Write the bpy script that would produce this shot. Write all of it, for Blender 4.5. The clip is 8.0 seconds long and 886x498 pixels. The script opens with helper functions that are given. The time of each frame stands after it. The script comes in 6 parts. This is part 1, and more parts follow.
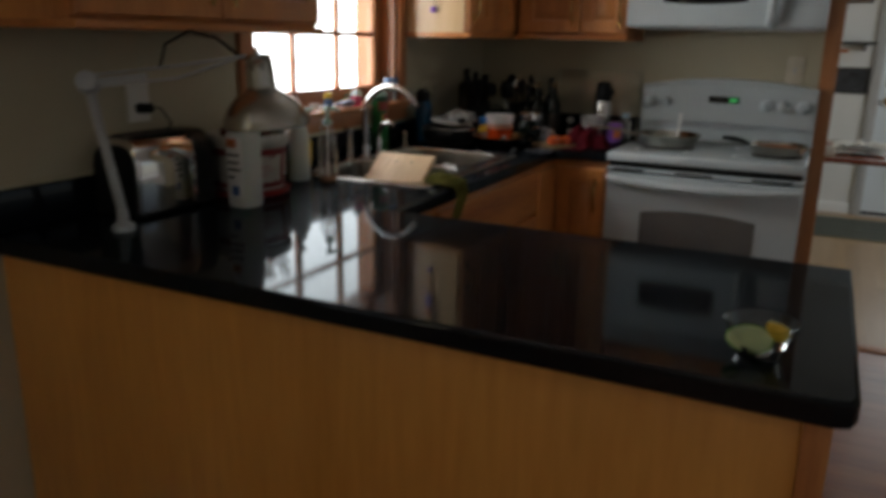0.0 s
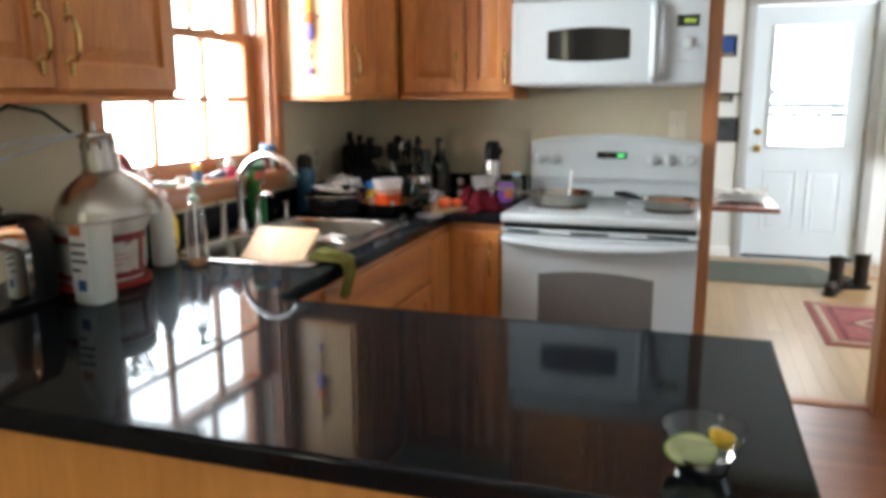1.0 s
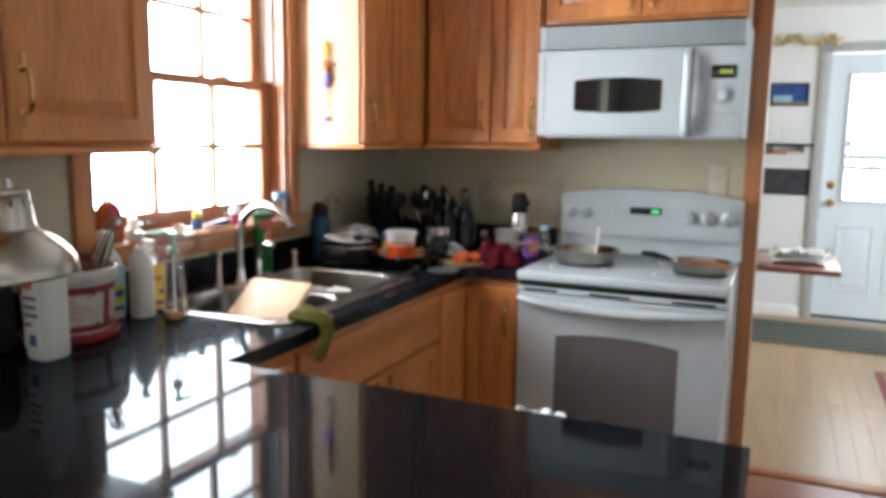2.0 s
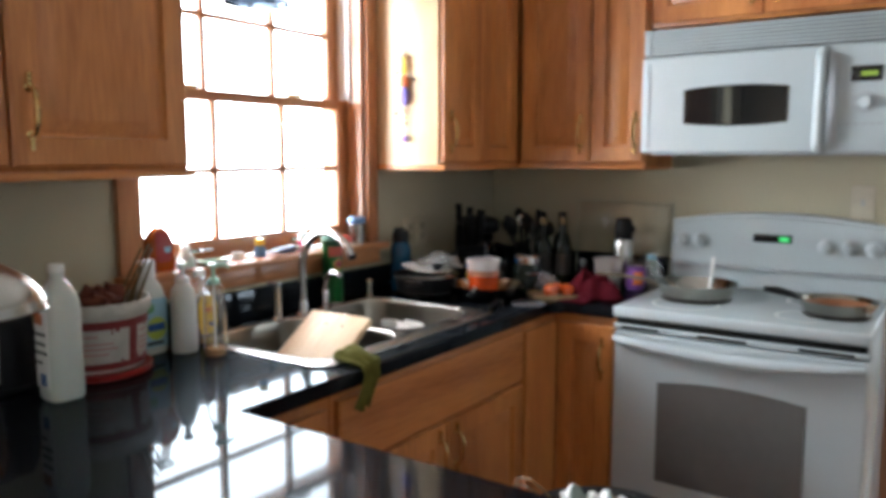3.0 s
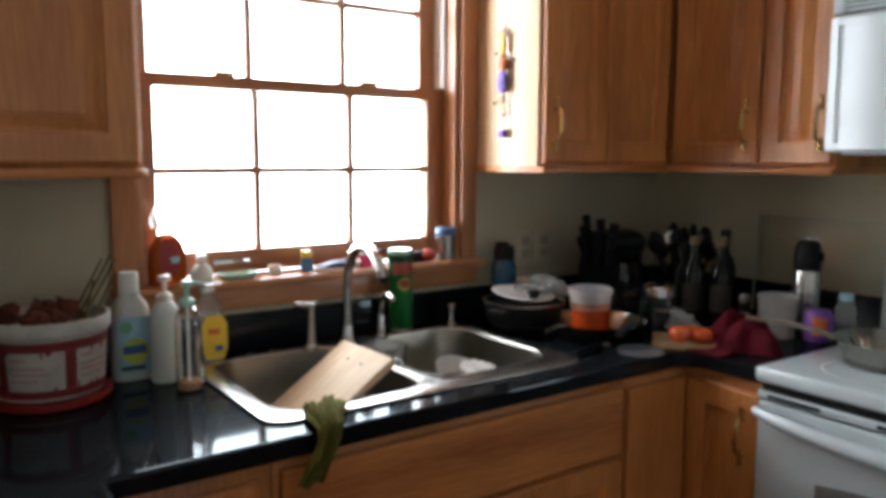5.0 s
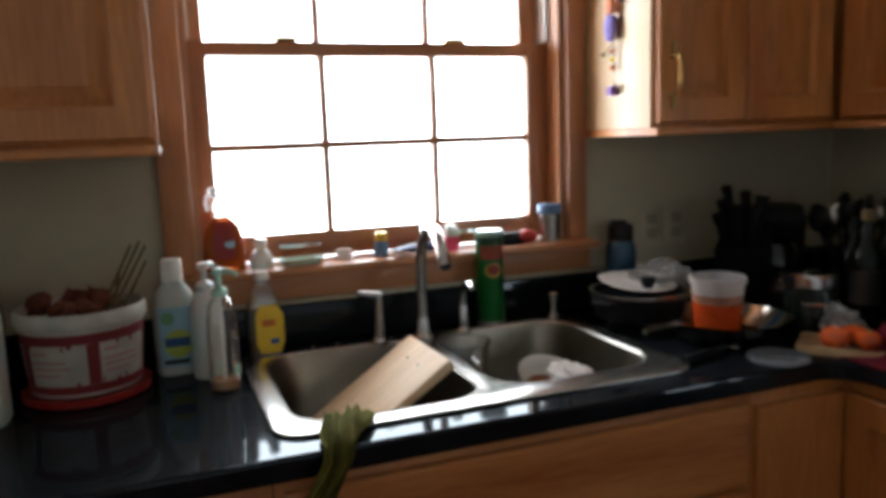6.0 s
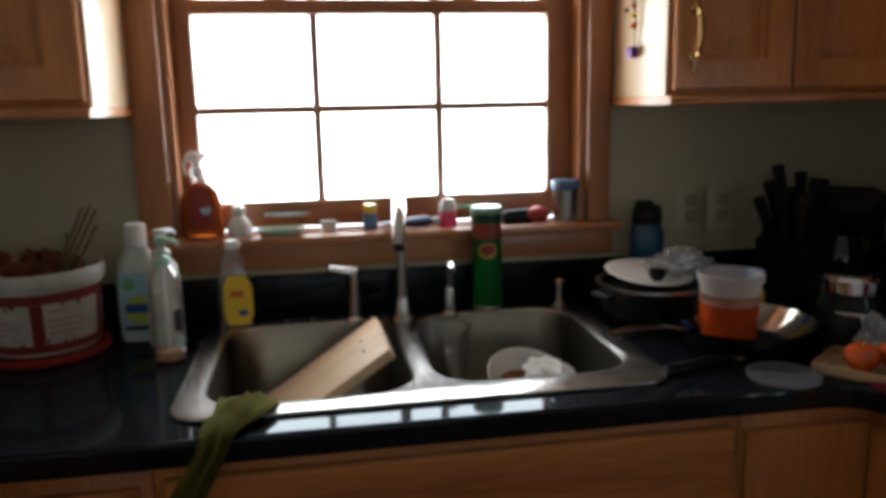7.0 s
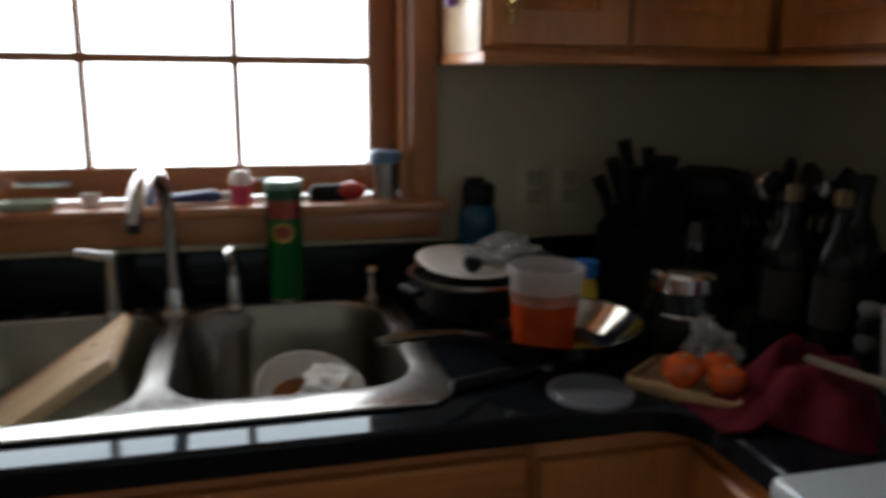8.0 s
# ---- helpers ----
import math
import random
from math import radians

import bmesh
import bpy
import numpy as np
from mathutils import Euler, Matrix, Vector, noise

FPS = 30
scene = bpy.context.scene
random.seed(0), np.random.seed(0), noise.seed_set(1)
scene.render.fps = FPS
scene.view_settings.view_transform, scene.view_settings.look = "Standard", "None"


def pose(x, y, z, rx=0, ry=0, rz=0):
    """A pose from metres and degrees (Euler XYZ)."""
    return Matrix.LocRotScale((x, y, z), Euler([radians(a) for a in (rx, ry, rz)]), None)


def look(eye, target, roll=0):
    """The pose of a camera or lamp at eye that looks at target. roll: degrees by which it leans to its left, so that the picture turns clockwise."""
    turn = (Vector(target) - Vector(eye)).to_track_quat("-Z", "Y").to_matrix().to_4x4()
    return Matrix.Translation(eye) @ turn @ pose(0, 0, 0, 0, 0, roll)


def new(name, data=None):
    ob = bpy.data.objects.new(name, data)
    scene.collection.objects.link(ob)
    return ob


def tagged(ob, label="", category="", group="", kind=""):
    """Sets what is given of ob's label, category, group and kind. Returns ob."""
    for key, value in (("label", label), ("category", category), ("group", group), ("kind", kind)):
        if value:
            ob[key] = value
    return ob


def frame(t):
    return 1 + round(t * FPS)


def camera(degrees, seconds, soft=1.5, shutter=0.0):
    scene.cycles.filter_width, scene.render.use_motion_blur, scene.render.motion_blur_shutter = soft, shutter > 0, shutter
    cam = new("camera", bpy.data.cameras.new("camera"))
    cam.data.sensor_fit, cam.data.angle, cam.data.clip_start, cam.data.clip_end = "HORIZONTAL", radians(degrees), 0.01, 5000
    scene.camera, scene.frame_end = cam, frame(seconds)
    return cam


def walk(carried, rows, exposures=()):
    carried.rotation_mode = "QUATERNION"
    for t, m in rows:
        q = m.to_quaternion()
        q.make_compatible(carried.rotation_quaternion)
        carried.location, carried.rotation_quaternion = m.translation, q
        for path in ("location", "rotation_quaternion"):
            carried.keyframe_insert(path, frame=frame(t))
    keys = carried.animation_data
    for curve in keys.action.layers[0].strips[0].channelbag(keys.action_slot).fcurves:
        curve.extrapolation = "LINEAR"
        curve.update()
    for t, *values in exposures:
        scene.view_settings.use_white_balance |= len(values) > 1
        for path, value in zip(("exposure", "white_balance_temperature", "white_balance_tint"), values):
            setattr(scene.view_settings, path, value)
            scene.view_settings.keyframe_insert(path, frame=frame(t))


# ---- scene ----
cam = camera(60.0, 8.0, soft=4.2, shutter=0.5)
METRES, EYE, TILT, LEAN, TURN = 2.8, 1.356, 0.0, 0.0, 26.0
ROWS = [
    (0.0, 0.0, 0.0, 0.0, 0.29, -15.32, -1.07),
    (0.5, -0.0005, 0.0478, 0.0037, -5.58, -13.04, -0.4),
    (1.0, 0.0069, 0.0753, 0.0067, -8.12, -11.24, 0.22),
    (1.5, 0.0482, 0.0919, 0.012, -6.01, -8.32, -0.14),
    (3.0, 0.1694, 0.2168, 0.0196, 8.4, -6.9, -0.02),
    (3.5, 0.1981, 0.2751, 0.014, 10.67, -7.63, 0.7),
    (4.0, 0.2391, 0.3306, 0.0113, 19.83, -7.73, 0.51),
    (4.5, 0.3014, 0.3894, 0.0178, 26.5, -6.74, -0.2),
    (6.0, 0.3283, 0.5851, 0.0075, 42.87, -8.32, 2.04),
    (6.5, 0.3599, 0.6661, 0.0117, 51.51, -9.22, -1.81),
    (7.0, 0.3766, 0.7177, 0.0062, 54.47, -10.7, 1.2),
    (7.5, 0.3608, 0.7835, -0.0003, 55.21, -13.19, -0.54),
    (8.0, 0.3618, 0.8491, -0.0051, 50.05, -12.74, -0.58),
]
EXPOSURES = [(0.0, -1.9, 6650, 10), (0.5, -0.55, 6600, 10), (1.0, 0.12, 6350, 10), (1.5, 0.04, 6200, 10), (3.0, -0.26, 6050, 9), (3.5, -0.40, 6050, 9), (4.0, -0.53, 6100, 9),
             (4.5, -0.66, 6150, 9), (6.0, -1.2, 6250, 9), (6.5, -1.35, 6350, 9), (7.0, -1.55, 6350, 9), (8.0, -1.95, 6350, 9)]
PATH = [(t, pose(0, 0, EYE, TILT, LEAN, TURN) @ pose(METRES * x, METRES * y, METRES * z, 90 + pitch, roll, yaw)) for t, x, y, z, yaw, pitch, roll in ROWS]
PATH += [
    (1.7, look((0.061, 0.346, 1.413), (-0.681, 2.180, 1.121), 0.5)),
    (2.8, look((0.157, 0.663, 1.416), (-0.856, 2.370, 1.169), 0.3)),
    (3.2, look((0.128, 0.816, 1.398), (-1.029, 2.433, 1.176), -0.2)),
    (5.8, look((0.101, 1.770, 1.383), (-1.672, 2.649, 1.090), -1.9)),
    (7.2, look((0.019, 2.307, 1.383), (-1.902, 2.668, 0.958), 0.6)),
]
PATH.sort(key=lambda row: row[0])
walk(cam, PATH, exposures=EXPOSURES)

# ---- world, sun, window light and added fill lamps ----
world = bpy.data.worlds.new("sky")
scene.world = world
world.use_nodes = True
wn = world.node_tree
sky = wn.nodes.new("ShaderNodeTexSky")
sky.sky_type, sky.sun_disc, sky.sun_elevation, sky.sun_rotation = "NISHITA", False, radians(35), radians(250)
wn.links.new(sky.outputs[0], wn.nodes["Background"].inputs[0])
wn.nodes["Background"].inputs[1].default_value = 0.08

sun = new("sun", bpy.data.lights.new("sun", "SUN"))
sun.data.energy, sun.data.angle, sun.data.color = 0.5, radians(15), (1.0, 0.95, 0.88)
sun.matrix_world = look((-6, -3, 5), (0, 1, 0))


def area_lamp(name, eye, target, w, h, watts, color, spread=180):
    ob = new(name, bpy.data.lights.new(name, "AREA"))
    ob.data.shape, ob.data.size, ob.data.size_y, ob.data.energy, ob.data.color = "RECTANGLE", w, h, watts, color
    ob.data.spread = radians(spread)
    ob.matrix_world = look(eye, target)
    return ob


area_lamp("window_daylight", (-1.86, 2.42, 1.60), (0, 2.42, 1.75), 0.96, 1.10, 36, (0.93, 0.97, 1.0), 120)
area_lamp("rear_window_daylight", (1.6, -3.12, 1.45), (1.6, 0, 1.45), 2.2, 1.3, 7, (0.95, 0.97, 1.0))
# Fill lamp in an added, unseen side opening, to brighten room and peninsula.
area_lamp("side_window_daylight", (-1.80, -0.9, 1.45), (0, -0.9, 2.55), 1.3, 1.2, 18, (0.95, 0.97, 1.0), 145)
# Weak fill from an added, unseen east opening, for the fronts facing it.
area_lamp("dining_window_daylight", (3.08, 2.4, 1.45), (0, 2.4, 1.45), 1.5, 1.2, 4, (0.95, 0.97, 1.0))
area_lamp("entry_window_daylight", (3.08, 5.4, 1.45), (0, 5.4, 1.45), 2.0, 1.3, 125, (0.86, 0.94, 1.0))


# ---- materials ----
def mat(name, color, rough=0.5, metal=0.0, vary=0.12, scale=8.0, stretch=(1, 1, 1), dark=None, bump=0.0, bump_scale=60.0, trans=0.0, coat=0.0, rough_vary=0.0, ior=1.45, alpha=1.0, sss=0.0):
    """A procedural surface: two scales of noise between a base colour and its darker shade, with fine relief."""
    m = bpy.data.materials.new(name)
    m.use_nodes = True
    nt = m.node_tree
    b = nt.nodes["Principled BSDF"]
    tex = nt.nodes.new("ShaderNodeTexCoord")
    mp = nt.nodes.new("ShaderNodeMapping")
    mp.inputs["Scale"].default_value = stretch
    nt.links.new(tex.outputs["Object"], mp.inputs[0])
    n1 = nt.nodes.new("ShaderNodeTexNoise")
    n1.inputs["Scale"].default_value, n1.inputs["Detail"].default_value = scale, 6
    n2 = nt.nodes.new("ShaderNodeTexNoise")
    n2.inputs["Scale"].default_value, n2.inputs["Detail"].default_value = scale * 7, 4
    for n in (n1, n2):
        nt.links.new(mp.outputs[0], n.inputs["Vector"])
    mid = nt.nodes.new("ShaderNodeMath")
    mid.operation = "MULTIPLY_ADD"
    mid.inputs[1].default_value = 0.35
    nt.links.new(n2.outputs[0], mid.inputs[0])
    nt.links.new(n1.outputs[0], mid.inputs[2])
    ramp = nt.nodes.new("ShaderNodeValToRGB")
    d = dark or tuple(c * (1 - 2.2 * vary) for c in color)
    ramp.color_ramp.elements[0].position, ramp.color_ramp.elements[0].color = 0.42, (*d, 1)
    ramp.color_ramp.elements[1].position, ramp.color_ramp.elements[1].color = 0.85, (*color, 1)
    nt.links.new(mid.outputs[0], ramp.inputs[0])
    nt.links.new(ramp.outputs[0], b.inputs["Base Color"])
    b.inputs["Roughness"].default_value, b.inputs["Metallic"].default_value = rough, metal
    b.inputs["IOR"].default_value = ior
    b.inputs["Transmission Weight"].default_value = trans
    b.inputs["Coat Weight"].default_value = coat
    b.inputs["Coat Roughness"].default_value = 0.15
    b.inputs["Alpha"].default_value = alpha
    b.inputs["Subsurface Weight"].default_value = sss
    if rough_vary:
        r = nt.nodes.new("ShaderNodeMapRange")
        r.inputs["To Min"].default_value, r.inputs["To Max"].default_value = max(0.02, rough - rough_vary), rough + rough_vary
        nt.links.new(n1.outputs[0], r.inputs[0])
        nt.links.new(r.outputs[0], b.inputs["Roughness"])
    if bump:
        n3 = nt.nodes.new("ShaderNodeTexNoise")
        n3.inputs["Scale"].default_value, n3.inputs["Detail"].default_value = bump_scale, 5
        nt.links.new(mp.outputs[0], n3.inputs["Vector"])
        bp = nt.nodes.new("ShaderNodeBump")
        bp.inputs["Strength"].default_value, bp.inputs["Distance"].default_value = bump, 0.004
        nt.links.new(n3.outputs[0], bp.inputs["Height"])
        nt.links.new(bp.outputs[0], b.inputs["Normal"])
    return m


def wood(name, light, dark, axis="z", rough=0.38, scale=5.0, coat=0.25):
    """Straight-grained wood: stretched noise warps fine bands that run along one axis, each object a little different."""
    m = bpy.data.materials.new(name)
    m.use_nodes = True
    nt = m.node_tree
    b = nt.nodes["Principled BSDF"]
    tex, mp, info = nt.nodes.new("ShaderNodeTexCoord"), nt.nodes.new("ShaderNodeMapping"), nt.nodes.new("ShaderNodeObjectInfo")
    long, wide = 0.10, 1.0
    mp.inputs["Scale"].default_value = [long if a == axis else wide for a in "xyz"]
    add = nt.nodes.new("ShaderNodeVectorMath")
    shift = nt.nodes.new("ShaderNodeVectorMath")
    shift.operation = "SCALE"
    shift.inputs["Scale"].default_value = 13.0
    comb = nt.nodes.new("ShaderNodeCombineXYZ")
    for k in range(3):
        nt.links.new(info.outputs["Random"], comb.inputs[k])
    nt.links.new(comb.outputs[0], shift.inputs[0])
    nt.links.new(tex.outputs["Object"], add.inputs[0])
    nt.links.new(shift.outputs[0], add.inputs[1])
    nt.links.new(add.outputs[0], mp.inputs[0])
    n1, n2 = nt.nodes.new("ShaderNodeTexNoise"), nt.nodes.new("ShaderNodeTexNoise")
    n1.inputs["Scale"].default_value, n1.inputs["Detail"].default_value, n1.inputs["Distortion"].default_value = scale, 4, 0.9
    n2.inputs["Scale"].default_value, n2.inputs["Detail"].default_value = scale * 22, 5
    for n in (n1, n2):
        nt.links.new(mp.outputs[0], n.inputs["Vector"])
    mix = nt.nodes.new("ShaderNodeMath")
    mix.operation = "MULTIPLY_ADD"
    mix.inputs[1].default_value = 0.45
    nt.links.new(n2.outputs[0], mix.inputs[0])
    nt.links.new(n1.outputs[0], mix.inputs[2])
    ramp = nt.nodes.new("ShaderNodeValToRGB")
    ramp.color_ramp.elements[0].position, ramp.color_ramp.elements[0].color = 0.50, (*dark, 1)
    ramp.color_ramp.elements[1].position, ramp.color_ramp.elements[1].color = 0.92, (*light, 1)
    nt.links.new(mix.outputs[0], ramp.inputs[0])
    nt.links.new(ramp.outputs[0], b.inputs["Base Color"])
    b.inputs["Roughness"].default_value, b.inputs["Coat Weight"].default_value, b.inputs["Coat Roughness"].default_value = rough, coat, 0.25
    bp = nt.nodes.new("ShaderNodeBump")
    bp.inputs["Strength"].default_value, bp.inputs["Distance"].default_value = 0.12, 0.002
    nt.links.new(n2.outputs[0], bp.inputs["Height"])
    nt.links.new(bp.outputs[0], b.inputs["Normal"])
    return m


def glow(name, color, strength):
    m = bpy.data.materials.new(name)
    m.use_nodes = True
    b = m.node_tree.nodes["Principled BSDF"]
    b.inputs["Base Color"].default_value = (0, 0, 0, 1)
    b.inputs["Emission Color"].default_value, b.inputs["Emission Strength"].default_value = (*color, 1), strength
    return m


def pane_glass(name, least=0.035, most=0.4, power=4.0, rough=0.02):
    """Thin clear glass: see-through, with a Fresnel gloss."""
    m = bpy.data.materials.new(name)
    m.use_nodes = True
    nt = m.node_tree
    out = nt.nodes["Material Output"]
    clear, gloss, mix, lw = (nt.nodes.new("ShaderNode" + k) for k in ("BsdfTransparent", "BsdfGlossy", "MixShader", "LayerWeight"))
    gloss.inputs["Roughness"].default_value = rough
    p = nt.nodes.new("ShaderNodeMath")
    p.operation = "POWER"
    p.inputs[1].default_value = power
    q = nt.nodes.new("ShaderNodeMath")
    q.operation = "MULTIPLY_ADD"
    q.inputs[1].default_value, q.inputs[2].default_value = most, least
    nt.links.new(lw.outputs["Facing"], p.inputs[0])
    nt.links.new(p.outputs[0], q.inputs[0])
    nt.links.new(q.outputs[0], mix.inputs[0])
    nt.links.new(clear.outputs[0], mix.inputs[1])
    nt.links.new(gloss.outputs[0], mix.inputs[2])
    nt.links.new(mix.outputs[0], out.inputs[0])
    return m


M_CAB = wood("honey_cabinet_wood", (0.64, 0.258, 0.070), (0.33, 0.100, 0.022))
M_CABX = wood("honey_cabinet_wood_cross", (0.64, 0.258, 0.070), (0.33, 0.100, 0.022), axis="x")
M_PANEL = wood("birch_end_panel", (0.82, 0.385, 0.085), (0.62, 0.265, 0.048), scale=2.2)
M_SIDE = wood("pale_maple_veneer", (0.66, 0.47, 0.27), (0.55, 0.36, 0.185))
M_TRIM = wood("window_trim_wood", (0.47, 0.20, 0.075), (0.31, 0.11, 0.035))
M_TRIMX = wood("window_trim_wood_cross", (0.47, 0.20, 0.075), (0.31, 0.11, 0.035), axis="y")


def polished_stone(name, base, speck):
    """Black polished stone: fine flecks in the body, a restrained Fresnel gloss."""
    m = bpy.data.materials.new(name)
    m.use_nodes = True
    nt = m.node_tree
    nt.nodes.remove(nt.nodes["Principled BSDF"])
    out = nt.nodes["Material Output"]
    tex, n1, n2, ramp, rr2 = (nt.nodes.new("ShaderNode" + k) for k in ("TexCoord", "TexVoronoi", "TexNoise", "ValToRGB", "MapRange"))
    dif, glo, mix, fr, mul = (nt.nodes.new("ShaderNode" + k) for k in ("BsdfDiffuse", "BsdfGlossy", "MixShader", "Fresnel", "Math"))
    n1.inputs["Scale"].default_value, n2.inputs["Scale"].default_value, n2.inputs["Detail"].default_value = 260, 3.5, 6
    nt.links.new(tex.outputs["Object"], n1.inputs["Vector"])
    nt.links.new(tex.outputs["Object"], n2.inputs["Vector"])
    ramp.color_ramp.elements[0].position, ramp.color_ramp.elements[0].color = 0.08, (*speck, 1)
    ramp.color_ramp.elements[1].position, ramp.color_ramp.elements[1].color = 0.22, (*base, 1)
    nt.links.new(n1.outputs["Distance"], ramp.inputs[0])
    nt.links.new(ramp.outputs[0], dif.inputs["Color"])
    rr2.inputs["From Min"].default_value, rr2.inputs["From Max"].default_value = 0.3, 0.7
    rr2.inputs["To Min"].default_value, rr2.inputs["To Max"].default_value = 0.03, 0.085
    nt.links.new(n2.outputs[0], rr2.inputs[0])
    nt.links.new(rr2.outputs[0], glo.inputs["Roughness"])
    fr.inputs["IOR"].default_value = 1.5
    mul.operation = "MULTIPLY"
    mul.inputs[1].default_value = 0.44
    nt.links.new(fr.outputs[0], mul.inputs[0])
    nt.links.new(mul.outputs[0], mix.inputs[0])
    glo.inputs["Color"].default_value = (0.90, 0.96, 1.0, 1)
    nt.links.new(dif.outputs[0], mix.inputs[1])
    haze, both = nt.nodes.new("ShaderNodeBsdfGlossy"), nt.nodes.new("ShaderNodeMixShader")
    haze.inputs["Roughness"].default_value, haze.inputs["Color"].default_value, both.inputs[0].default_value = 0.34, (0.80, 0.92, 1.0, 1), 0.09
    nt.links.new(glo.outputs[0], both.inputs[1])
    nt.links.new(haze.outputs[0], both.inputs[2])
    nt.links.new(both.outputs[0], mix.inputs[2])
    nt.links.new(mix.outputs[0], out.inputs[0])
    return m


M_GRANITE = polished_stone("black_granite", (0.006, 0.007, 0.009), (0.03, 0.033, 0.038))
M_WALL = mat("cream_wall_paint", (0.48, 0.435, 0.308), 0.7, vary=0.03, scale=2.5, bump=0.10, bump_scale=180)
M_CEIL = mat("white_ceiling_paint", (0.80, 0.79, 0.75), 0.85, vary=0.02, scale=2, bump=0.1)
M_FARWALL = mat("white_wall_paint", (0.80, 0.80, 0.79), 0.7, vary=0.02, scale=2, bump=0.08, bump_scale=150)
M_GREYTRIM = mat("grey_door_trim", (0.46, 0.46, 0.46), 0.5, vary=0.05)
M_ENAMEL = mat("white_enamel", (0.455, 0.505, 0.515), 0.22, vary=0.015, scale=5, coat=0.4)
M_ENAMEL2 = mat("white_appliance_plastic", (0.445, 0.495, 0.505), 0.33, vary=0.02, scale=6)
M_GREYPL = mat("grey_appliance_plastic", (0.42, 0.44, 0.46), 0.4, vary=0.05)
M_OVENGLASS = mat("tinted_oven_glass", (0.135, 0.131, 0.124), 0.14, vary=0.08, scale=4, coat=0.5)
M_BLACKGLASS = mat("black_glass", (0.008, 0.008, 0.009), 0.05, vary=0.1, coat=0.4)
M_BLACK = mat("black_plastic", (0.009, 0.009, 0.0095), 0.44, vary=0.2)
# Near-black colour that stands in for shade inside openings.
M_SLOT_SHADE = mat("opening_shade", (0.003, 0.003, 0.003), 0.9, vary=0.1)
M_STEEL = mat("brushed_steel", (0.50, 0.485, 0.46), 0.25, 1.0, vary=0.06, scale=12, stretch=(1, 12, 12), rough_vary=0.06)
# Sink steel darkened: the shade inside the bowls is put into its colour.
M_BOWLSTEEL = mat("shaded_sink_steel", (0.27, 0.25, 0.21), 0.30, 1.0, vary=0.10, scale=9, rough_vary=0.06, bump=0.05, bump_scale=90)
M_CHROME = mat("chrome", (0.66, 0.66, 0.67), 0.08, 1.0, vary=0.03, scale=10)
M_BRASS = mat("polished_brass", (0.68, 0.47, 0.19), 0.22, 1.0, vary=0.06, scale=20)
M_GLASS = pane_glass("window_pane_glass")
M_FLOOR = wood("reddish_floor_planks", (0.31, 0.105, 0.042), (0.18, 0.055, 0.022), axis="x", rough=0.3)
M_FLOOR2 = wood("pale_maple_planks", (0.40, 0.25, 0.115), (0.29, 0.17, 0.07), axis="y", rough=0.34)
M_GREEN = glow("green_display", (0.1, 1.0, 0.25), 0.9)
M_YGREEN = glow("yellow_green_display", (0.55, 0.8, 0.1), 0.8)
M_OUT = glow("overcast_distance", (0.92, 0.97, 1.0), 26.0)
M_OUT2 = glow("snowy_yard_distance", (0.92, 0.97, 1.0), 7.0)


# ---- mesh builders ----
def thing(name, place, label, category, group="", kind="", rz=0):
    ob = new(name)
    ob.empty_display_size = 0.05
    ob.matrix_world = pose(*place, 0, 0, rz)
    return tagged(ob, label, category, group, kind)


def finish(bm, name, material, smooth=True):
    bmesh.ops.recalc_face_normals(bm, faces=bm.faces)
    me = bpy.data.meshes.new(name)
    bm.to_mesh(me)
    bm.free()
    me.materials.append(material)
    if smooth:
        me.polygons.foreach_set("use_smooth", [True] * len(me.polygons))
        me.set_sharp_from_angle(angle=radians(38))
    return me


def part(name, bm, material, parent, label="", m=None):
    ob = new(name, finish(bm, name, material))
    ob.parent = parent
    if m is not None:
        ob.matrix_basis = m
    return tagged(ob, label) if label else ob


def solo(name, bm, material, label, category, kind="", group="", m=None, smooth=True):
    ob = new(name, finish(bm, name, material, smooth))
    if m is not None:
        ob.matrix_world = m
    return tagged(ob, label, category, group, kind)


def box(x0, x1, y0, y1, z0, z1, bevel=0.0, bm=None, seg=2):
    b = bmesh.new()
    r = bmesh.ops.create_cube(b, size=1)
    bmesh.ops.scale(b, vec=(x1 - x0, y1 - y0, z1 - z0), verts=r["verts"])
    bmesh.ops.translate(b, vec=((x0 + x1) / 2, (y0 + y1) / 2, (z0 + z1) / 2), verts=r["verts"])
    if bevel:
        bmesh.ops.bevel(b, geom=b.edges[:], offset=bevel, segments=seg, affect="EDGES", profile=0.5)
    return join(bm, b)


def join(bm, extra, m=None):
    """Adds the bmesh extra to bm, and frees it."""
    if m is not None:
        extra.transform(m)
    if bm is None:
        return extra
    me = bpy.data.meshes.new("tmp")
    extra.to_mesh(me)
    extra.free()
    bm.from_mesh(me)
    bpy.data.meshes.remove(me)
    return bm


def lathe(profile, n=32, bm=None, m=None, sx=1.0, sy=1.0):
    """Turns (radius, height) pairs round z. A radius of 0 closes the end."""
    b = bmesh.new()
    rings = []
    for r, z in profile:
        if r <= 1e-6:
            rings.append([b.verts.new((0, 0, z))])
        else:
            rings.append([b.verts.new((sx * r * math.cos(2 * math.pi * k / n), sy * r * math.sin(2 * math.pi * k / n), z)) for k in range(n)])
    for p, q in zip(rings, rings[1:]):
        for k in range(n):
            a, c = p[k % len(p)], p[(k + 1) % len(p)]
            d, e = q[(k + 1) % len(q)], q[k % len(q)]
            vs = []
            for v in (a, c, d, e):
                if v not in vs:
                    vs.append(v)
            if len(vs) > 2:
                b.faces.new(vs)
    return join(bm, b, m)


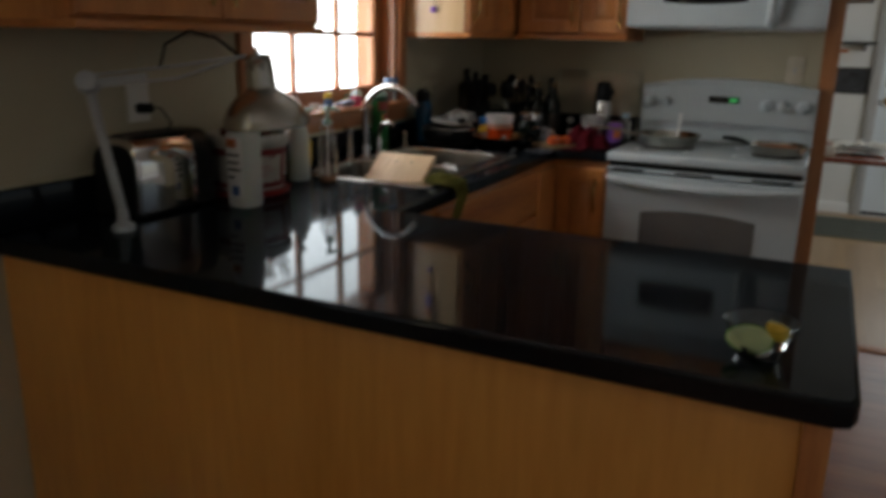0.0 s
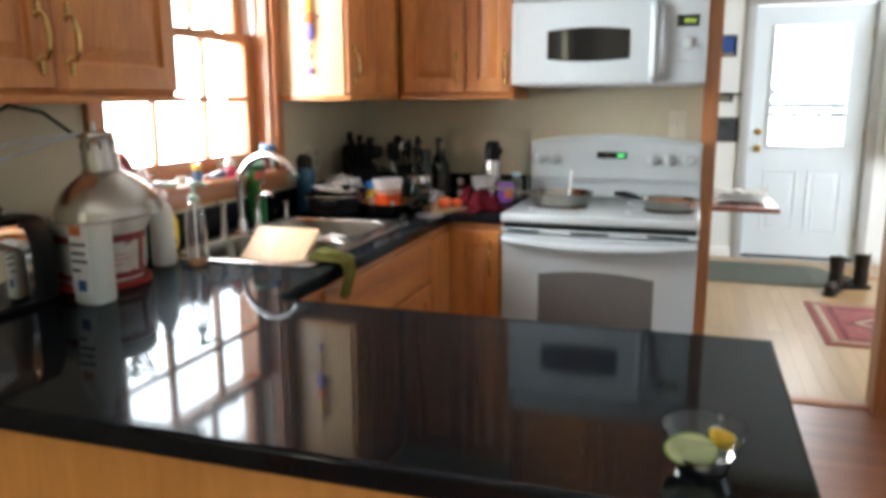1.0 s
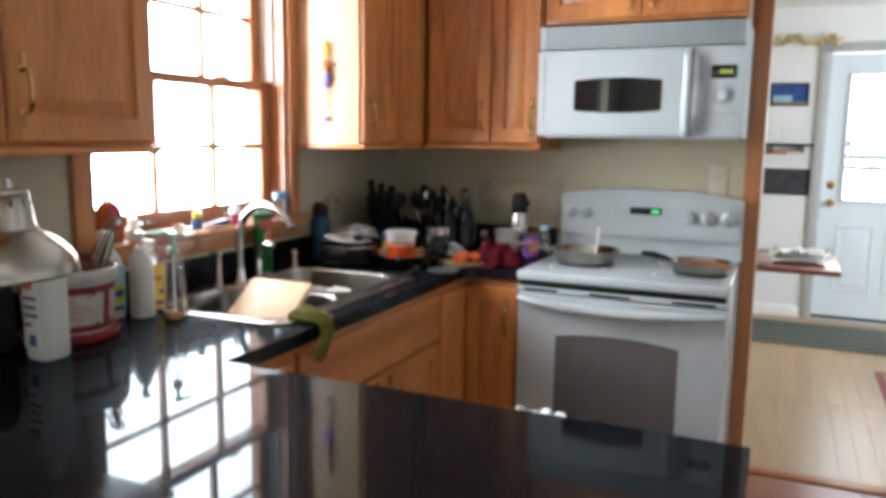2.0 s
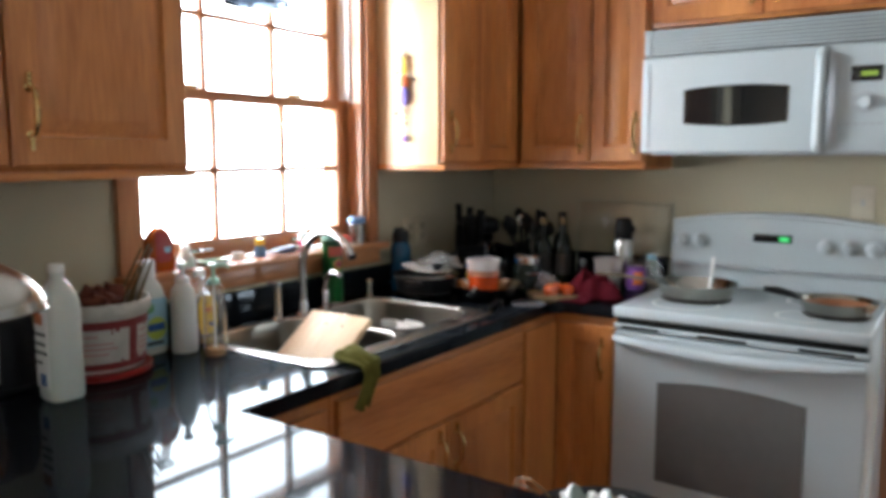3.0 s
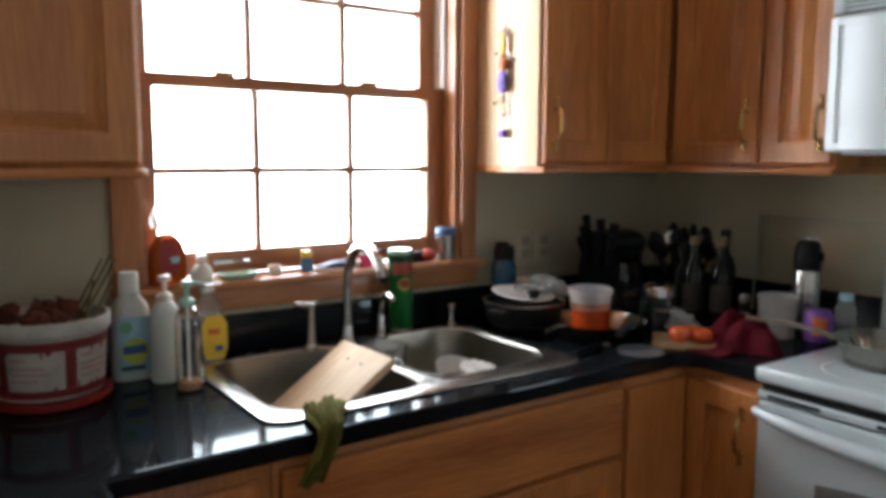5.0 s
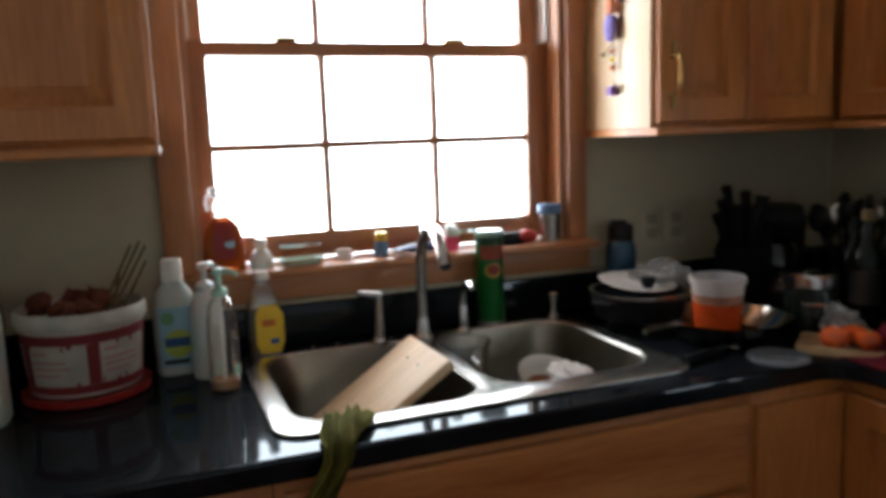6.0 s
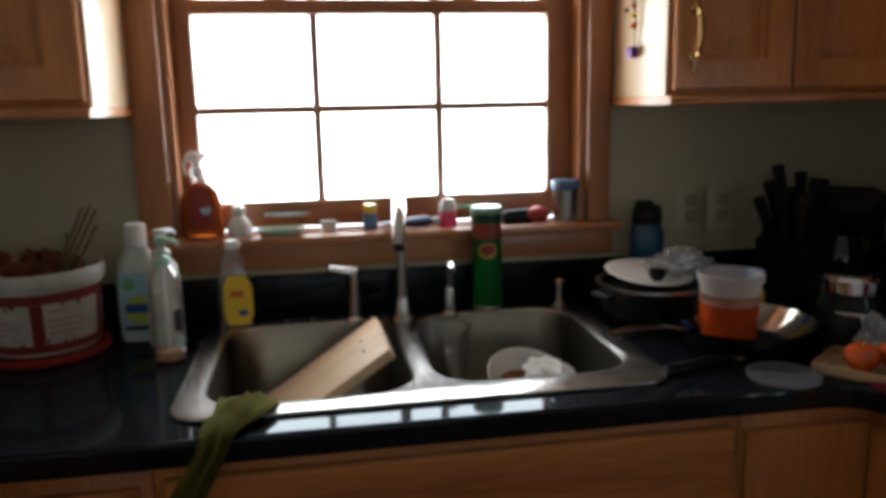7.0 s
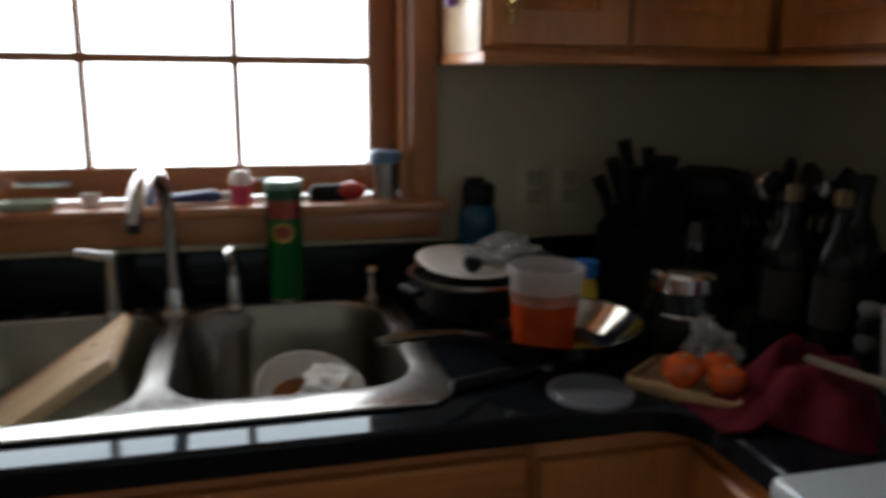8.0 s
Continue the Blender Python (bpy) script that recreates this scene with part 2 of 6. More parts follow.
def tube(points, radius, n=10, bm=None, ends=True):
    """A round bar along points; radius is a number or a list."""
    b = bmesh.new()
    pts = [Vector(p) for p in points]
    rad = radius if isinstance(radius, (list, tuple)) else [radius] * len(pts)
    rings, side = [], None
    for k, p in enumerate(pts):
        t = (pts[min(k + 1, len(pts) - 1)] - pts[max(k - 1, 0)]).normalized()
        if side is None:
            side = t.orthogonal().normalized()
        side = (side - t * side.dot(t)).normalized()
        up = t.cross(side)
        rings.append([b.verts.new(p + rad[k] * (math.cos(2 * math.pi * j / n) * side + math.sin(2 * math.pi * j / n) * up)) for j in range(n)])
    for p, q in zip(rings, rings[1:]):
        for j in range(n):
            b.faces.new((p[j], p[(j + 1) % n], q[(j + 1) % n], q[j]))
    if ends:
        b.faces.new(rings[0][::-1]), b.faces.new(rings[-1])
    return join(bm, b)


def arc(c, r, a0, a1, n, u, v):
    """Points of an arc round c in the plane of u and v, in degrees."""
    c, u, v = Vector(c), Vector(u), Vector(v)
    return [c + r * (math.cos(radians(a0 + (a1 - a0) * k / n)) * u + math.sin(radians(a0 + (a1 - a0) * k / n)) * v) for k in range(n + 1)]


def rings_panel(w, h, steps, bm=None, m=None):
    """A panel in the xz plane, front towards -y, lofted through (inset, depth) rings and capped."""
    b = bmesh.new()
    prev = None
    first = None
    for inset, y in steps:
        r = [b.verts.new(p) for p in ((inset, -y, inset), (w - inset, -y, inset), (w - inset, -y, h - inset), (inset, -y, h - inset))]
        first = first or r
        if prev:
            for k in range(4):
                b.faces.new((prev[k], prev[(k + 1) % 4], r[(k + 1) % 4], r[k]))
        prev = r
    b.faces.new(prev), b.faces.new(first[::-1])
    return join(bm, b, m)


def slab(outer, holes, z0, z1, bevel=0.0):
    """A flat plate from closed outlines, with holes, between two heights."""
    b = bmesh.new()
    edges = []
    for loop in [outer, *holes]:
        vs = [b.verts.new((x, y, z1)) for x, y in loop]
        edges += [b.edges.new((vs[k], vs[(k + 1) % len(vs)])) for k in range(len(vs))]
    bmesh.ops.triangle_fill(b, use_beauty=True, use_dissolve=False, edges=edges)
    bmesh.ops.dissolve_limit(b, angle_limit=0.01, verts=b.verts[:], edges=b.edges[:])
    top = b.faces[:]
    r = bmesh.ops.extrude_face_region(b, geom=top)
    vs = [v for v in r["geom"] if isinstance(v, bmesh.types.BMVert)]
    bmesh.ops.translate(b, vec=(0, 0, z0 - z1), verts=vs)
    bmesh.ops.recalc_face_normals(b, faces=b.faces[:])
    if bevel:
        rim = [e for e in b.edges if len(e.link_faces) == 2 and abs(e.verts[0].co.z - e.verts[1].co.z) < 1e-6
               and sorted(round(abs(f.normal.z)) for f in e.link_faces) == [0, 1]]
        bmesh.ops.bevel(b, geom=rim, offset=bevel, segments=3, affect="EDGES", profile=0.5)
    return b


def rounded(x0, x1, y0, y1, r, n=6):
    """The outline of a rectangle with rounded corners."""
    out = []
    for cx, cy, a in ((x1 - r, y1 - r, 0), (x0 + r, y1 - r, 90), (x0 + r, y0 + r, 180), (x1 - r, y0 + r, 270)):
        out += [(cx + r * math.cos(radians(a + 90 * k / n)), cy + r * math.sin(radians(a + 90 * k / n))) for k in range(n + 1)]
    return out


def loft(loops, bm=None, m=None, cap=True):
    """Skins closed loops of equal length."""
    b = bmesh.new()
    rings = [[b.verts.new(p) for p in loop] for loop in loops]
    for p, q in zip(rings, rings[1:]):
        for k in range(len(p)):
            b.faces.new((p[k], p[(k + 1) % len(p)], q[(k + 1) % len(p)], q[k]))
    if cap:
        b.faces.new(rings[0][::-1]), b.faces.new(rings[-1])
    return join(bm, b, m)


# ---- the large structure ----
WX, SY, TOP, CEIL = -1.645, 3.80, 0.914, 2.44       # window wall, stove wall, counter top, ceiling
OX0, OX1 = 0.02, 0.745                                # opening to the entry room
FARY, EASTX = 7.17, 2.95
WIN = (1.962, 2.888, 1.10, 2.10)                     # the window's opening: y0, y1, z0, z1


def wall(name, pieces, material, label):
    bm = None
    for p in pieces:
        bm = box(*p, bm=bm)
    return solo(name, bm, material, label, "wall", "structure")


floor_k = solo("floor", box(WX, EASTX, -3.0, 3.86, -0.1, -0.003), M_FLOOR, "reddish brown hardwood floor of the kitchen", "floor", "structure")
floor_e = solo("floor_entry", box(WX, EASTX, 3.864, FARY, -0.1, -0.003), M_FLOOR2, "pale maple floor of the entry room", "floor", "structure")
solo("threshold", box(OX0, OX1, 3.82, 3.90, 0.0, 0.008, 0.003), M_TRIMX, "brown wooden threshold strip between two floors", "trim", "structure")
# The opening at y -1.55 to -0.25 is added for the side fill lamp.
wall("wall_window", [(WX - 0.2, WX, -3.0, -1.55, 0, CEIL), (WX - 0.2, WX, -0.25, WIN[0], 0, CEIL), (WX - 0.2, WX, -1.55, -0.25, 0, 0.85), (WX - 0.2, WX, -1.55, -0.25, 2.05, CEIL),
                     (WX - 0.2, WX, WIN[1], FARY, 0, CEIL),
                     (WX - 0.2, WX, WIN[0], WIN[1], 0, WIN[2] - 0.02), (WX - 0.2, WX, WIN[0], WIN[1], WIN[3], CEIL)], M_WALL, "cream painted wall round the kitchen window")
wall("wall_stove", [(WX, OX0 - 0.012, SY, SY + 0.12, 0, CEIL), (OX0 - 0.012, OX1 + 0.012, SY, SY + 0.12, 2.25, CEIL), (OX1 + 0.012, EASTX, SY, SY + 0.12, 0, CEIL)], M_WALL, "cream painted wall behind the stove")
wall("wall_far", [(WX, 0.362, FARY, FARY + 0.15, 0, CEIL), (1.252, EASTX, FARY, FARY + 0.15, 0, CEIL), (0.362, 1.252, FARY, FARY + 0.15, 2.095, CEIL)], M_FARWALL, "white painted wall round the entry door")
# The opening at y 1.65 to 3.15 is added for the east fill lamp.
wall("wall_east", [(EASTX, EASTX + 0.15, -3.0, 1.65, 0, CEIL), (EASTX, EASTX + 0.15, 3.15, 4.4, 0, CEIL), (EASTX, EASTX + 0.15, 1.65, 3.15, 0, 0.85), (EASTX, EASTX + 0.15, 1.65, 3.15, 2.05, CEIL),
                   (EASTX, EASTX + 0.15, 6.4, FARY, 0, CEIL), (EASTX, EASTX + 0.15, 4.4, 6.4, 0, 0.8), (EASTX, EASTX + 0.15, 4.4, 6.4, 2.1, CEIL)], M_FARWALL, "white painted side wall")
wall("wall_rear", [(WX, 0.5, -3.15, -3.0, 0, CEIL), (2.7, EASTX, -3.15, -3.0, 0, CEIL), (0.5, 2.7, -3.15, -3.0, 0, 0.8), (0.5, 2.7, -3.15, -3.0, 2.1, CEIL)], M_WALL, "cream painted rear wall")
solo("ceiling", box(WX, EASTX, -3.0, FARY, CEIL, CEIL + 0.1), M_CEIL, "plain white painted ceiling", "ceiling", "structure")
solo("ground", box(-60, 60, -60, 60, -0.5, -0.45), mat("snowy_ground", (0.7, 0.72, 0.74), 0.8, vary=0.1, scale=0.6), "pale snowy ground outside", "ground", "structure")


# kitchen window: casing, jambs, stool, apron, two sashes of six panes
def sash(parent, y0, y1, z0, z1, x, name):
    s = part(name, box(x - 0.035, x, y0, y0 + 0.042, z0, z1, 0.003), M_TRIM, parent)
    part("stile", box(x - 0.035, x, y1 - 0.058, y1, z0, z1, 0.003), M_TRIM, s)
    low = 0.06 if name == "lower_sash" else 0.034
    part("bottom_rail", box(x - 0.034, x + 0.001, y0 + 0.042, y1 - 0.058, z0, z0 + low, 0.003), M_TRIMX, s)
    part("top_rail", box(x - 0.034, x + 0.001, y0 + 0.042, y1 - 0.058, z1 - 0.034, z1, 0.003), M_TRIMX, s)
    gy0, gy1, gz0, gz1 = y0 + 0.042, y1 - 0.058, z0 + low, z1 - 0.034
    BARS = (gy0, 2.280, 2.558, gy1)                  # the upright bars: the middle panes are a little wider
    for k in (1, 2):
        y = BARS[k]
        part("muntin", box(x - 0.03, x - 0.004, y - 0.009, y + 0.009, gz0, gz1, 0.003), M_TRIM, s)
    zc = (gz0 + gz1) / 2
    for k in range(3):
        a, b = BARS[k] + (0.009 if k else 0), BARS[k + 1] - (0.009 if k < 2 else 0)
        part("muntin", box(x - 0.03, x - 0.004, a, b, zc - 0.009, zc + 0.009, 0.003), M_TRIMX, s)
    g = part("pane", box(x - 0.019, x - 0.016, gy0, gy1, gz0, gz1), M_GLASS, s)
    g.visible_shadow = False
    return s


win = thing("window_1", (0, 0, 0), "six-over-six double-hung wooden window, closed, in orange-brown trim", "window", kind="structure")
y0, y1, z0, z1 = WIN
part("casing", box(WX, WX + 0.02, y0 - 0.066, y0, 1.10, 2.17, 0.004), M_TRIM, win)
part("casing", box(WX, WX + 0.02, y1, y1 + 0.054, 1.10, 2.17, 0.004), M_TRIM, win)
part("head_casing", box(WX, WX + 0.02, y0, y1, z1, 2.17, 0.004), M_TRIMX, win)
part("jamb", box(WX - 0.19, WX, y0, y0 + 0.016, z0, z1), M_TRIM, win)
part("jamb", box(WX - 0.19, WX, y1 - 0.016, y1, z0, z1), M_TRIM, win)
part("head_jamb", box(WX - 0.19, WX, y0 + 0.016, y1 - 0.016, z1 - 0.016, z1), M_TRIMX, win)
part("window_sill", box(WX - 0.19, WX + 0.058, y0 - 0.072, y1 + 0.072, 1.078, 1.10, 0.006), M_TRIMX, win)
part("apron", box(WX, WX + 0.02, y0 - 0.066, y1 + 0.062, 1.022, 1.078, 0.004), M_TRIMX, win)
for a, b in ((y0 + 0.0165, y0 + 0.024), (y1 - 0.024, y1 - 0.0165)):
    part("jamb_liner", box(-1.742, -1.690, a - 0.0002, b, 1.61, z1 - 0.018), M_FARWALL, win, "pale vinyl jamb liner")
lower = sash(win, y0 + 0.016, y1 - 0.016, 1.104, 1.606, -1.705, "lower_sash")
sash(win, y0 + 0.016, y1 - 0.016, 1.574, 2.084, -1.745, "upper_sash")
for y in (2.20, 2.62):
    part("sash_lock", box(-1.735, -1.705, y - 0.025, y + 0.025, 1.607, 1.618, 0.003), M_BRASS, lower, "small brass sash lock")
    part("sash_lift", box(-1.703, -1.692, y - 0.05, y + 0.05, 1.128, 1.142, 0.003), M_CHROME, lower, "pale metal sash lift")

# casing of the opening
part_trim = thing("trim", (0, 0, 0), "reddish wooden casing round the opening to the entry", "door casing", kind="structure")
part("casing", box(OX0 - 0.062, OX0 + 0.004, SY - 0.018, SY, 0, 2.25, 0.003), M_TRIM, part_trim)
part("jamb", box(OX0 - 0.012, OX0 + 0.004, SY + 0.002, SY + 0.13, 0, 2.25), M_TRIM, part_trim)
part("casing", box(OX1 - 0.004, OX1 + 0.06, SY - 0.018, SY, 0, 2.25, 0.003), M_TRIM, part_trim)
part("jamb", box(OX1 - 0.004, OX1 + 0.012, SY + 0.002, SY + 0.13, 0, 2.25), M_TRIM, part_trim)
part("head_casing", box(OX0 - 0.062, OX1 + 0.06, SY - 0.018, SY, 2.25, 2.31, 0.003), M_TRIMX, part_trim)


# ---- cabinets ----
def pull(parent, x, z, upright=True):
    """An antique-brass bow pull with collars, in front of y = 0."""
    bm = None
    for s in (-1, 1):
        dx, dz = (0, s * 0.045) if upright else (s * 0.045, 0)
        bm = lathe([(0, 0), (0.009, 0), (0.009, 0.003), (0.005, 0.006), (0.005, 0.016), (0, 0.018)], 12, bm, pose(x + dx, 0.001, z + dz, 90, 0, 0))
        for j in range(3):
            e = s * (0.052 + 0.009 * j)
            bm = lathe([(0, -0.006), (0.006, -0.003), (0.0065, 0), (0.006, 0.003), (0, 0.006)], 10, bm, pose(x + (0 if upright else e), -0.006, z + (e if upright else 0)))
    bow = [(x + (0 if upright else 0.045 * math.sin(a)), -0.014 - 0.014 * math.cos(a), z + (0.045 * math.sin(a) if upright else 0)) for a in [math.pi * (k / 10 - 0.5) for k in range(11)]]
    bm = tube(bow, [0.004 + 0.0025 * math.sin(math.pi * k / 10) for k in range(11)], 8, bm)
    part("handle", bm, M_BRASS, parent, "polished brass bow pull")


def door(parent, x, z, w, h, name="door", handle=None, flat=False):
    """A raised-panel door or drawer front whose back lies on the plane y = 0 of its cabinet."""
    f = 0.056
    steps = [(0, 0), (0, 0.015), (0.004, 0.019)]
    if not flat and min(w, h) > 0.16:
        steps += [(f, 0.019), (f + 0.003, 0.007), (f + 0.009, 0.004), (f + 0.036, 0.018), (f + 0.038, 0.018)]
    d = part(name, rings_panel(w, h, steps), M_CAB if h > w * 0.8 else M_CABX, parent, m=pose(x, 0, z))
    if handle:
        hx, hz = handle
        n = len(d.children)
        pull(d, hx, hz)
        for c in d.children[n:]:
            c.location.y = -0.019
    return d


def upper_cabinet(place, rz, w, d, h, doors, label, rail=True, veneer=None):
    """doors: (x, width, pull x or None)."""
    c = thing("upper_cabinet", place, label, "kitchen cabinet", "upper kitchen cabinets", rz=rz)
    part("body", box(0, w, 0, d, 0, h, 0.002), M_CAB, c)
    if veneer is not None:
        part("side_panel", box(veneer - 0.0025, veneer + 0.0025, 0.001, d - 0.001, 0.003, h - 0.003, 0.0008), M_SIDE, c, "pale maple veneer side")
    if rail:
        part("light_rail", box(-0.004, w + 0.004, -0.026, d - 0.002, -0.016, 0.002, 0.004), M_CABX, c)
    for x, dw, px in doors:
        door(c, x, 0.012, dw, h - 0.02, handle=None if px is None else (px, 0.105))
    return c


UB, UH = 1.378, 0.76
upper_cabinet((-1.345, 1.072, UB), 90, 0.826, 0.30, UH, [(0.006, 0.412, 0.375), (0.424, 0.396, 0.035)], "honey wood upper cabinet with two raised-panel doors", veneer=0.826)
upper_cabinet((-1.36, 2.948, UB), 90, 0.85, 0.285, UH, [(0.008, 0.246, 0.035), (0.258, 0.262, None)], "honey wood upper corner cabinet beside the window, closed doors", veneer=0.0)
upper_cabinet((-1.338, 3.49, UB), 0, 0.518, 0.31, UH, [(0.02, 0.282, 0.248), (0.308, 0.204, 0.176)], "honey wood upper cabinet beside the microwave, closed doors")
upper_cabinet((-0.812, 3.49, 1.862), 0, 0.762, 0.31, 0.40, [(0.006, 0.372, 0.335), (0.384, 0.372, 0.037)], "short honey wood cabinet above the microwave", rail=False)


def base_cabinet(name, place, rz, w, d, label, fronts, hollow=False):
    """fronts: (name, x, z, width, height, handle or None, flat)."""
    c = thing(name, place, label, "kitchen cabinet", "base kitchen cabinets", rz=rz)
    part("body", box(0, w, 0, d, 0.10, 0.70 if hollow else 0.872, 0.002), M_CAB, c)
    if hollow:
        part("front_rail", box(0, w, 0, 0.018, 0.7005, 0.872, 0.001), M_CABX, c)
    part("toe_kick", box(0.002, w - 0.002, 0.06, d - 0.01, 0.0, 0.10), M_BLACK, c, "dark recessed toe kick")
    for n, x, z, fw, fh, hd, flat in fronts:
        door(c, x, z, fw, fh, n, hd, flat)
    return c


BX = -1.02
base_cabinet("base_cabinet", (BX, 1.738, 0), 90, 0.275, 0.62, "narrow honey wood base cabinet beside the sink base", [("door", 0.012, 0.13, 0.245, 0.71, (0.21, 0.60), False)])
base_cabinet("sink_base_cabinet", (BX, 2.016, 0), 90, 0.914, 0.62, "honey wood sink base cabinet with false front and two doors",
             [("false_front", 0.014, 0.685, 0.886, 0.165, None, True), ("door", 0.014, 0.13, 0.438, 0.54, (0.40, 0.455), False), ("door", 0.462, 0.13, 0.438, 0.54, (0.036, 0.455), False)], True)
corner = base_cabinet("corner_base_cabinet", (BX, 2.933, 0), 90, 0.86, 0.62, "honey wood corner base cabinet with a folding door", [("door", 0.006, 0.13, 0.222, 0.71, None, True)])
c2 = base_cabinet("corner_base_cabinet", (BX + 0.001, 3.17, 0), 0, 0.232, 0.62, "honey wood corner base cabinet beside the white stove", [("door", 0.024, 0.13, 0.202, 0.71, (0.165, 0.60), False)])

pen = thing("peninsula_cabinet", (0, 0, 0), "birch-veneered peninsula cabinet below the black countertop", "kitchen cabinet")
part("body", box(WX + 0.004, 0.045, 1.085, 1.70, 0.10, 0.872), M_CAB, pen)
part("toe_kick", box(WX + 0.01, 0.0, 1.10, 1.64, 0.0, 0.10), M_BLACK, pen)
part("back_panel", box(WX + 0.004, 0.045, 1.070, 1.084, 0.0, 0.872, 0.001), M_PANEL, pen, "golden birch plywood back panel")
part("end_panel", box(0.046, 0.062, 1.070, 1.70, 0.0, 0.872, 0.001), M_CAB, pen)
part("corner_post", box(0.030, 0.066, 1.058, 1.0695, 0.0, 0.872, 0.002), M_CAB, pen, "honey wood corner strip")


# ---- countertop with a sink cut-out ----
CX = -0.99
SINK = (-1.58, -1.052, 2.028, 2.842)
fil = [(CX + 0.07 - 0.07 * math.cos(radians(a)), 3.14 - 0.07 + 0.07 * math.sin(radians(a))) for a in range(0, 91, 15)]
outline = [(WX + 0.001, 1.035), (0.063, 1.035), (0.085, 1.043), (0.093, 1.065), (0.093, 1.735), (CX, 1.735), *fil, (-0.786, 3.14), (-0.786, SY - 0.001), (WX + 0.001, SY - 0.001)]
solo("countertop", slab(outline, [rounded(SINK[0] + 0.03, SINK[1] - 0.02, SINK[2] + 0.02, SINK[3] - 0.02, 0.05)], TOP - 0.040, TOP, 0.007), M_GRANITE,
     "polished black granite countertop with a long peninsula", "countertop", smooth=False)
bs = thing("backsplash", (0, 0, 0), "low black granite backsplash along the wall", "backsplash", kind="structure")
part("strip", box(WX + 0.001, WX + 0.022, 1.04, SY - 0.001, TOP + 0.001, 1.008, 0.003), M_GRANITE, bs)
part("strip", box(WX + 0.023, -0.79, SY - 0.022, SY - 0.001, TOP + 0.001, 1.008, 0.003), M_GRANITE, bs)
part("caulk", box(WX + 0.001, WX + 0.012, 1.04, SY - 0.03, 1.009, 1.018, 0.002), M_WALL, bs, "pale caulk line")


# ---- outside: bright overcast distance ----
solo("backdrop", box(-4.2, -4.15, -1.5, 10.0, -0.4, 5.0), M_OUT, "bright white overcast distance outside the window", "backdrop", "structure")
solo("backdrop", box(-3.0, 5.0, 9.6, 9.65, -0.4, 5.0), M_OUT2, "bright white overcast distance outside the door", "backdrop", "structure")


# ---- stove ----
def bowed(w, h, bow, depth, bm=None, m=None, n=12, arch=0.0):
    """A front that bows forward (-y) in the middle, its top edge arched."""
    loops = []
    for k in range(n + 1):
        u = k / n
        f = bow * (1 - (2 * u - 1) ** 2)
        top = h + arch * (1 - (2 * u - 1) ** 2)
        x = u * w
        loops.append([(x, depth, 0), (x, -f + 0.004, 0), (x, -f, 0.004), (x, -f, top - 0.004), (x, -f + 0.004, top), (x, depth, top)])
    return loft(loops, bm, m)


SX, SF, SW = -0.780, 3.11, 0.748
stove = thing("stove", (SX, SF, 0), "white enamel electric stove with a grey oven window", "stove")
part("body", box(0.003, SW - 0.003, 0.045, 0.66, 0.06, 0.885, 0.004), M_ENAMEL, stove)
part("plinth", box(0.02, SW - 0.02, 0.08, 0.64, 0.0, 0.06), M_BLACK, stove)
part("cooktop", box(0, SW, 0.0, 0.60, 0.888, 0.925, 0.010, seg=3), M_ENAMEL, stove, "smooth white glass-ceramic cooktop")
M_RING = mat("grey_burner_ring", (0.45, 0.46, 0.47), 0.3, vary=0.1, scale=30)
for x, y, r in ((0.19, 0.16, 0.10), (0.56, 0.16, 0.085), (0.19, 0.43, 0.075), (0.56, 0.43, 0.10)):
    part("burner_ring", lathe([(r, 0.9252), (r, 0.9262), (r + 0.006, 0.9262), (r + 0.006, 0.9252)], 40, m=pose(x, y, 0)), M_RING, stove, "thin grey burner ring")
part("vent_trim", bowed(SW - 0.004, 0.019, 0.006, 0.03, m=pose(0.002, 0.016, 0.846)), M_ENAMEL, stove)
# Slots and gap are solid blocks; their near-black colour imitates the shade inside.
for x0, x1 in ((0.028, 0.197), (0.275, 0.42), (0.51, 0.708)):
    u = (x0 + x1) / SW - 1
    part("vent_slot", box(x0, x1, 0.0152 - 0.006 * (1 - u * u), 0.020, 0.8505, 0.8600), M_SLOT_SHADE, stove, "thin near-black block for the shade in a vent slot")
part("gap", box(0.01, SW - 0.01, 0.02, 0.05, 0.8655, 0.8875), M_SLOT_SHADE, stove, "near-black block for the shade in the gap below the cooktop")
od = part("oven_door", bowed(SW - 0.010, 0.635, 0.014, 0.03, m=pose(0.005, 0.018, 0.205)), M_ENAMEL, stove)
# oven window: arched top edge, set proud of the door by its bevel
win_loops = []
for k in range(17):
    u = k / 16
    x = 0.155 + 0.44 * u
    xd = x / (SW - 0.010)
    f = 0.018 - 0.014 * (1 - (2 * xd - 1) ** 2) - 0.0015
    top = 0.690 + 0.020 * (1 - (2 * u - 1) ** 2)
    win_loops.append([(x, f + 0.004, 0.36), (x, f, 0.362), (x, f, top - 0.002), (x, f + 0.004, top)])
part("oven_window", loft(win_loops), M_OVENGLASS, od, "grey tinted oven window with an arched top")
hb = [(0.012 + (SW - 0.024) * k / 20, -0.006 - 0.034 * math.sin(math.pi * k / 20) ** 0.5, 0.822 - 0.016 * math.sin(math.pi * k / 20)) for k in range(21)]
part("handle", tube(hb, [0.013 + 0.007 * math.sin(math.pi * k / 20) for k in range(21)], 12), M_ENAMEL, od, "white bowed oven door handle")
part("storage_drawer", bowed(SW - 0.010, 0.135, 0.012, 0.03, m=pose(0.005, 0.020, 0.062)), M_ENAMEL, stove)
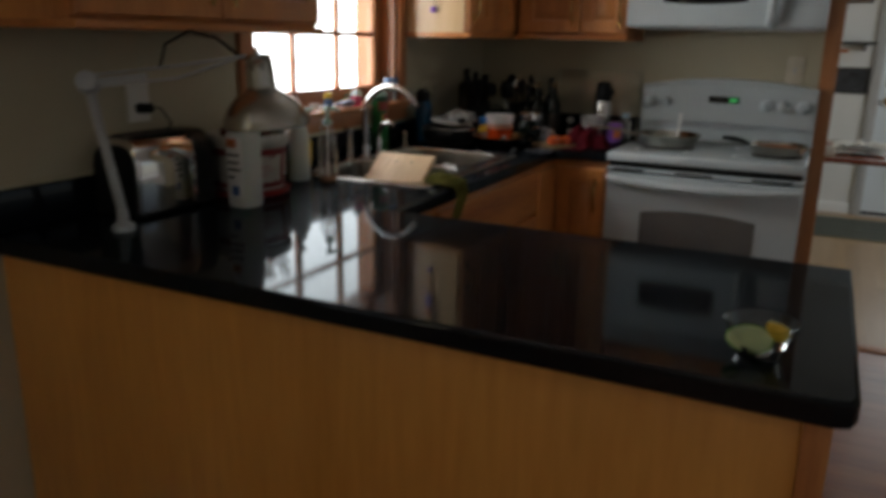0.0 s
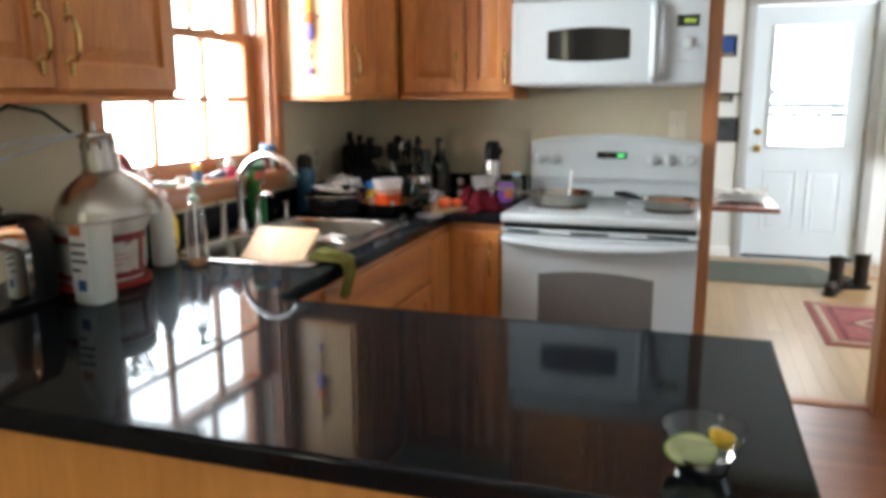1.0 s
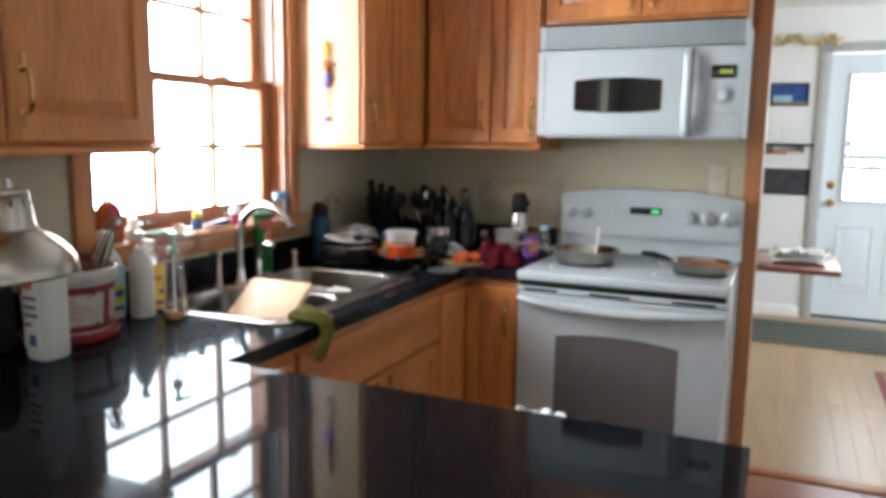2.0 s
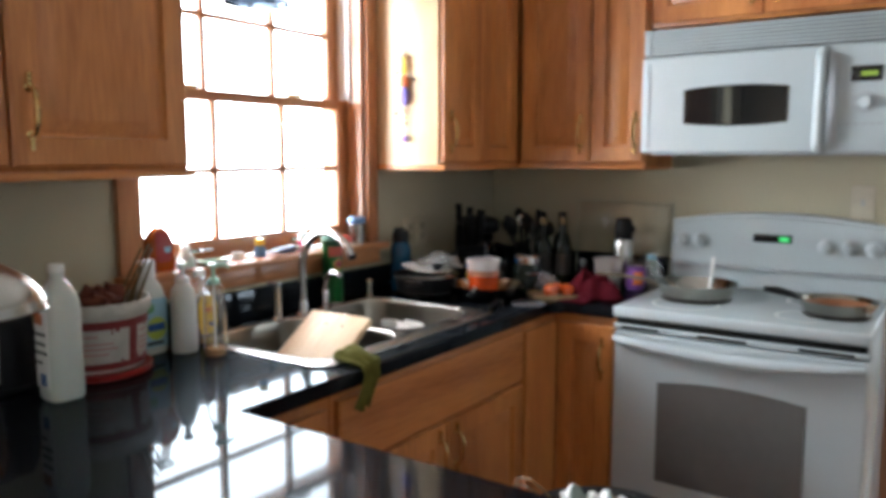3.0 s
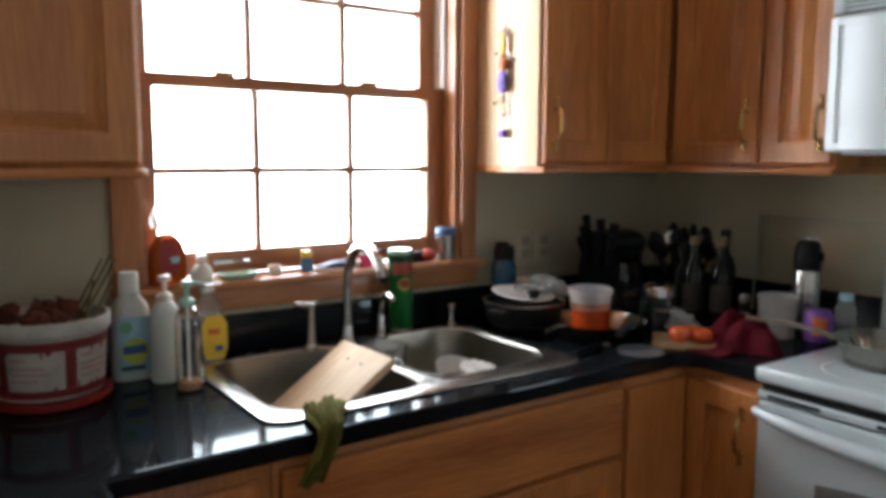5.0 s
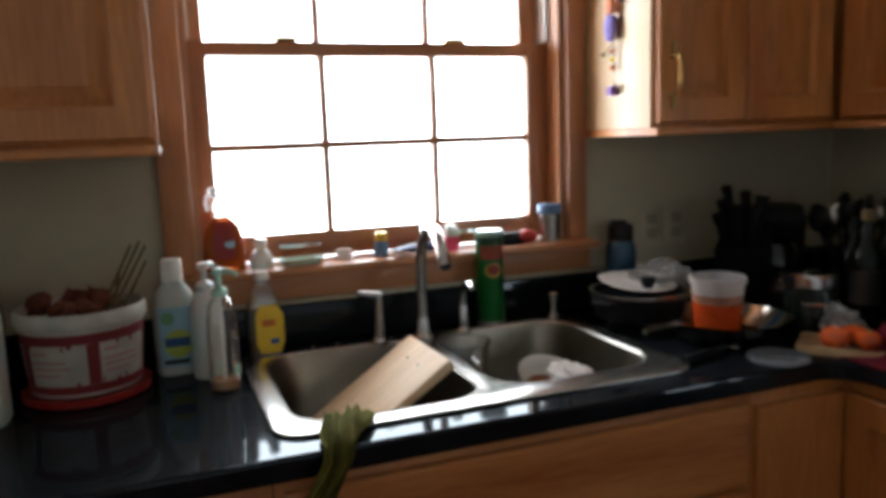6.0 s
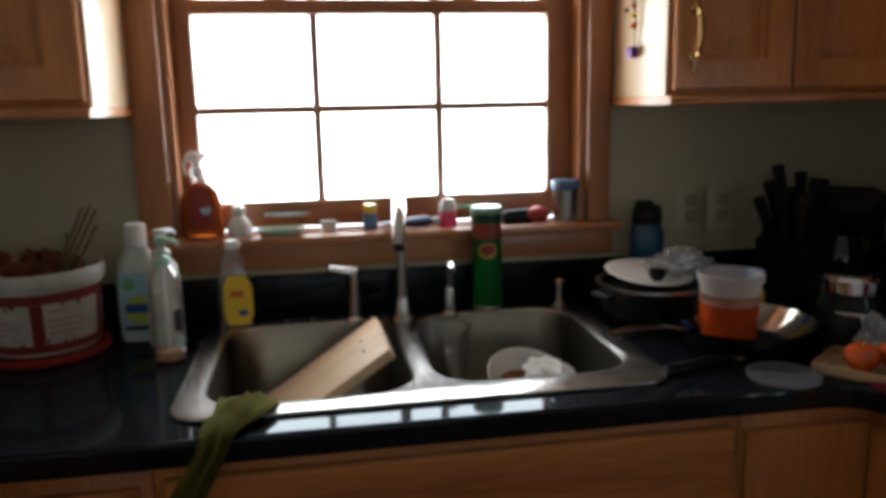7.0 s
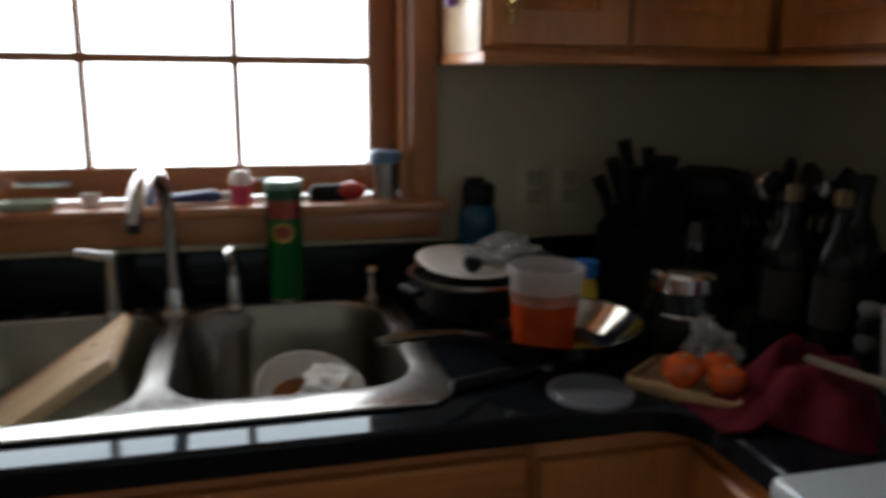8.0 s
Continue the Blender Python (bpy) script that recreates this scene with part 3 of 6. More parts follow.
# backguard with a gently arched top
bg = part("backguard", bowed(SW, 0.245, 0.0, 0.07, m=pose(0, 0.60, 0.925), arch=0.035, n=20), M_ENAMEL2, stove)
cp = part("control_panel", bowed(SW - 0.02, 0.155, 0.004, 0.02, m=pose(0.01, 0.590, 1.005), arch=0.028, n=20), M_ENAMEL, stove, "arched white control panel")
part("panel_lip", box(0.012, SW - 0.012, 0.583, 0.60, 0.994, 1.004, 0.003), M_GREYPL, stove)
part("display", box(0.300, 0.432, 0.5835, 0.592, 1.100, 1.130, 0.002), M_BLACKGLASS, stove, "black clock display")
part("clock_digits", box(0.390, 0.422, 0.5825, 0.5834, 1.106, 1.124), M_GREEN, stove, "glowing green clock digits")
for x in (0.045, 0.112, 0.545, 0.615, 0.692):
    k = part("knob", lathe([(0, 0), (0.030, 0), (0.030, 0.004), (0.022, 0.008), (0.019, 0.024), (0.015, 0.028), (0, 0.028)], 24, m=pose(x, 0.584, 1.098, 90, 0, 0)), M_ENAMEL2, stove, "round white control knob")
    part("grip", box(x - 0.004, x + 0.004, 0.548, 0.558, 1.080, 1.116, 0.002), M_ENAMEL, k)
for row in range(2):
    for k in range(3):
        for x in (0.235, 0.45):
            part("button", box(x + 0.022 * k, x + 0.022 * k + 0.015, 0.5845, 0.588, 1.085 + 0.024 * row, 1.095 + 0.024 * row, 0.002), M_GREYPL, stove)

# ---- microwave ----
mw = thing("microwave", (-0.812, 3.415, 1.42), "white over-the-range microwave with a dark arched window", "microwave")
MWW, MWH = 0.770, 0.425
part("body", box(0.0, MWW, 0.02, 0.382, 0.0, MWH, 0.004), M_ENAMEL2, mw)
part("underside", box(0.03, MWW - 0.03, 0.03, 0.36, -0.006, -0.0005), M_GREYPL, mw, "grey vented underside")
md = part("door", bowed(0.585, 0.325, 0.022, 0.02, m=pose(0.0, 0.0, 0.003)), M_ENAMEL, mw)
loops = []
for k in range(17):
    u = k / 16
    x = 0.152 + 0.328 * u
    f = -0.022 * (1 - (2 * x / 0.585 - 1) ** 2) - 0.002
    e = 0.010 * (1 - (2 * u - 1) ** 2)
    loops.append([(x, f + 0.003, 0.100 - e), (x, f, 0.102 - e), (x, f, 0.212 + e), (x, f + 0.003, 0.214 + e)])
part("window", loft(loops), M_BLACKGLASS, md, "black glass window with curved edges")
part("inset", rings_panel(0.545, 0.29, [(0, 0), (0, 0.002), (0.003, 0.003), (0.006, 0.001), (0.008, 0.001)], m=pose(0.02, -0.004, 0.02)), M_ENAMEL, md)
part("mark", box(0.026, 0.046, -0.0105, -0.0075, 0.062, 0.068), M_GREYPL, md, "small grey maker's mark")
part("mark", box(0.475, 0.515, -0.0185, -0.0155, 0.062, 0.065), M_GREYPL, md, "small grey maker's mark")
part("handle", tube([(0.574, -0.004, 0.012), (0.574, -0.034, 0.03), (0.574, -0.044, 0.16), (0.574, -0.034, 0.29), (0.574, -0.004, 0.312)], [0.016, 0.017, 0.015, 0.017, 0.016], 12), M_ENAMEL, md, "white vertical door handle")
ctl = part("control_panel", box(0.592, MWW - 0.002, -0.002, 0.02, 0.003, 0.328, 0.004), M_ENAMEL2, mw)
part("display", box(0.652, 0.738, -0.005, -0.001, 0.216, 0.262, 0.002), M_BLACKGLASS, ctl, "black clock display")
for k in range(4):
    part("digit", box(0.682 + 0.011 * k, 0.690 + 0.011 * k, -0.0062, -0.0052, 0.232, 0.246), M_YGREEN, ctl, "glowing yellow-green digit bar")
part("dial_ring", lathe([(0, 0), (0.034, 0), (0.032, 0.004), (0.024, 0.005), (0, 0.005)], 28, m=pose(0.694, -0.001, 0.154, 90, 0, 0)), M_GREYPL, ctl)
part("dial", lathe([(0.022, 0), (0.021, 0.012), (0.018, 0.016), (0, 0.016)], 28, m=pose(0.694, -0.006, 0.154, 90, 0, 0)), M_ENAMEL, ctl, "round white dial")
for k in range(5):
    part("button", box(0.644 + 0.022 * k, 0.658 + 0.022 * k, -0.005, -0.001, 0.084, 0.094, 0.002), M_GREYPL, ctl)
part("panel_notch", box(0.594, 0.62, -0.004, -0.001, 0.03, 0.30, 0.0015), M_GREYPL, ctl, "grey hand recess")
part("grille_back", box(0.004, MWW - 0.004, 0.010, 0.019, 0.335, MWH - 0.004), mat("grille_shadow", (0.16, 0.165, 0.15), 0.6), mw)
for k in range(7):
    part("slat", box(0.03, MWW - 0.012, -0.002, 0.010, 0.340 + 0.0118 * k, 0.3465 + 0.0118 * k, 0.0015), M_ENAMEL2, mw)
for x in (0.004, MWW - 0.012):
    part("grille_end", box(x, x + (0.026 if x < 0.1 else 0.010), -0.003, 0.0095, 0.335, MWH - 0.003, 0.002), M_ENAMEL2, mw)

# ---- sink ----
sink = thing("sink", (0, 0, TOP), "stainless steel double-bowl sink set into black granite", "sink")
B1 = (-1.535, -1.098, 2.070, 2.418)
B2 = (-1.540, -1.118, 2.452, 2.800)
part("rim", slab(rounded(SINK[0], SINK[1], SINK[2], SINK[3], 0.055, 8), [rounded(*B1, 0.085, 8), rounded(*B2, 0.085, 8)], 0.0005, 0.007, 0.0028), M_STEEL, sink)
for b in (B1, B2):
    loops = []
    for inset, z, r in ((-0.003, 0.0065, 0.087), (0.003, 0.002, 0.083), (0.006, -0.01, 0.08), (0.016, -0.15, 0.072), (0.024, -0.172, 0.066), (0.045, -0.182, 0.05), (0.12, -0.186, 0.04)):
        loops.append([(x, y, z) for x, y in rounded(b[0] + inset, b[1] - inset, b[2] + inset, b[3] - inset, r, 8)])
    bm = loft(loops, cap=False)
    bm.faces.new([v for v in bm.verts if abs(v.co.z + 0.186) < 1e-5])
    # Bowls get the darkened steel, the rim keeps the plain one.
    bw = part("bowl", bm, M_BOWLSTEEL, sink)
    part("drain", lathe([(0.0, -0.1845), (0.03, -0.1845), (0.036, -0.183), (0.044, -0.182), (0.046, -0.1855)], 28, m=pose((b[0] + b[1]) / 2, (b[2] + b[3]) / 2, 0)), M_CHROME, bw, "chrome drain ring")

# ---- faucet set ----
fz = TOP + 0.007
M_FAUCET = mat("brushed_nickel", (0.46, 0.45, 0.44), 0.24, 1.0, vary=0.06, scale=14, rough_vary=0.05)
fau = thing("faucet", (-1.519, 2.438, fz), "brushed steel gooseneck faucet curving over the sink", "faucet")
part("base", lathe([(0, 0), (0.026, 0), (0.026, 0.006), (0.019, 0.012), (0.016, 0.04), (0.0135, 0.05)], 24), M_FAUCET, fau)
neck = [(0, 0, 0.03), (0, 0, 0.08), (0, 0, 0.140)] + [p for p in arc((0.120, -0.014, 0.147), 0.120, 180, 36, 18, (1, -0.12, 0), (0, 0, 1))][1:]
part("spout", tube(neck, 0.0125, 14), M_FAUCET, fau)
tip = neck[-1]
part("aerator", tube([tip, tip + Vector((0.011, -0.001, -0.016))], [0.0135, 0.013], 14), M_FAUCET, fau)
part("nozzle", tube([tip + Vector((0.0112, -0.001, -0.0163)), tip + Vector((0.014, -0.0013, -0.0205))], [0.0105, 0.0105], 14), M_BLACK, fau, "dark nozzle ring")


def lever(place, yaw, label, h=0.115):
    t = thing("sink_tap", place, label, "tap", "sink taps", rz=yaw)
    part("base", lathe([(0, 0), (0.021, 0), (0.021, 0.006), (0.014, 0.014), (0.0115, h - 0.02), (0.014, h - 0.01), (0.012, h), (0, h)], 20), M_FAUCET, t)
    part("lever", tube([(-0.005, 0, h - 0.008), (0.02, 0, h - 0.003), (0.055, 0, h + 0.008)], [0.011, 0.010, 0.007], 10), M_FAUCET, t)
    return t


lever((-1.523, 2.336, fz), -70, "steel lever handle beside the gooseneck faucet")
hook = thing("sink_tap", (-1.522, 2.541, fz), "short steel filter tap with a bent spout", "tap", "sink taps")
part("base", lathe([(0, 0), (0.020, 0), (0.020, 0.006), (0.013, 0.014), (0.0115, 0.062), (0.010, 0.066)], 20), M_FAUCET, hook)
part("spout", tube([(0, 0, 0.05), (0, 0, 0.075)] + arc((0.048, -0.004, 0.075), 0.048, 170, 60, 9, (1, -0.08, 0), (0, 0, 1)), [0.009] * 6 + [0.0085] * 3 + [0.008] * 3, 12), M_FAUCET, hook)
pump = thing("sink_sprayer", (-1.552, 2.797, fz), "small steel sprayer in the sink deck", "sprayer")
part("collar", lathe([(0, 0), (0.018, 0), (0.018, 0.005), (0.011, 0.01), (0.010, 0.04)], 18), M_FAUCET, pump)
part("head", lathe([(0.010, 0.04), (0.014, 0.046), (0.014, 0.058), (0.008, 0.063), (0, 0.063)], 18), M_FAUCET, pump)

# ---- far entry door ----
fd = thing("door_1", (0.372, FARY + 0.035, 0), "white panelled entry door with a glazed upper half, closed", "door", kind="structure")
DW, DH = 0.868, 2.085
M_DOOR = mat("pale_door_paint", (0.72, 0.78, 0.83), 0.4, vary=0.015, scale=4)
leaf = None
for p in ((0, 0.150, 0, 0.045, 0.012, DH), (DW - 0.150, DW, 0, 0.045, 0.012, DH), (0.150, DW - 0.150, 0, 0.045, 0.012, 0.96), (0.150, DW - 0.150, 0, 0.045, 1.93, DH)):
    leaf = box(*p, bm=leaf)
lf = part("leaf", leaf, M_DOOR, fd)
for x in (0.135, 0.475):
    part("panel", rings_panel(0.258, 0.52, [(0, 0), (0.006, 0.007), (0.022, -0.007), (0.05, 0.006), (0.055, 0.006)], m=pose(x, -0.001, 0.24)), M_DOOR, lf)
part("lite_frame", box(0.133, 0.155, -0.012, 0.0, 0.95, 1.94, 0.003), M_DOOR, lf)
part("lite_frame", box(DW - 0.155, DW - 0.133, -0.012, 0.0, 0.95, 1.94, 0.003), M_DOOR, lf)
part("lite_frame", box(0.155, DW - 0.155, -0.012, 0.0, 0.945, 0.968, 0.003), M_DOOR, lf)
part("lite_frame", box(0.155, DW - 0.155, -0.012, 0.0, 1.92, 1.942, 0.003), M_DOOR, lf)
g = part("pane", box(0.150, DW - 0.150, 0.018, 0.024, 0.96, 1.93), M_GLASS, lf)
g.visible_shadow = False
for k in (1, 2):
    part("muntin", box(0.150 + (DW - 0.30) * k / 3 - 0.009, 0.150 + (DW - 0.30) * k / 3 + 0.009, 0.006, 0.017, 0.96, 1.30, 0.002), M_DOOR, lf)
for z in (1.215,):
    part("muntin", box(0.150, DW - 0.150, 0.004, 0.0175, z - 0.017, z + 0.017, 0.002), mat("grey_rail_paint", (0.30, 0.33, 0.36), 0.5, vary=0.05), lf, "grey cross rail")
kn = part("knob", lathe([(0, 0), (0.032, 0), (0.032, 0.004), (0.012, 0.008), (0.011, 0.03), (0.026, 0.04), (0.029, 0.052), (0.022, 0.062), (0, 0.065)], 22, m=pose(0.07, 0, 0.935, 90, 0, 0)), M_BRASS, lf, "round brass door knob")
part("deadbolt", lathe([(0, 0), (0.03, 0), (0.028, 0.008), (0.012, 0.010), (0.012, 0.02), (0, 0.02)], 20, m=pose(0.07, 0, 1.075, 90, 0, 0)), M_BRASS, lf, "brass deadbolt")
for z in (0.25, 1.05, 1.85):
    part("hinge", box(DW - 0.004, DW + 0.008, -0.014, 0.002, z - 0.05, z + 0.05, 0.003), M_BRASS, lf)
part("sweep", box(0.0, DW, -0.006, -0.001, 0.008, 0.03), M_BLACK, lf, "dark weather strip")
fc = thing("trim_entry", (0, 0, 0), "grey painted casing round the entry door", "door casing", kind="structure")
part("casing", box(0.29, 0.362, FARY - 0.02, FARY, 0, 2.09, 0.004), M_GREYTRIM, fc)
part("casing", box(1.252, 1.325, FARY - 0.02, FARY, 0, 2.09, 0.004), M_GREYTRIM, fc)
part("head_casing", box(0.29, 1.325, FARY - 0.02, FARY, 2.091, 2.165, 0.004), M_GREYTRIM, fc)
part("jamb", box(0.362, 0.370, FARY, FARY + 0.15, 0, 2.09), M_GREYTRIM, fc)
part("jamb", box(1.244, 1.252, FARY, FARY + 0.15, 0, 2.09), M_GREYTRIM, fc)
part("sill", box(0.37, 1.244, FARY, FARY + 0.15, 0.0, 0.006), M_GREYPL, fc)
solo("baseboard", box(WX, 0.29, FARY - 0.014, FARY, 0.0, 0.09, 0.004), M_FARWALL, "white baseboard along the entry wall", "baseboard", "structure")
solo("baseboard", box(1.325, EASTX, FARY - 0.014, FARY, 0.0, 0.09, 0.004), M_FARWALL, "white baseboard beside the entry door", "baseboard", "structure")


# ---- materials of the loose things ----
M_WHITEPL = mat("white_plastic", (0.78, 0.77, 0.72), 0.35, vary=0.03, scale=8)
M_MILKY = mat("milky_plastic", (0.60, 0.63, 0.58), 0.38, vary=0.03, scale=6, sss=0.2)
M_LABEL = mat("white_paper_label", (0.72, 0.71, 0.69), 0.6, vary=0.05, scale=20)
M_RED = mat("red_plastic", (0.46, 0.035, 0.025), 0.35, vary=0.08)
M_MAROON_INK = mat("dark_red_print", (0.20, 0.02, 0.02), 0.45, vary=0.1)
M_ORANGE_INK = mat("orange_print", (0.62, 0.16, 0.03), 0.45)
M_BLUE_INK = mat("blue_print", (0.03, 0.10, 0.30), 0.45)
M_LBLUE_INK = mat("light_blue_print", (0.35, 0.58, 0.70), 0.45)
M_YGREEN_INK = mat("yellow_green_print", (0.50, 0.58, 0.08), 0.45)
M_GREEN_INK = mat("green_print", (0.16, 0.40, 0.18), 0.45)
M_INK = mat("black_print", (0.03, 0.03, 0.035), 0.5)
M_YELLOW = mat("yellow_label", (0.75, 0.50, 0.03), 0.45, vary=0.06)
M_MINT = mat("mint_green_plastic", (0.42, 0.66, 0.52), 0.35)
M_CLEAR = mat("cloudy_clear_plastic", (0.80, 0.83, 0.78), 0.18, vary=0.02, trans=0.82, ior=1.1)
M_BOWLGLASS = mat("clear_bowl_glass", (0.95, 0.98, 0.96), 0.03, vary=0.005, trans=1.0, ior=1.35)
M_AMBER = mat("amber_liquid", (0.62, 0.13, 0.02), 0.12, vary=0.08, trans=0.5, ior=1.33)
M_SOUP = mat("orange_red_soup", (0.46, 0.055, 0.008), 0.25, vary=0.16, scale=25)
M_SOUPFILM = mat("soup_film", (0.72, 0.33, 0.20), 0.3, vary=0.3, scale=30, trans=0.5)
M_DELI = mat("frosted_plastic", (0.80, 0.77, 0.74), 0.28, vary=0.03, trans=0.72, ior=1.2)
M_LIDPL = mat("clear_lid_plastic", (0.50, 0.53, 0.57), 0.22, vary=0.04, trans=0.8, ior=1.3)
M_TINCAN = mat("green_can_print", (0.004, 0.105, 0.017), 0.3, vary=0.06)
M_BOARD = wood("pale_pine_board", (0.72, 0.53, 0.33), (0.46, 0.27, 0.13), axis="y", coat=0.0, rough=0.55)
M_TOWELG = mat("olive_towel", (0.15, 0.14, 0.030), 0.9, vary=0.22, scale=35, bump=0.5, bump_scale=220)
M_TOWELR = mat("maroon_towel", (0.088, 0.008, 0.014), 0.9, vary=0.18, scale=30, bump=0.5, bump_scale=220)
M_CERAMIC = mat("white_glazed_ceramic", (0.80, 0.79, 0.75), 0.18, vary=0.03, coat=0.3)
M_PAPER = mat("white_paper", (0.80, 0.79, 0.76), 0.8, vary=0.04, scale=14)
M_TOMATO = mat("tomato_skin", (0.62, 0.10, 0.02), 0.2, vary=0.14, scale=12, coat=0.3)
M_TAN = mat("tan_board", (0.42, 0.27, 0.13), 0.6, vary=0.15, scale=14)
M_FILM = mat("cling_film", (0.62, 0.63, 0.62), 0.15, vary=0.02, trans=0.7, ior=1.15)
M_BLUEPL = mat("blue_plastic", (0.014, 0.085, 0.17), 0.25, vary=0.08, trans=0.2)
M_PINK = mat("pink_plastic", (0.85, 0.07, 0.18), 0.3, trans=0.3)
M_PURPLE = mat("purple_plastic", (0.22, 0.08, 0.42), 0.4)
M_LIME = mat("lime_flesh", (0.74, 0.76, 0.40), 0.35, vary=0.1, scale=60, sss=0.2)
M_LIMESKIN = mat("lime_skin", (0.20, 0.36, 0.05), 0.35, vary=0.1, scale=60)
M_LEMON = mat("lemon_skin", (0.80, 0.52, 0.05), 0.4, vary=0.1, scale=50)
M_LEMONF = mat("lemon_flesh", (0.85, 0.72, 0.28), 0.35, vary=0.08, scale=60, sss=0.2)
M_OLD = mat("cooked_pan_residue", (0.20, 0.09, 0.03), 0.5, vary=0.3, scale=25)
M_REDWOOD = wood("red_brown_table_wood", (0.28, 0.055, 0.02), (0.16, 0.03, 0.012), axis="x", rough=0.25)
M_DARKGLASS = mat("dark_bottle_glass", (0.008, 0.011, 0.007), 0.16, vary=0.2)
M_BROWN = mat("brown_scraps", (0.16, 0.05, 0.03), 0.8, vary=0.35, scale=30, bump=0.5)
M_STICK = mat("dry_stick", (0.17, 0.12, 0.05), 0.7, vary=0.2, scale=30)
M_GOLD = mat("gilded_leaf", (0.60, 0.46, 0.22), 0.4, 0.6, vary=0.1, scale=30)
M_LEATHER = mat("dark_boot_leather", (0.025, 0.018, 0.014), 0.5, vary=0.25, scale=25, bump=0.3)
M_GREYRUG = mat("grey_green_rug", (0.13, 0.14, 0.115), 0.95, vary=0.12, scale=30, bump=0.6, bump_scale=300)
M_GREYRUG2 = mat("dark_grey_rug_stripe", (0.085, 0.092, 0.08), 0.95, vary=0.12, scale=30, bump=0.6, bump_scale=300)
M_REDRUG = mat("faded_red_rug", (0.33, 0.10, 0.09), 0.95, vary=0.18, scale=40, bump=0.6, bump_scale=300)
M_REDRUG2 = mat("beige_rug_band", (0.42, 0.30, 0.22), 0.95, vary=0.18, scale=40, bump=0.6, bump_scale=300)
M_REDRUG3 = mat("dark_red_rug_figure", (0.20, 0.05, 0.06), 0.95, vary=0.18, scale=40, bump=0.6, bump_scale=300)
M_PEWTER = mat("brushed_aluminium", (0.40, 0.38, 0.34), 0.25, 1.0, vary=0.05, scale=10, rough_vary=0.06)
M_PAN = mat("scratched_pan_steel", (0.36, 0.34, 0.30), 0.11, 1.0, vary=0.12, scale=14, rough_vary=0.07)
M_BEIGECORD = mat("beige_cord", (0.34, 0.24, 0.13), 0.6)


for m_, level in ((M_TOWELR, 0.08), (M_TOWELG, 0.1), (M_BLACK, 0.2), (M_BROWN, 0.15), (M_LEATHER, 0.25), (M_DARKGLASS, 0.22)):
    m_.node_tree.nodes["Principled BSDF"].inputs["Specular IOR Level"].default_value = level     # dull, fibrous or matt


def patch(r, a0, a1, z0, z1, bm=None, m=None, n=10, lift=0.0006, sx=1.0, sy=1.0, r1=None):
    """A thin curved label on a round thing, from angle a0 to a1 degrees."""
    loops = []
    r1 = r if r1 is None else r1
    for k in range(n + 1):
        a = radians(a0 + (a1 - a0) * k / n)
        c, q = math.cos(a), math.sin(a)
        loops.append([(sx * (ra + d) * c, sy * (ra + d) * q, z) for ra, d, z in ((r, -0.001, z0), (r, lift, z0), (r1, lift, z1), (r1, -0.001, z1))])
    return loft(loops, bm, m)


def cloth(nx, ny, shape, thick=0.004):
    """A draped sheet: shape(u, v) gives its places; it gets a thickness."""
    b = bmesh.new()
    g = [[b.verts.new(shape(i / nx, j / ny)) for j in range(ny + 1)] for i in range(nx + 1)]
    for i in range(nx):
        for j in range(ny):
            b.faces.new((g[i][j], g[i + 1][j], g[i + 1][j + 1], g[i][j + 1]))
    bmesh.ops.recalc_face_normals(b, faces=b.faces[:])
    bmesh.ops.solidify(b, geom=b.faces[:], thickness=thick)
    return b


def lump(rx, ry, rz, rough, seed, sub=3, m=None, bm=None):
    """An uneven rounded lump."""
    b = bmesh.new()
    bmesh.ops.create_icosphere(b, subdivisions=sub, radius=1)
    for v in b.verts:
        k = 1 + rough * noise.noise(v.co * 1.7 + Vector((seed, seed * 2, 0))) + 0.4 * rough * noise.noise(v.co * 5 + Vector((seed, 0, seed)))
        v.co = Vector((v.co.x * rx * k, v.co.y * ry * k, v.co.z * rz * k))
    return join(bm, b, m)


Z = TOP + 0.0005

# ---- peninsula: lime in a glass bowl ----
lb = thing("glass_bowl", (-0.041, 1.150, Z), "small clear glass bowl standing near the peninsula's end", "bowl")
part("bowl", lathe([(0, 0.003), (0.024, 0.003), (0.027, 0.0), (0.031, 0.001), (0.034, 0.012), (0.043, 0.036), (0.050, 0.055), (0.052, 0.056), (0.051, 0.053), (0.043, 0.034), (0.033, 0.011), (0.026, 0.006), (0, 0.006)], 36), M_BOWLGLASS, lb)


def wedge(name, r, place, turn, skin, flesh, label):
    t = thing(name, place, label, "fruit")
    loops = []
    for k in range(13):
        a = math.pi * k / 12
        w = r * math.sin(a)
        x = -r * math.cos(a) * 1.15
        loops.append([(x, w * 0.72 * math.cos(radians(b)), w * math.sin(radians(b))) for b in range(0, 181, 20)])
    part("skin", loft(loops, m=turn), skin, t)
    inner = []
    for k in range(13):
        a = math.pi * k / 12
        w = r * 0.93 * math.sin(a)
        x = -r * 0.93 * math.cos(a) * 1.15
        inner.append([(x, w * 0.72 * math.cos(radians(b)), 0.002 * math.sin(radians(b)) - 0.0016) for b in range(0, 361, 40)])
    part("cut_face", loft(inner, m=turn), flesh, t, "pale juicy cut face")
    return t


wedge("lime_wedge", 0.029, (-0.055, 1.135, Z + 0.030), pose(0, 0, 0, -125, 0, 12), M_LIMESKIN, M_LIME, "cut green lime half in the glass bowl")
wedge("lemon_wedge", 0.018, (-0.019, 1.157, Z + 0.044), pose(0, 0, 0, 150, 30, 40), M_LEMON, M_LEMONF, "yellow lemon wedge in the glass bowl")

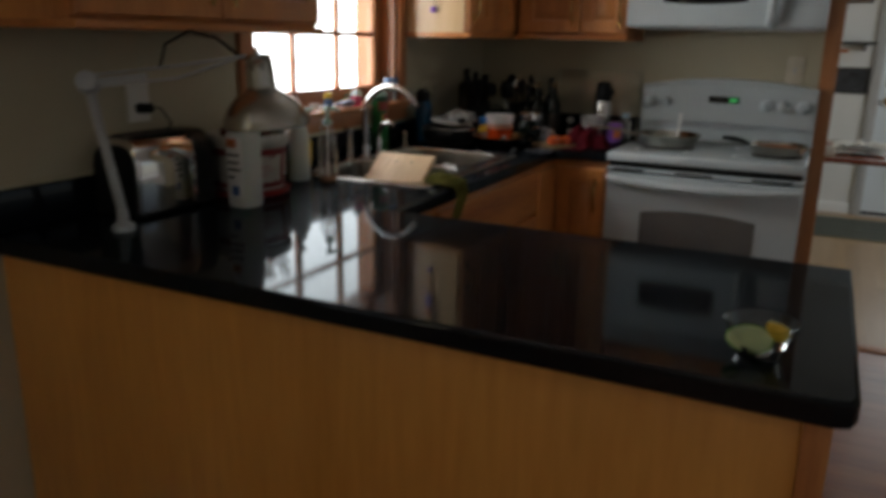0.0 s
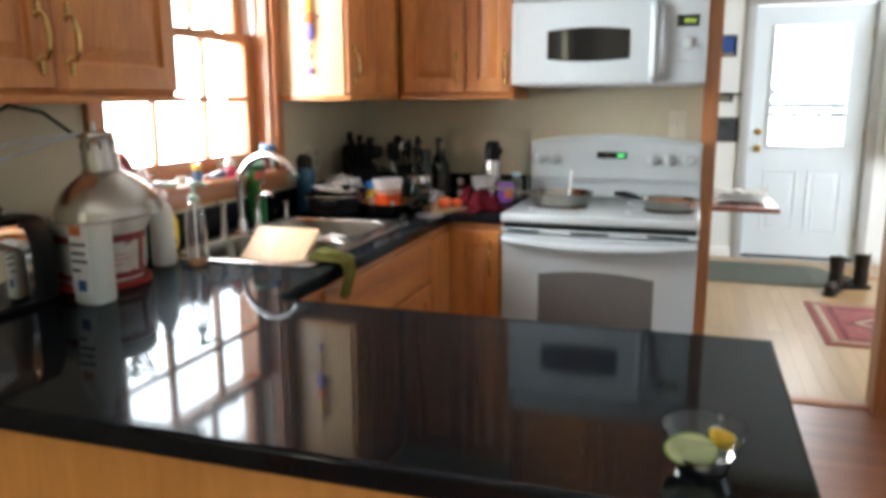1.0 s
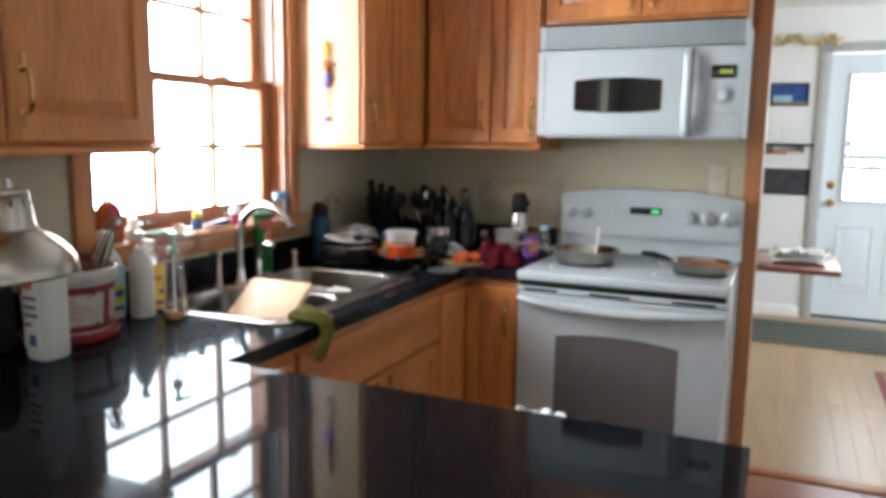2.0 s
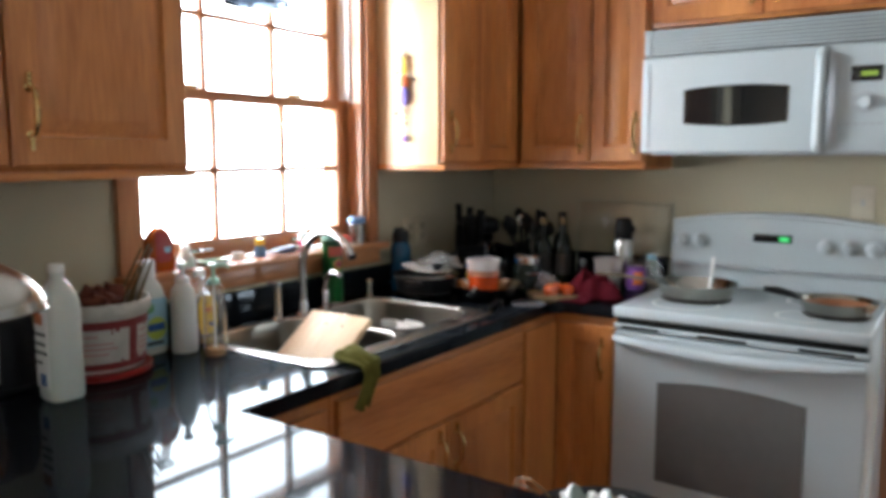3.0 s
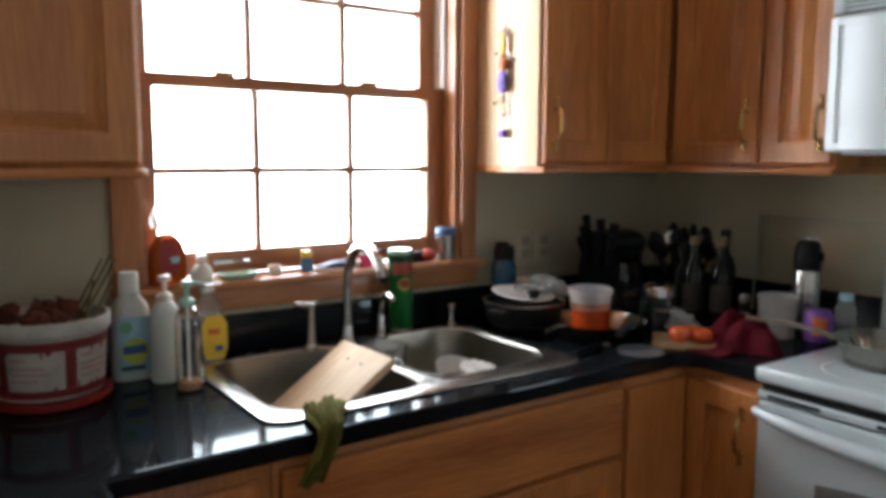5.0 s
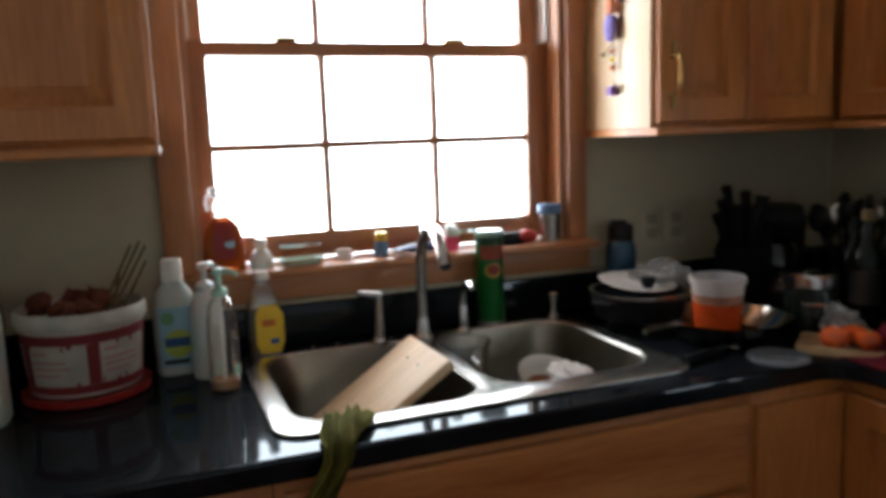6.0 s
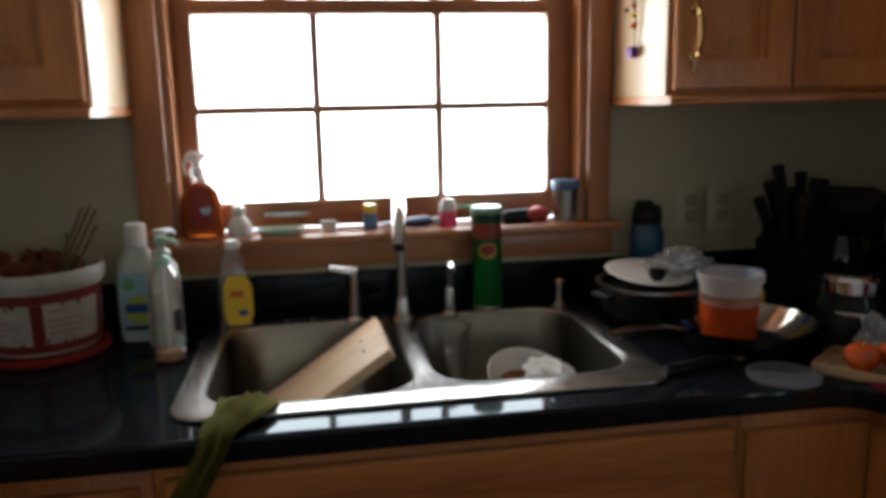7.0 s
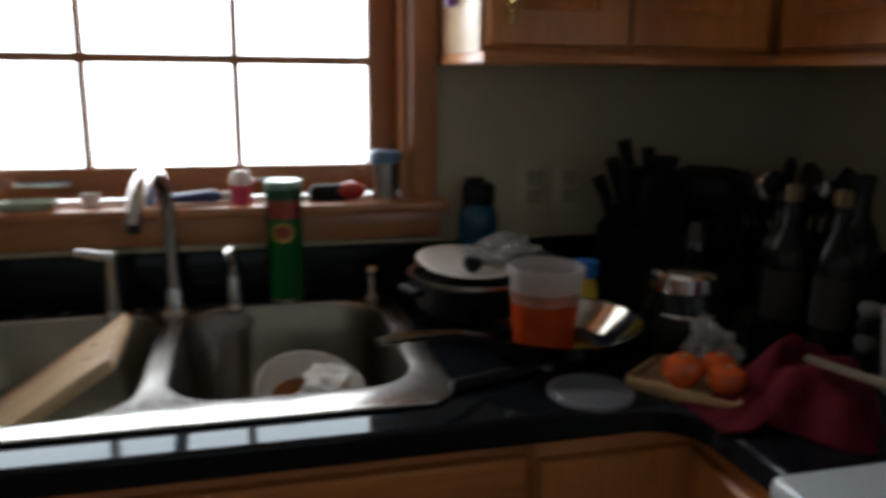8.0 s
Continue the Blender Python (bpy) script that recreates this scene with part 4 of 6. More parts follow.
# ---- toaster and outlet ----
M_TOAST = mat("mirror_chrome", (0.62, 0.60, 0.58), 0.05, 1.0, vary=0.03, scale=10)
to = thing("toaster", (-1.538, 1.445, Z), "chrome two-slice toaster with black trim on the counter", "toaster")
prof = [(-0.075, 0.0), (-0.078, 0.12), (-0.070, 0.155), (-0.052, 0.176), (-0.030, 0.184), (0.030, 0.184), (0.052, 0.176), (0.070, 0.155), (0.078, 0.12), (0.075, 0.0)]
part("shell", loft([[(x * f, y, 0.012 + z * f) for x, z in prof] for y, f in ((-0.128, 0.93), (-0.120, 1.0), (0.060, 1.0), (0.066, 0.97))]), M_TOAST, to, "mirror-bright chrome shell")
part("end_block", loft([[(x * f, y, 0.012 + z * f) for x, z in prof] for y, f in ((0.0665, 0.98), (0.070, 1.01), (0.128, 1.01), (0.140, 0.92))]), M_BLACK, to, "black control end")
part("top_trim", loft([[(x, y, 0.1925 + 0.004 * math.cos(x * 20)) for x in (-0.040, -0.02, 0.02, 0.040)] + [(0.040, y, 0.1945), (-0.040, y, 0.1945)] for y in (-0.122, 0.062)]), M_BLACK, to)
part("base", box(-0.079, 0.079, -0.13, 0.13, 0.004, 0.014, 0.004), M_BLACK, to)
part("end_cap", loft([[(x * 0.9, y, 0.012 + z * 0.9) for x, z in prof] for y in (-0.134, -0.1285)]), M_BLACK, to)
for x in (-0.03, 0.03):
    part("slot", box(x - 0.012, x + 0.012, -0.09, 0.09, 0.1955, 0.1975), M_BLACK, to)
part("lever", box(-0.018, 0.018, -0.152, -0.1345, 0.115, 0.13, 0.004), M_BLACK, to)
ol = thing("outlet", (WX, 1.50, 1.185), "cream wall outlet with a black plug", "outlet")
part("plate", box(0.0, 0.006, -0.036, 0.036, -0.058, 0.058, 0.002), M_WHITEPL, ol)
part("plug", box(0.006, 0.045, -0.016, 0.016, -0.034, -0.008, 0.006), M_BLACK, ol, "black power plug")
part("cord", tube([(0.04, 0, -0.02), (0.06, 0.02, -0.02), (0.065, 0.05, -0.06), (0.05, 0.03, -0.13), (0.035, 0.01, -0.20), (0.04, -0.03, -0.262)], 0.003, 8), M_BLACK, ol, "black power cord")

# ---- swing-arm lamp ----
la = thing("desk_lamp", (-1.42, 1.225, Z), "swing-arm lamp with a brushed aluminium dome shade", "lamp")
part("base", lathe([(0, 0), (0.026, 0), (0.026, 0.012), (0.014, 0.02), (0.012, 0.05), (0, 0.05)], 20), M_GREYPL, la)
part("pole", tube([(0, 0, 0.045), (-0.022, -0.04, 0.325)], 0.011, 12), M_GREYPL, la, "pale grey tubular pole")
part("elbow", lathe([(0, -0.02), (0.022, -0.02), (0.026, 0), (0.022, 0.02), (0, 0.02)], 16, m=pose(-0.022, -0.04, 0.335, 70, 0, 35)), M_GREYPL, la)
for dz in (0.0, 0.026):
    part("arm", tube([(-0.02, -0.038, 0.325 + dz), (0.17, 0.03, 0.350 + dz), (0.325, 0.066, 0.40)], 0.003, 8), M_GREYPL, la)
part("spring", tube([(0.0, -0.03, 0.338), (0.10, 0.008, 0.352)], 0.008, 8), M_GREYPL, la, "grey tension spring")
part("cord", tube([(0.13, 0.02, 0.37), (0.14, 0.03, 0.42), (0.19, 0.05, 0.448), (0.25, 0.065, 0.435), (0.30, 0.07, 0.402), (0.335, 0.075, 0.385)], 0.0032, 8), M_BLACK, la, "thin dark lamp cord")
SHADE = pose(0.366, 0.070, 0.297, 3, -3, 0) @ Matrix.Diagonal((0.86, 0.86, 0.88, 1))
sh = part("shade", lathe([(0.1005, -0.046), (0.1040, -0.046), (0.1052, -0.043), (0.1040, -0.040), (0.1035, -0.031), (0.0985, -0.015), (0.0900, -0.001), (0.0770, 0.014), (0.0610, 0.027), (0.0460, 0.037), (0.0375, 0.0425), (0.0385, 0.0445), (0.0360, 0.047), (0.0345, 0.080), (0.0315, 0.110), (0.0325, 0.112), (0.0300, 0.119), (0.020, 0.123), (0, 0.123)], 48, m=SHADE), M_PEWTER, la, "brushed aluminium dome shade")
for k in range(9):
    a = radians(40 * k)
    part("vent_slot", box(-0.0022, 0.0022, -0.0002, 0.0022, 0.050, 0.088), M_BLACK, sh, m=SHADE @ pose(0.0335 * math.cos(a), 0.0335 * math.sin(a), 0.014, 0, 0, math.degrees(a) + 90))
part("finial", tube([(0.359, 0.063, 0.405), (0.358, 0.062, 0.420)], [0.006, 0.004], 8), M_CHROME, sh)


# ---- bottles and bucket by the sink ----
def square_bottle(w, d, prof, n=8, bm=None, m=None):
    """A rounded-rectangle bottle; prof: (scale, height, corner share)."""
    loops = []
    for f, z, c in prof:
        hw, hd = w / 2 * f, d / 2 * f
        r = min(hw, hd) * c
        loops.append([(x, y, z) for x, y in rounded(-hw, hw, -hd, hd, r, n)])
    return loft(loops, bm, m)


jug = thing("plastic_jug", (-1.362, 1.583, Z), "tall milky white plastic jug with a side label", "jug", rz=-4)
jug.scale = (0.87, 0.87, 0.905)
jb = part("body", square_bottle(0.088, 0.084, [(0.90, 0.0, 0.6), (1.0, 0.008, 0.6), (1.0, 0.06, 0.6), (0.98, 0.10, 0.6), (1.0, 0.14, 0.6), (1.0, 0.205, 0.6), (0.93, 0.232, 0.65), (0.66, 0.258, 0.8), (0.40, 0.273, 0.98), (0.38, 0.292, 0.98)]), M_MILKY, jug)
part("cap", lathe([(0.0165, 0.289), (0.0185, 0.291), (0.0185, 0.303), (0.016, 0.307), (0, 0.307)], 24), M_WHITEPL, jug)
part("label", box(-0.032, 0.030, -0.0432, -0.0412, 0.03, 0.205, 0.0005), M_LABEL, jb)
part("label_flash", box(-0.029, 0.010, -0.0442, -0.0432, 0.175, 0.20), M_ORANGE_INK, jb, "small orange label flash")
for z, a, b2 in ((0.150, -0.028, 0.022), (0.128, -0.028, 0.02), (0.108, -0.028, 0.026), (0.085, -0.028, 0.0)):
    part("print_bar", box(a, b2, -0.0442, -0.0432, z, z + 0.007), M_INK, jb)
part("print_bar", box(-0.012, 0.016, -0.0442, -0.0432, 0.036, 0.064), M_BLUE_INK, jb)

bu = thing("bucket", (-1.478, 1.737, Z), "white plastic bucket with dark red print, full of scraps", "bucket")
bu.scale = (0.89, 0.89, 0.85)
BR = [(0, 0.022), (0.109, 0.022), (0.112, 0.026), (0.122, 0.165), (0.128, 0.168), (0.131, 0.176), (0.131, 0.196), (0.128, 0.203), (0.123, 0.203), (0.120, 0.18), (0.110, 0.04), (0, 0.04)]
pb = part("pail", lathe(BR, 72), mat("grubby_white_plastic", (0.56, 0.535, 0.47), 0.45, vary=0.16, scale=16), bu)


def on_pail(name, a0, a1, z0_, z1_, m_, lift, n=24, label=""):
    r0, r1 = 0.112 + (z0_ - 0.026) * 0.0719, 0.112 + (z1_ - 0.026) * 0.0719
    part(name, patch(r0, a0, a1, z0_, z1_, n=n, lift=lift, r1=r1), m_, pb, label)


M_PINKINK = mat("pink_print", (0.5, 0.28, 0.26), 0.5)
on_pail("print_band", -178, 178, 0.138, 0.160, M_MAROON_INK, 0.0008, 90, "dark red printed band")
on_pail("print_band", -178, 178, 0.030, 0.048, M_MAROON_INK, 0.0008, 90, "dark red printed band")
for a in (-66, 6, 78):
    on_pail("print_stripe", a, a + 12, 0.0485, 0.1375, M_MAROON_INK, 0.0008, 6, "dark red printed stripe")
for a in (-50, 22):
    for z, w2 in ((0.118, 18), (0.098, 36), (0.085, 40), (0.070, 30)):
        on_pail("print_bar", a, a + w2, z, z + 0.006, M_PINKINK, 0.0006, 10)
rs = random.Random(21)
for k in range(26):
    a = rs.uniform(-120, 160)
    w2, l2 = rs.uniform(1.5, 5.0), rs.uniform(0.003, 0.014)
    if k % 2:
        on_pail("smear", a, a + w2, 0.1375 - l2, 0.139, M_MAROON_INK, 0.0009, 3, "dark red smear")
    else:
        on_pail("smear", a, a + w2, 0.047, 0.048 + l2, M_MAROON_INK, 0.0009, 3, "dark red smear")
part("lid", lathe([(0, 0.0), (0.118, 0.0), (0.128, 0.004), (0.130, 0.020), (0.126, 0.021), (0.118, 0.016), (0, 0.016)], 48), mat("dull_red_plastic", (0.30, 0.024, 0.018), 0.4, vary=0.12), bu, "red plastic lid under the bucket")
rs = random.Random(4)
for k in range(16):
    a, r = rs.uniform(0, 6.3), rs.uniform(0, 0.085)
    part("scrap", lump(rs.uniform(0.02, 0.036), rs.uniform(0.02, 0.036), rs.uniform(0.016, 0.03), 0.6, k * 3.1, 2, pose(r * math.cos(a), r * math.sin(a), 0.185 + rs.uniform(0, 0.03), 0, 0, k * 40)), M_BROWN, bu)
for k, (a, b2, l) in enumerate(((60, 20, 0.18), (66, 26, 0.19), (80, 34, 0.18), (20, 6, 0.12), (110, -8, 0.14))):
    d = Vector((0.25 * math.cos(radians(a)), math.sin(radians(a)) * 0.6, 1.1)).normalized()
    p = Vector((0.02 + 0.008 * k, 0.035 + 0.01 * k, 0.17))
    part("stick", tube([p, p + d * l], [0.0042, 0.0032], 6), M_STICK, bu, "thin dry wooden stick")

de = thing("detergent_bottle", (-1.532, 1.906, Z), "white detergent bottle with a blue and green label", "bottle", rz=90)
de.scale = (0.94, 0.94, 0.95)
db = part("body", square_bottle(0.094, 0.062, [(0.92, 0.0, 0.8), (1.0, 0.006, 0.8), (1.0, 0.12, 0.8), (0.96, 0.15, 0.85), (0.80, 0.178, 0.9), (0.52, 0.196, 0.98), (0.44, 0.205, 0.98)]), M_MILKY, de)
part("cap", lathe([(0.021, 0.202), (0.023, 0.204), (0.022, 0.246), (0.020, 0.25), (0, 0.25)], 24), M_WHITEPL, de)
part("label", box(-0.036, 0.036, -0.0325, -0.0305, 0.02, 0.150, 0.0006), M_LBLUE_INK, db, "pale blue front label")
part("label_disc", lathe([(0, 0), (0.031, 0), (0.031, 0.001), (0, 0.001)], 28, m=pose(0.002, -0.0325, 0.070, 90, 0, 0)), M_YGREEN_INK, db, "yellow-green oval on the label")
part("print_bar", box(-0.026, 0.026, -0.0347, -0.0336, 0.064, 0.084), M_BLUE_INK, db)
part("label_disc", lathe([(0, 0), (0.014, 0), (0.014, 0.001), (0, 0.001)], 24, m=pose(-0.018, -0.0325, 0.126, 90, 0, 0)), M_GREEN_INK, db, "green spot on the label")
part("print_bar", box(-0.030, 0.022, -0.0335, -0.0326, 0.026, 0.036), M_INK, db)


def pump_bottle(place, r, h, body, pumpm, label, yaw, clear=False):
    t = thing("pump_bottle", place, label, "bottle", "pump bottles by the sink", rz=yaw)
    pr = [(0, 0.001), (r * 0.94, 0.001), (r, 0.006), (r * 0.96, h * 0.55), (r * 0.86, h * 0.68), (r * 0.60, h * 0.74), (r * 0.48, h * 0.755), (r * 0.48, h * 0.78)]
    b = part("body", lathe(pr, 28), body, t)
    c = part("pump", lathe([(r * 0.54, h * 0.765), (r * 0.56, h * 0.80), (r * 0.40, h * 0.83), (r * 0.20, h * 0.84), (r * 0.18, h * 0.93), (r * 0.40, h * 0.94), (r * 0.40, h * 0.985), (0, h)], 20), pumpm, t)
    part("spout", tube([(0, 0, h * 0.96), (r * 0.9, 0, h * 0.965), (r * 1.35, 0, h * 0.93)], [r * 0.22, r * 0.18, r * 0.14], 8), pumpm, c)
    if clear:
        part("liquid", lathe([(0, 0.003), (r * 0.88, 0.003), (r * 0.90, 0.008), (r * 0.90, 0.02), (0, 0.02)], 24), mat("soap_liquid", (0.72, 0.42, 0.22), 0.2, trans=0.4), t, "last of the pale amber soap")
        part("pump_tube", tube([(0, 0, 0.02), (0, 0, h * 0.77)], 0.003, 8), M_WHITEPL, t)
        part("print", patch(r * 0.985, -25, 25, h * 0.25, h * 0.42, n=5), M_INK, b, "dark printed motif")
        part("print", patch(r * 0.985, -20, 20, h * 0.12, h * 0.20, n=5), M_MINT, b, "mint printed motif")
    else:
        part("print", patch(r * 0.985, -40, 30, h * 0.42, h * 0.50, n=6, r1=r * 0.975), M_ORANGE_INK, b, "orange label print")
        part("print", patch(r, 10, 50, h * 0.18, h * 0.34, n=6, r1=r * 0.985), M_GREEN_INK, b, "green label print")
    return t


pump_bottle((-1.373, 1.984, Z), 0.029, 0.236, pane_glass("thin_clear_plastic", 0.13, 0.80, 1.2, 0.10), M_MINT, "nearly empty clear soap bottle with a mint pump", 60, True)
pump_bottle((-1.468, 1.964, Z), 0.033, 0.235, M_MILKY, M_MILKY, "white lotion bottle with a white pump", 150)
ye = thing("dish_soap_bottle", (-1.560, 2.088, Z), "clear dish soap bottle with a bright yellow label", "bottle", rz=90)
yb = part("body", square_bottle(0.074, 0.040, [(0.8, 0.0, 0.8), (0.95, 0.006, 0.8), (1.0, 0.06, 0.8), (0.95, 0.11, 0.85), (0.72, 0.150, 0.9), (0.42, 0.165, 0.98), (0.40, 0.175, 0.98)]), pane_glass("thin_soap_bottle_plastic", 0.22, 0.65, 1.4, 0.16), ye)
part("label", square_bottle(0.060, 0.004, [(0.7, 0.012, 0.8), (1.0, 0.035, 0.8), (1.0, 0.095, 0.8), (0.6, 0.118, 0.8)], m=pose(0.008, -0.0205, 0)), M_YELLOW, yb, "yellow oval label")
part("print_bar", box(0.008, 0.026, -0.0235, -0.0226, 0.032, 0.044), M_BLUE_INK, yb)
part("print_bar", box(-0.008, 0.020, -0.0235, -0.0226, 0.072, 0.086), M_ORANGE_INK, yb)
part("cap", lathe([(0.016, 0.172), (0.017, 0.175), (0.014, 0.19), (0, 0.191)], 18), M_WHITEPL, ye)

# ---- in and on the sink ----
bo = thing("cutting_board", (-1.305, 2.375, 0.962), "pale wooden cutting board leaning in the sink", "cutting board")
mb = pose(0, 0, 0, 33, 0, 2)
part("board", box(-0.108, 0.108, -0.30, 0.0, -0.020, 0.0, 0.003), M_BOARD, bo, m=mb)
for x in (-0.025, 0.035):
    part("screw_hole", lathe([(0, 0), (0.0035, 0), (0.0035, 0.0012), (0, 0.0012)], 10), M_INK, bo, m=mb @ pose(x, -0.045, 0))

gt = thing("dish_towel", (-1.06, 2.13, TOP), "olive green dish towel hanging over the counter edge", "towel")
loops = []
TPATH = [(-0.050, 0.024, 0.004, 0.024, 0.005), (-0.040, 0.022, 0.009, 0.040, 0.010), (-0.014, 0.016, 0.012, 0.046, 0.015), (0.020, 0.004, 0.014, 0.042, 0.016), (0.052, -0.008, 0.013, 0.031, 0.016), (0.076, -0.014, 0.008, 0.025, 0.015),
         (0.088, -0.022, -0.010, 0.022, 0.013), (0.091, -0.036, -0.032, 0.023, 0.012), (0.093, -0.052, -0.056, 0.025, 0.011), (0.094, -0.066, -0.080, 0.025, 0.010)]
for k, (x, y, z, w, t) in enumerate(TPATH):
    lean = min(1.0, max(0.0, (k - 3.5) / 2.5))
    nx, nz = math.sin(lean * math.pi / 2), math.cos(lean * math.pi / 2)
    ring = []
    for j in range(72):
        a = 2 * math.pi * j / 72
        d = t * math.sin(a) * (1 + 0.45 * math.sin(6 * a + 0.2 * k) + 0.32 * math.sin(13 * a + 0.4 * k))
        d *= 1 + 0.9 * noise.noise(Vector((12 * math.cos(a), 2.0 * k * 0.35, 6 * math.sin(a))))
        if math.sin(a) < 0:
            d *= 0.35
        e = w * math.cos(a) * (1 + 0.10 * math.sin(3 * a + 0.9 * k))
        ring.append((x + nx * d, y + e, z + nz * d - (0.006 * math.sin(4 * a) if k == len(TPATH) - 1 else 0)))
    loops.append(ring)
part("sheet", loft(loops), M_TOWELG, gt)

wb = thing("white_bowl", (-1.312, 2.652, 0.728), "white bowl with food residue and a crumpled napkin", "bowl")
WBS = Matrix.Diagonal((1.16, 1.16, 1.08, 1))
WBP = [(0, 0.006), (0.03, 0.006), (0.032, 0.0), (0.036, 0.001), (0.040, 0.010), (0.062, 0.034), (0.074, 0.058), (0.077, 0.059), (0.075, 0.054), (0.060, 0.032), (0.036, 0.013), (0, 0.012)]
part("dish", lathe(WBP, 36), M_CERAMIC, wb, m=pose(0, -0.004, 0.068, -10, 24, 0) @ WBS)
part("residue", lathe([(0, 0.013), (0.036, 0.0145), (0.052, 0.026), (0.05, 0.027), (0.03, 0.019), (0, 0.018)], 24), mat("orange_food_residue", (0.40, 0.14, 0.04), 0.5, vary=0.3, scale=30), wb, m=pose(0, -0.004, 0.0692, -10, 24, 0) @ WBS)
part("napkin", lump(0.052, 0.042, 0.024, 0.75, 8.2, 4, pose(0.034, 0.036, 0.120, 10, 20, 20)), M_PAPER, wb, "crumpled white paper napkin")
pl = thing("stacked_plate", (-1.29, 2.66, 0.7285), "white plate lying under the bowl in the sink", "plate")
part("plate", lathe([(0, 0.002), (0.06, 0.0), (0.068, 0.004), (0.105, 0.018), (0.106, 0.021), (0.066, 0.009), (0, 0.006)], 40), M_CERAMIC, pl)
gp = thing("glass_pitcher", (-1.455, 2.510, 0.7295), "clear glass pitcher standing in the sink", "pitcher")
part("vessel", lathe([(0, 0.0), (0.045, 0.0), (0.050, 0.006), (0.054, 0.10), (0.060, 0.185), (0.0615, 0.186), (0.0585, 0.182), (0.051, 0.10), (0.047, 0.01), (0, 0.006)], 32), pane_glass("clouded_pitcher_glass", 0.16, 0.6, 2.0, 0.22), gp)
part("rim", lathe([(0.0605, 0.184), (0.0635, 0.186), (0.0635, 0.190), (0.0600, 0.190)], 32), pane_glass("pitcher_rim_glass", 0.3, 0.5, 1.5, 0.1), gp)
part("handle", tube([(0.052, 0, 0.165), (0.085, 0, 0.160), (0.094, 0, 0.125), (0.086, 0, 0.075), (0.050, 0, 0.055)], 0.006, 10), pane_glass("pitcher_handle_glass", 0.2, 0.6, 1.5, 0.1), gp)
ca = thing("snack_can", (-1.575, 2.636, TOP + 0.0075), "tall green snack can with a red and yellow print", "can")
cb = part("tube", lathe([(0, 0), (0.032, 0), (0.0335, 0.002), (0.0335, 0.218), (0.0325, 0.222)], 32), M_TINCAN, ca)
part("bottom_ring", lathe([(0.0337, 0.0), (0.0345, 0.001), (0.0345, 0.006), (0.0337, 0.007)], 32), M_STEEL, ca, "thin steel bottom ring")
part("lid", lathe([(0.0340, 0.214), (0.0352, 0.216), (0.0352, 0.226), (0.0330, 0.229), (0, 0.227)], 32), mat("pale_green_lid", (0.25, 0.42, 0.32), 0.35), ca, "pale translucent lid")
part("print_band", patch(0.0335, -178, 178, 0.196, 0.213, n=40), mat("dark_green_print", (0.004, 0.055, 0.016), 0.35), cb, "dark green band")
part("print_band", patch(0.0335, -70, 66, 0.160, 0.194, n=14), mat("brick_red_print", (0.30, 0.045, 0.025), 0.4), cb, "red printed face")
for k, (r, z, m_) in enumerate(((0.021, 0.134, mat("dark_gold_print", (0.48, 0.30, 0.05), 0.4)), (0.015, 0.136, mat("maroon_print", (0.26, 0.03, 0.025), 0.4)))):
    w2 = math.degrees(r / 0.0335)
    for j in range(6):
        h2 = r * 0.85 * math.sqrt(max(0.05, 1 - ((j - 2.5) / 3) ** 2))
        part("emblem", patch(0.0335, -8 - w2 + w2 * j / 3, -8 - w2 + w2 * (j + 1) / 3, z - h2, z + h2, n=2, lift=0.0006 + 0.0004 * k), m_, cb)

# ---- window sill ----
SZ = 1.1005
sp = thing("spray_bottle", (-1.645, 2.022, SZ), "clear spray bottle of orange cleaner with a red label", "spray bottle", rz=90)
sp.scale = (0.96, 0.96, 0.92)
sb = part("body", square_bottle(0.094, 0.050, [(0.92, 0.0, 0.85), (1.0, 0.005, 0.85), (1.0, 0.050, 0.85), (0.97, 0.078, 0.9), (0.85, 0.102, 0.95), (0.60, 0.120, 0.98), (0.34, 0.129, 0.98)]), M_AMBER, sp, "orange cleaner in a rounded bottle")
part("label", square_bottle(0.080, 0.053, [(0.95, 0.028, 0.9), (1.0, 0.034, 0.9), (0.99, 0.074, 0.93), (0.88, 0.100, 0.95), (0.66, 0.119, 0.98)]), mat("deep_red_label", (0.27, 0.02, 0.015), 0.35, vary=0.1), sb, "deep red wrap label")
part("label_disc", lathe([(0, 0), (0.011, 0), (0.011, 0.001), (0, 0.001)], 20, m=pose(0.012, -0.0258, 0.066, 84, 0, 0)), M_LBLUE_INK, sb)
M_HEAD = mat("cloudy_white_plastic", (0.86, 0.87, 0.86), 0.3, vary=0.02, trans=0.55, ior=1.2)
part("neck", lathe([(0.016, 0.1292), (0.014, 0.136), (0.013, 0.142)], 18), M_HEAD, sp)
hd = part("trigger_head", square_bottle(0.030, 0.024, [(0.9, 0.141, 0.9), (1.0, 0.146, 0.9), (0.95, 0.162, 0.9), (0.6, 0.166, 0.8), (0.7, 0.176, 0.6), (1.4, 0.182, 0.5), (1.5, 0.194, 0.5), (1.1, 0.200, 0.5)], m=pose(-0.004, 0, 0)), M_HEAD, sp, "cloudy white trigger head")
part("trigger", tube([(-0.026, 0, 0.185), (-0.034, 0, 0.166), (-0.030, 0, 0.146)], [0.005, 0.0045, 0.0035], 8), M_HEAD, hd)
sm = thing("small_bottle", (-1.632, 2.100, SZ), "small squat white bottle on the window sill", "bottle")
part("body", lathe([(0, 0), (0.024, 0), (0.026, 0.005), (0.025, 0.025), (0.016, 0.040), (0.011, 0.044), (0.011, 0.052)], 22), M_MILKY, sm)
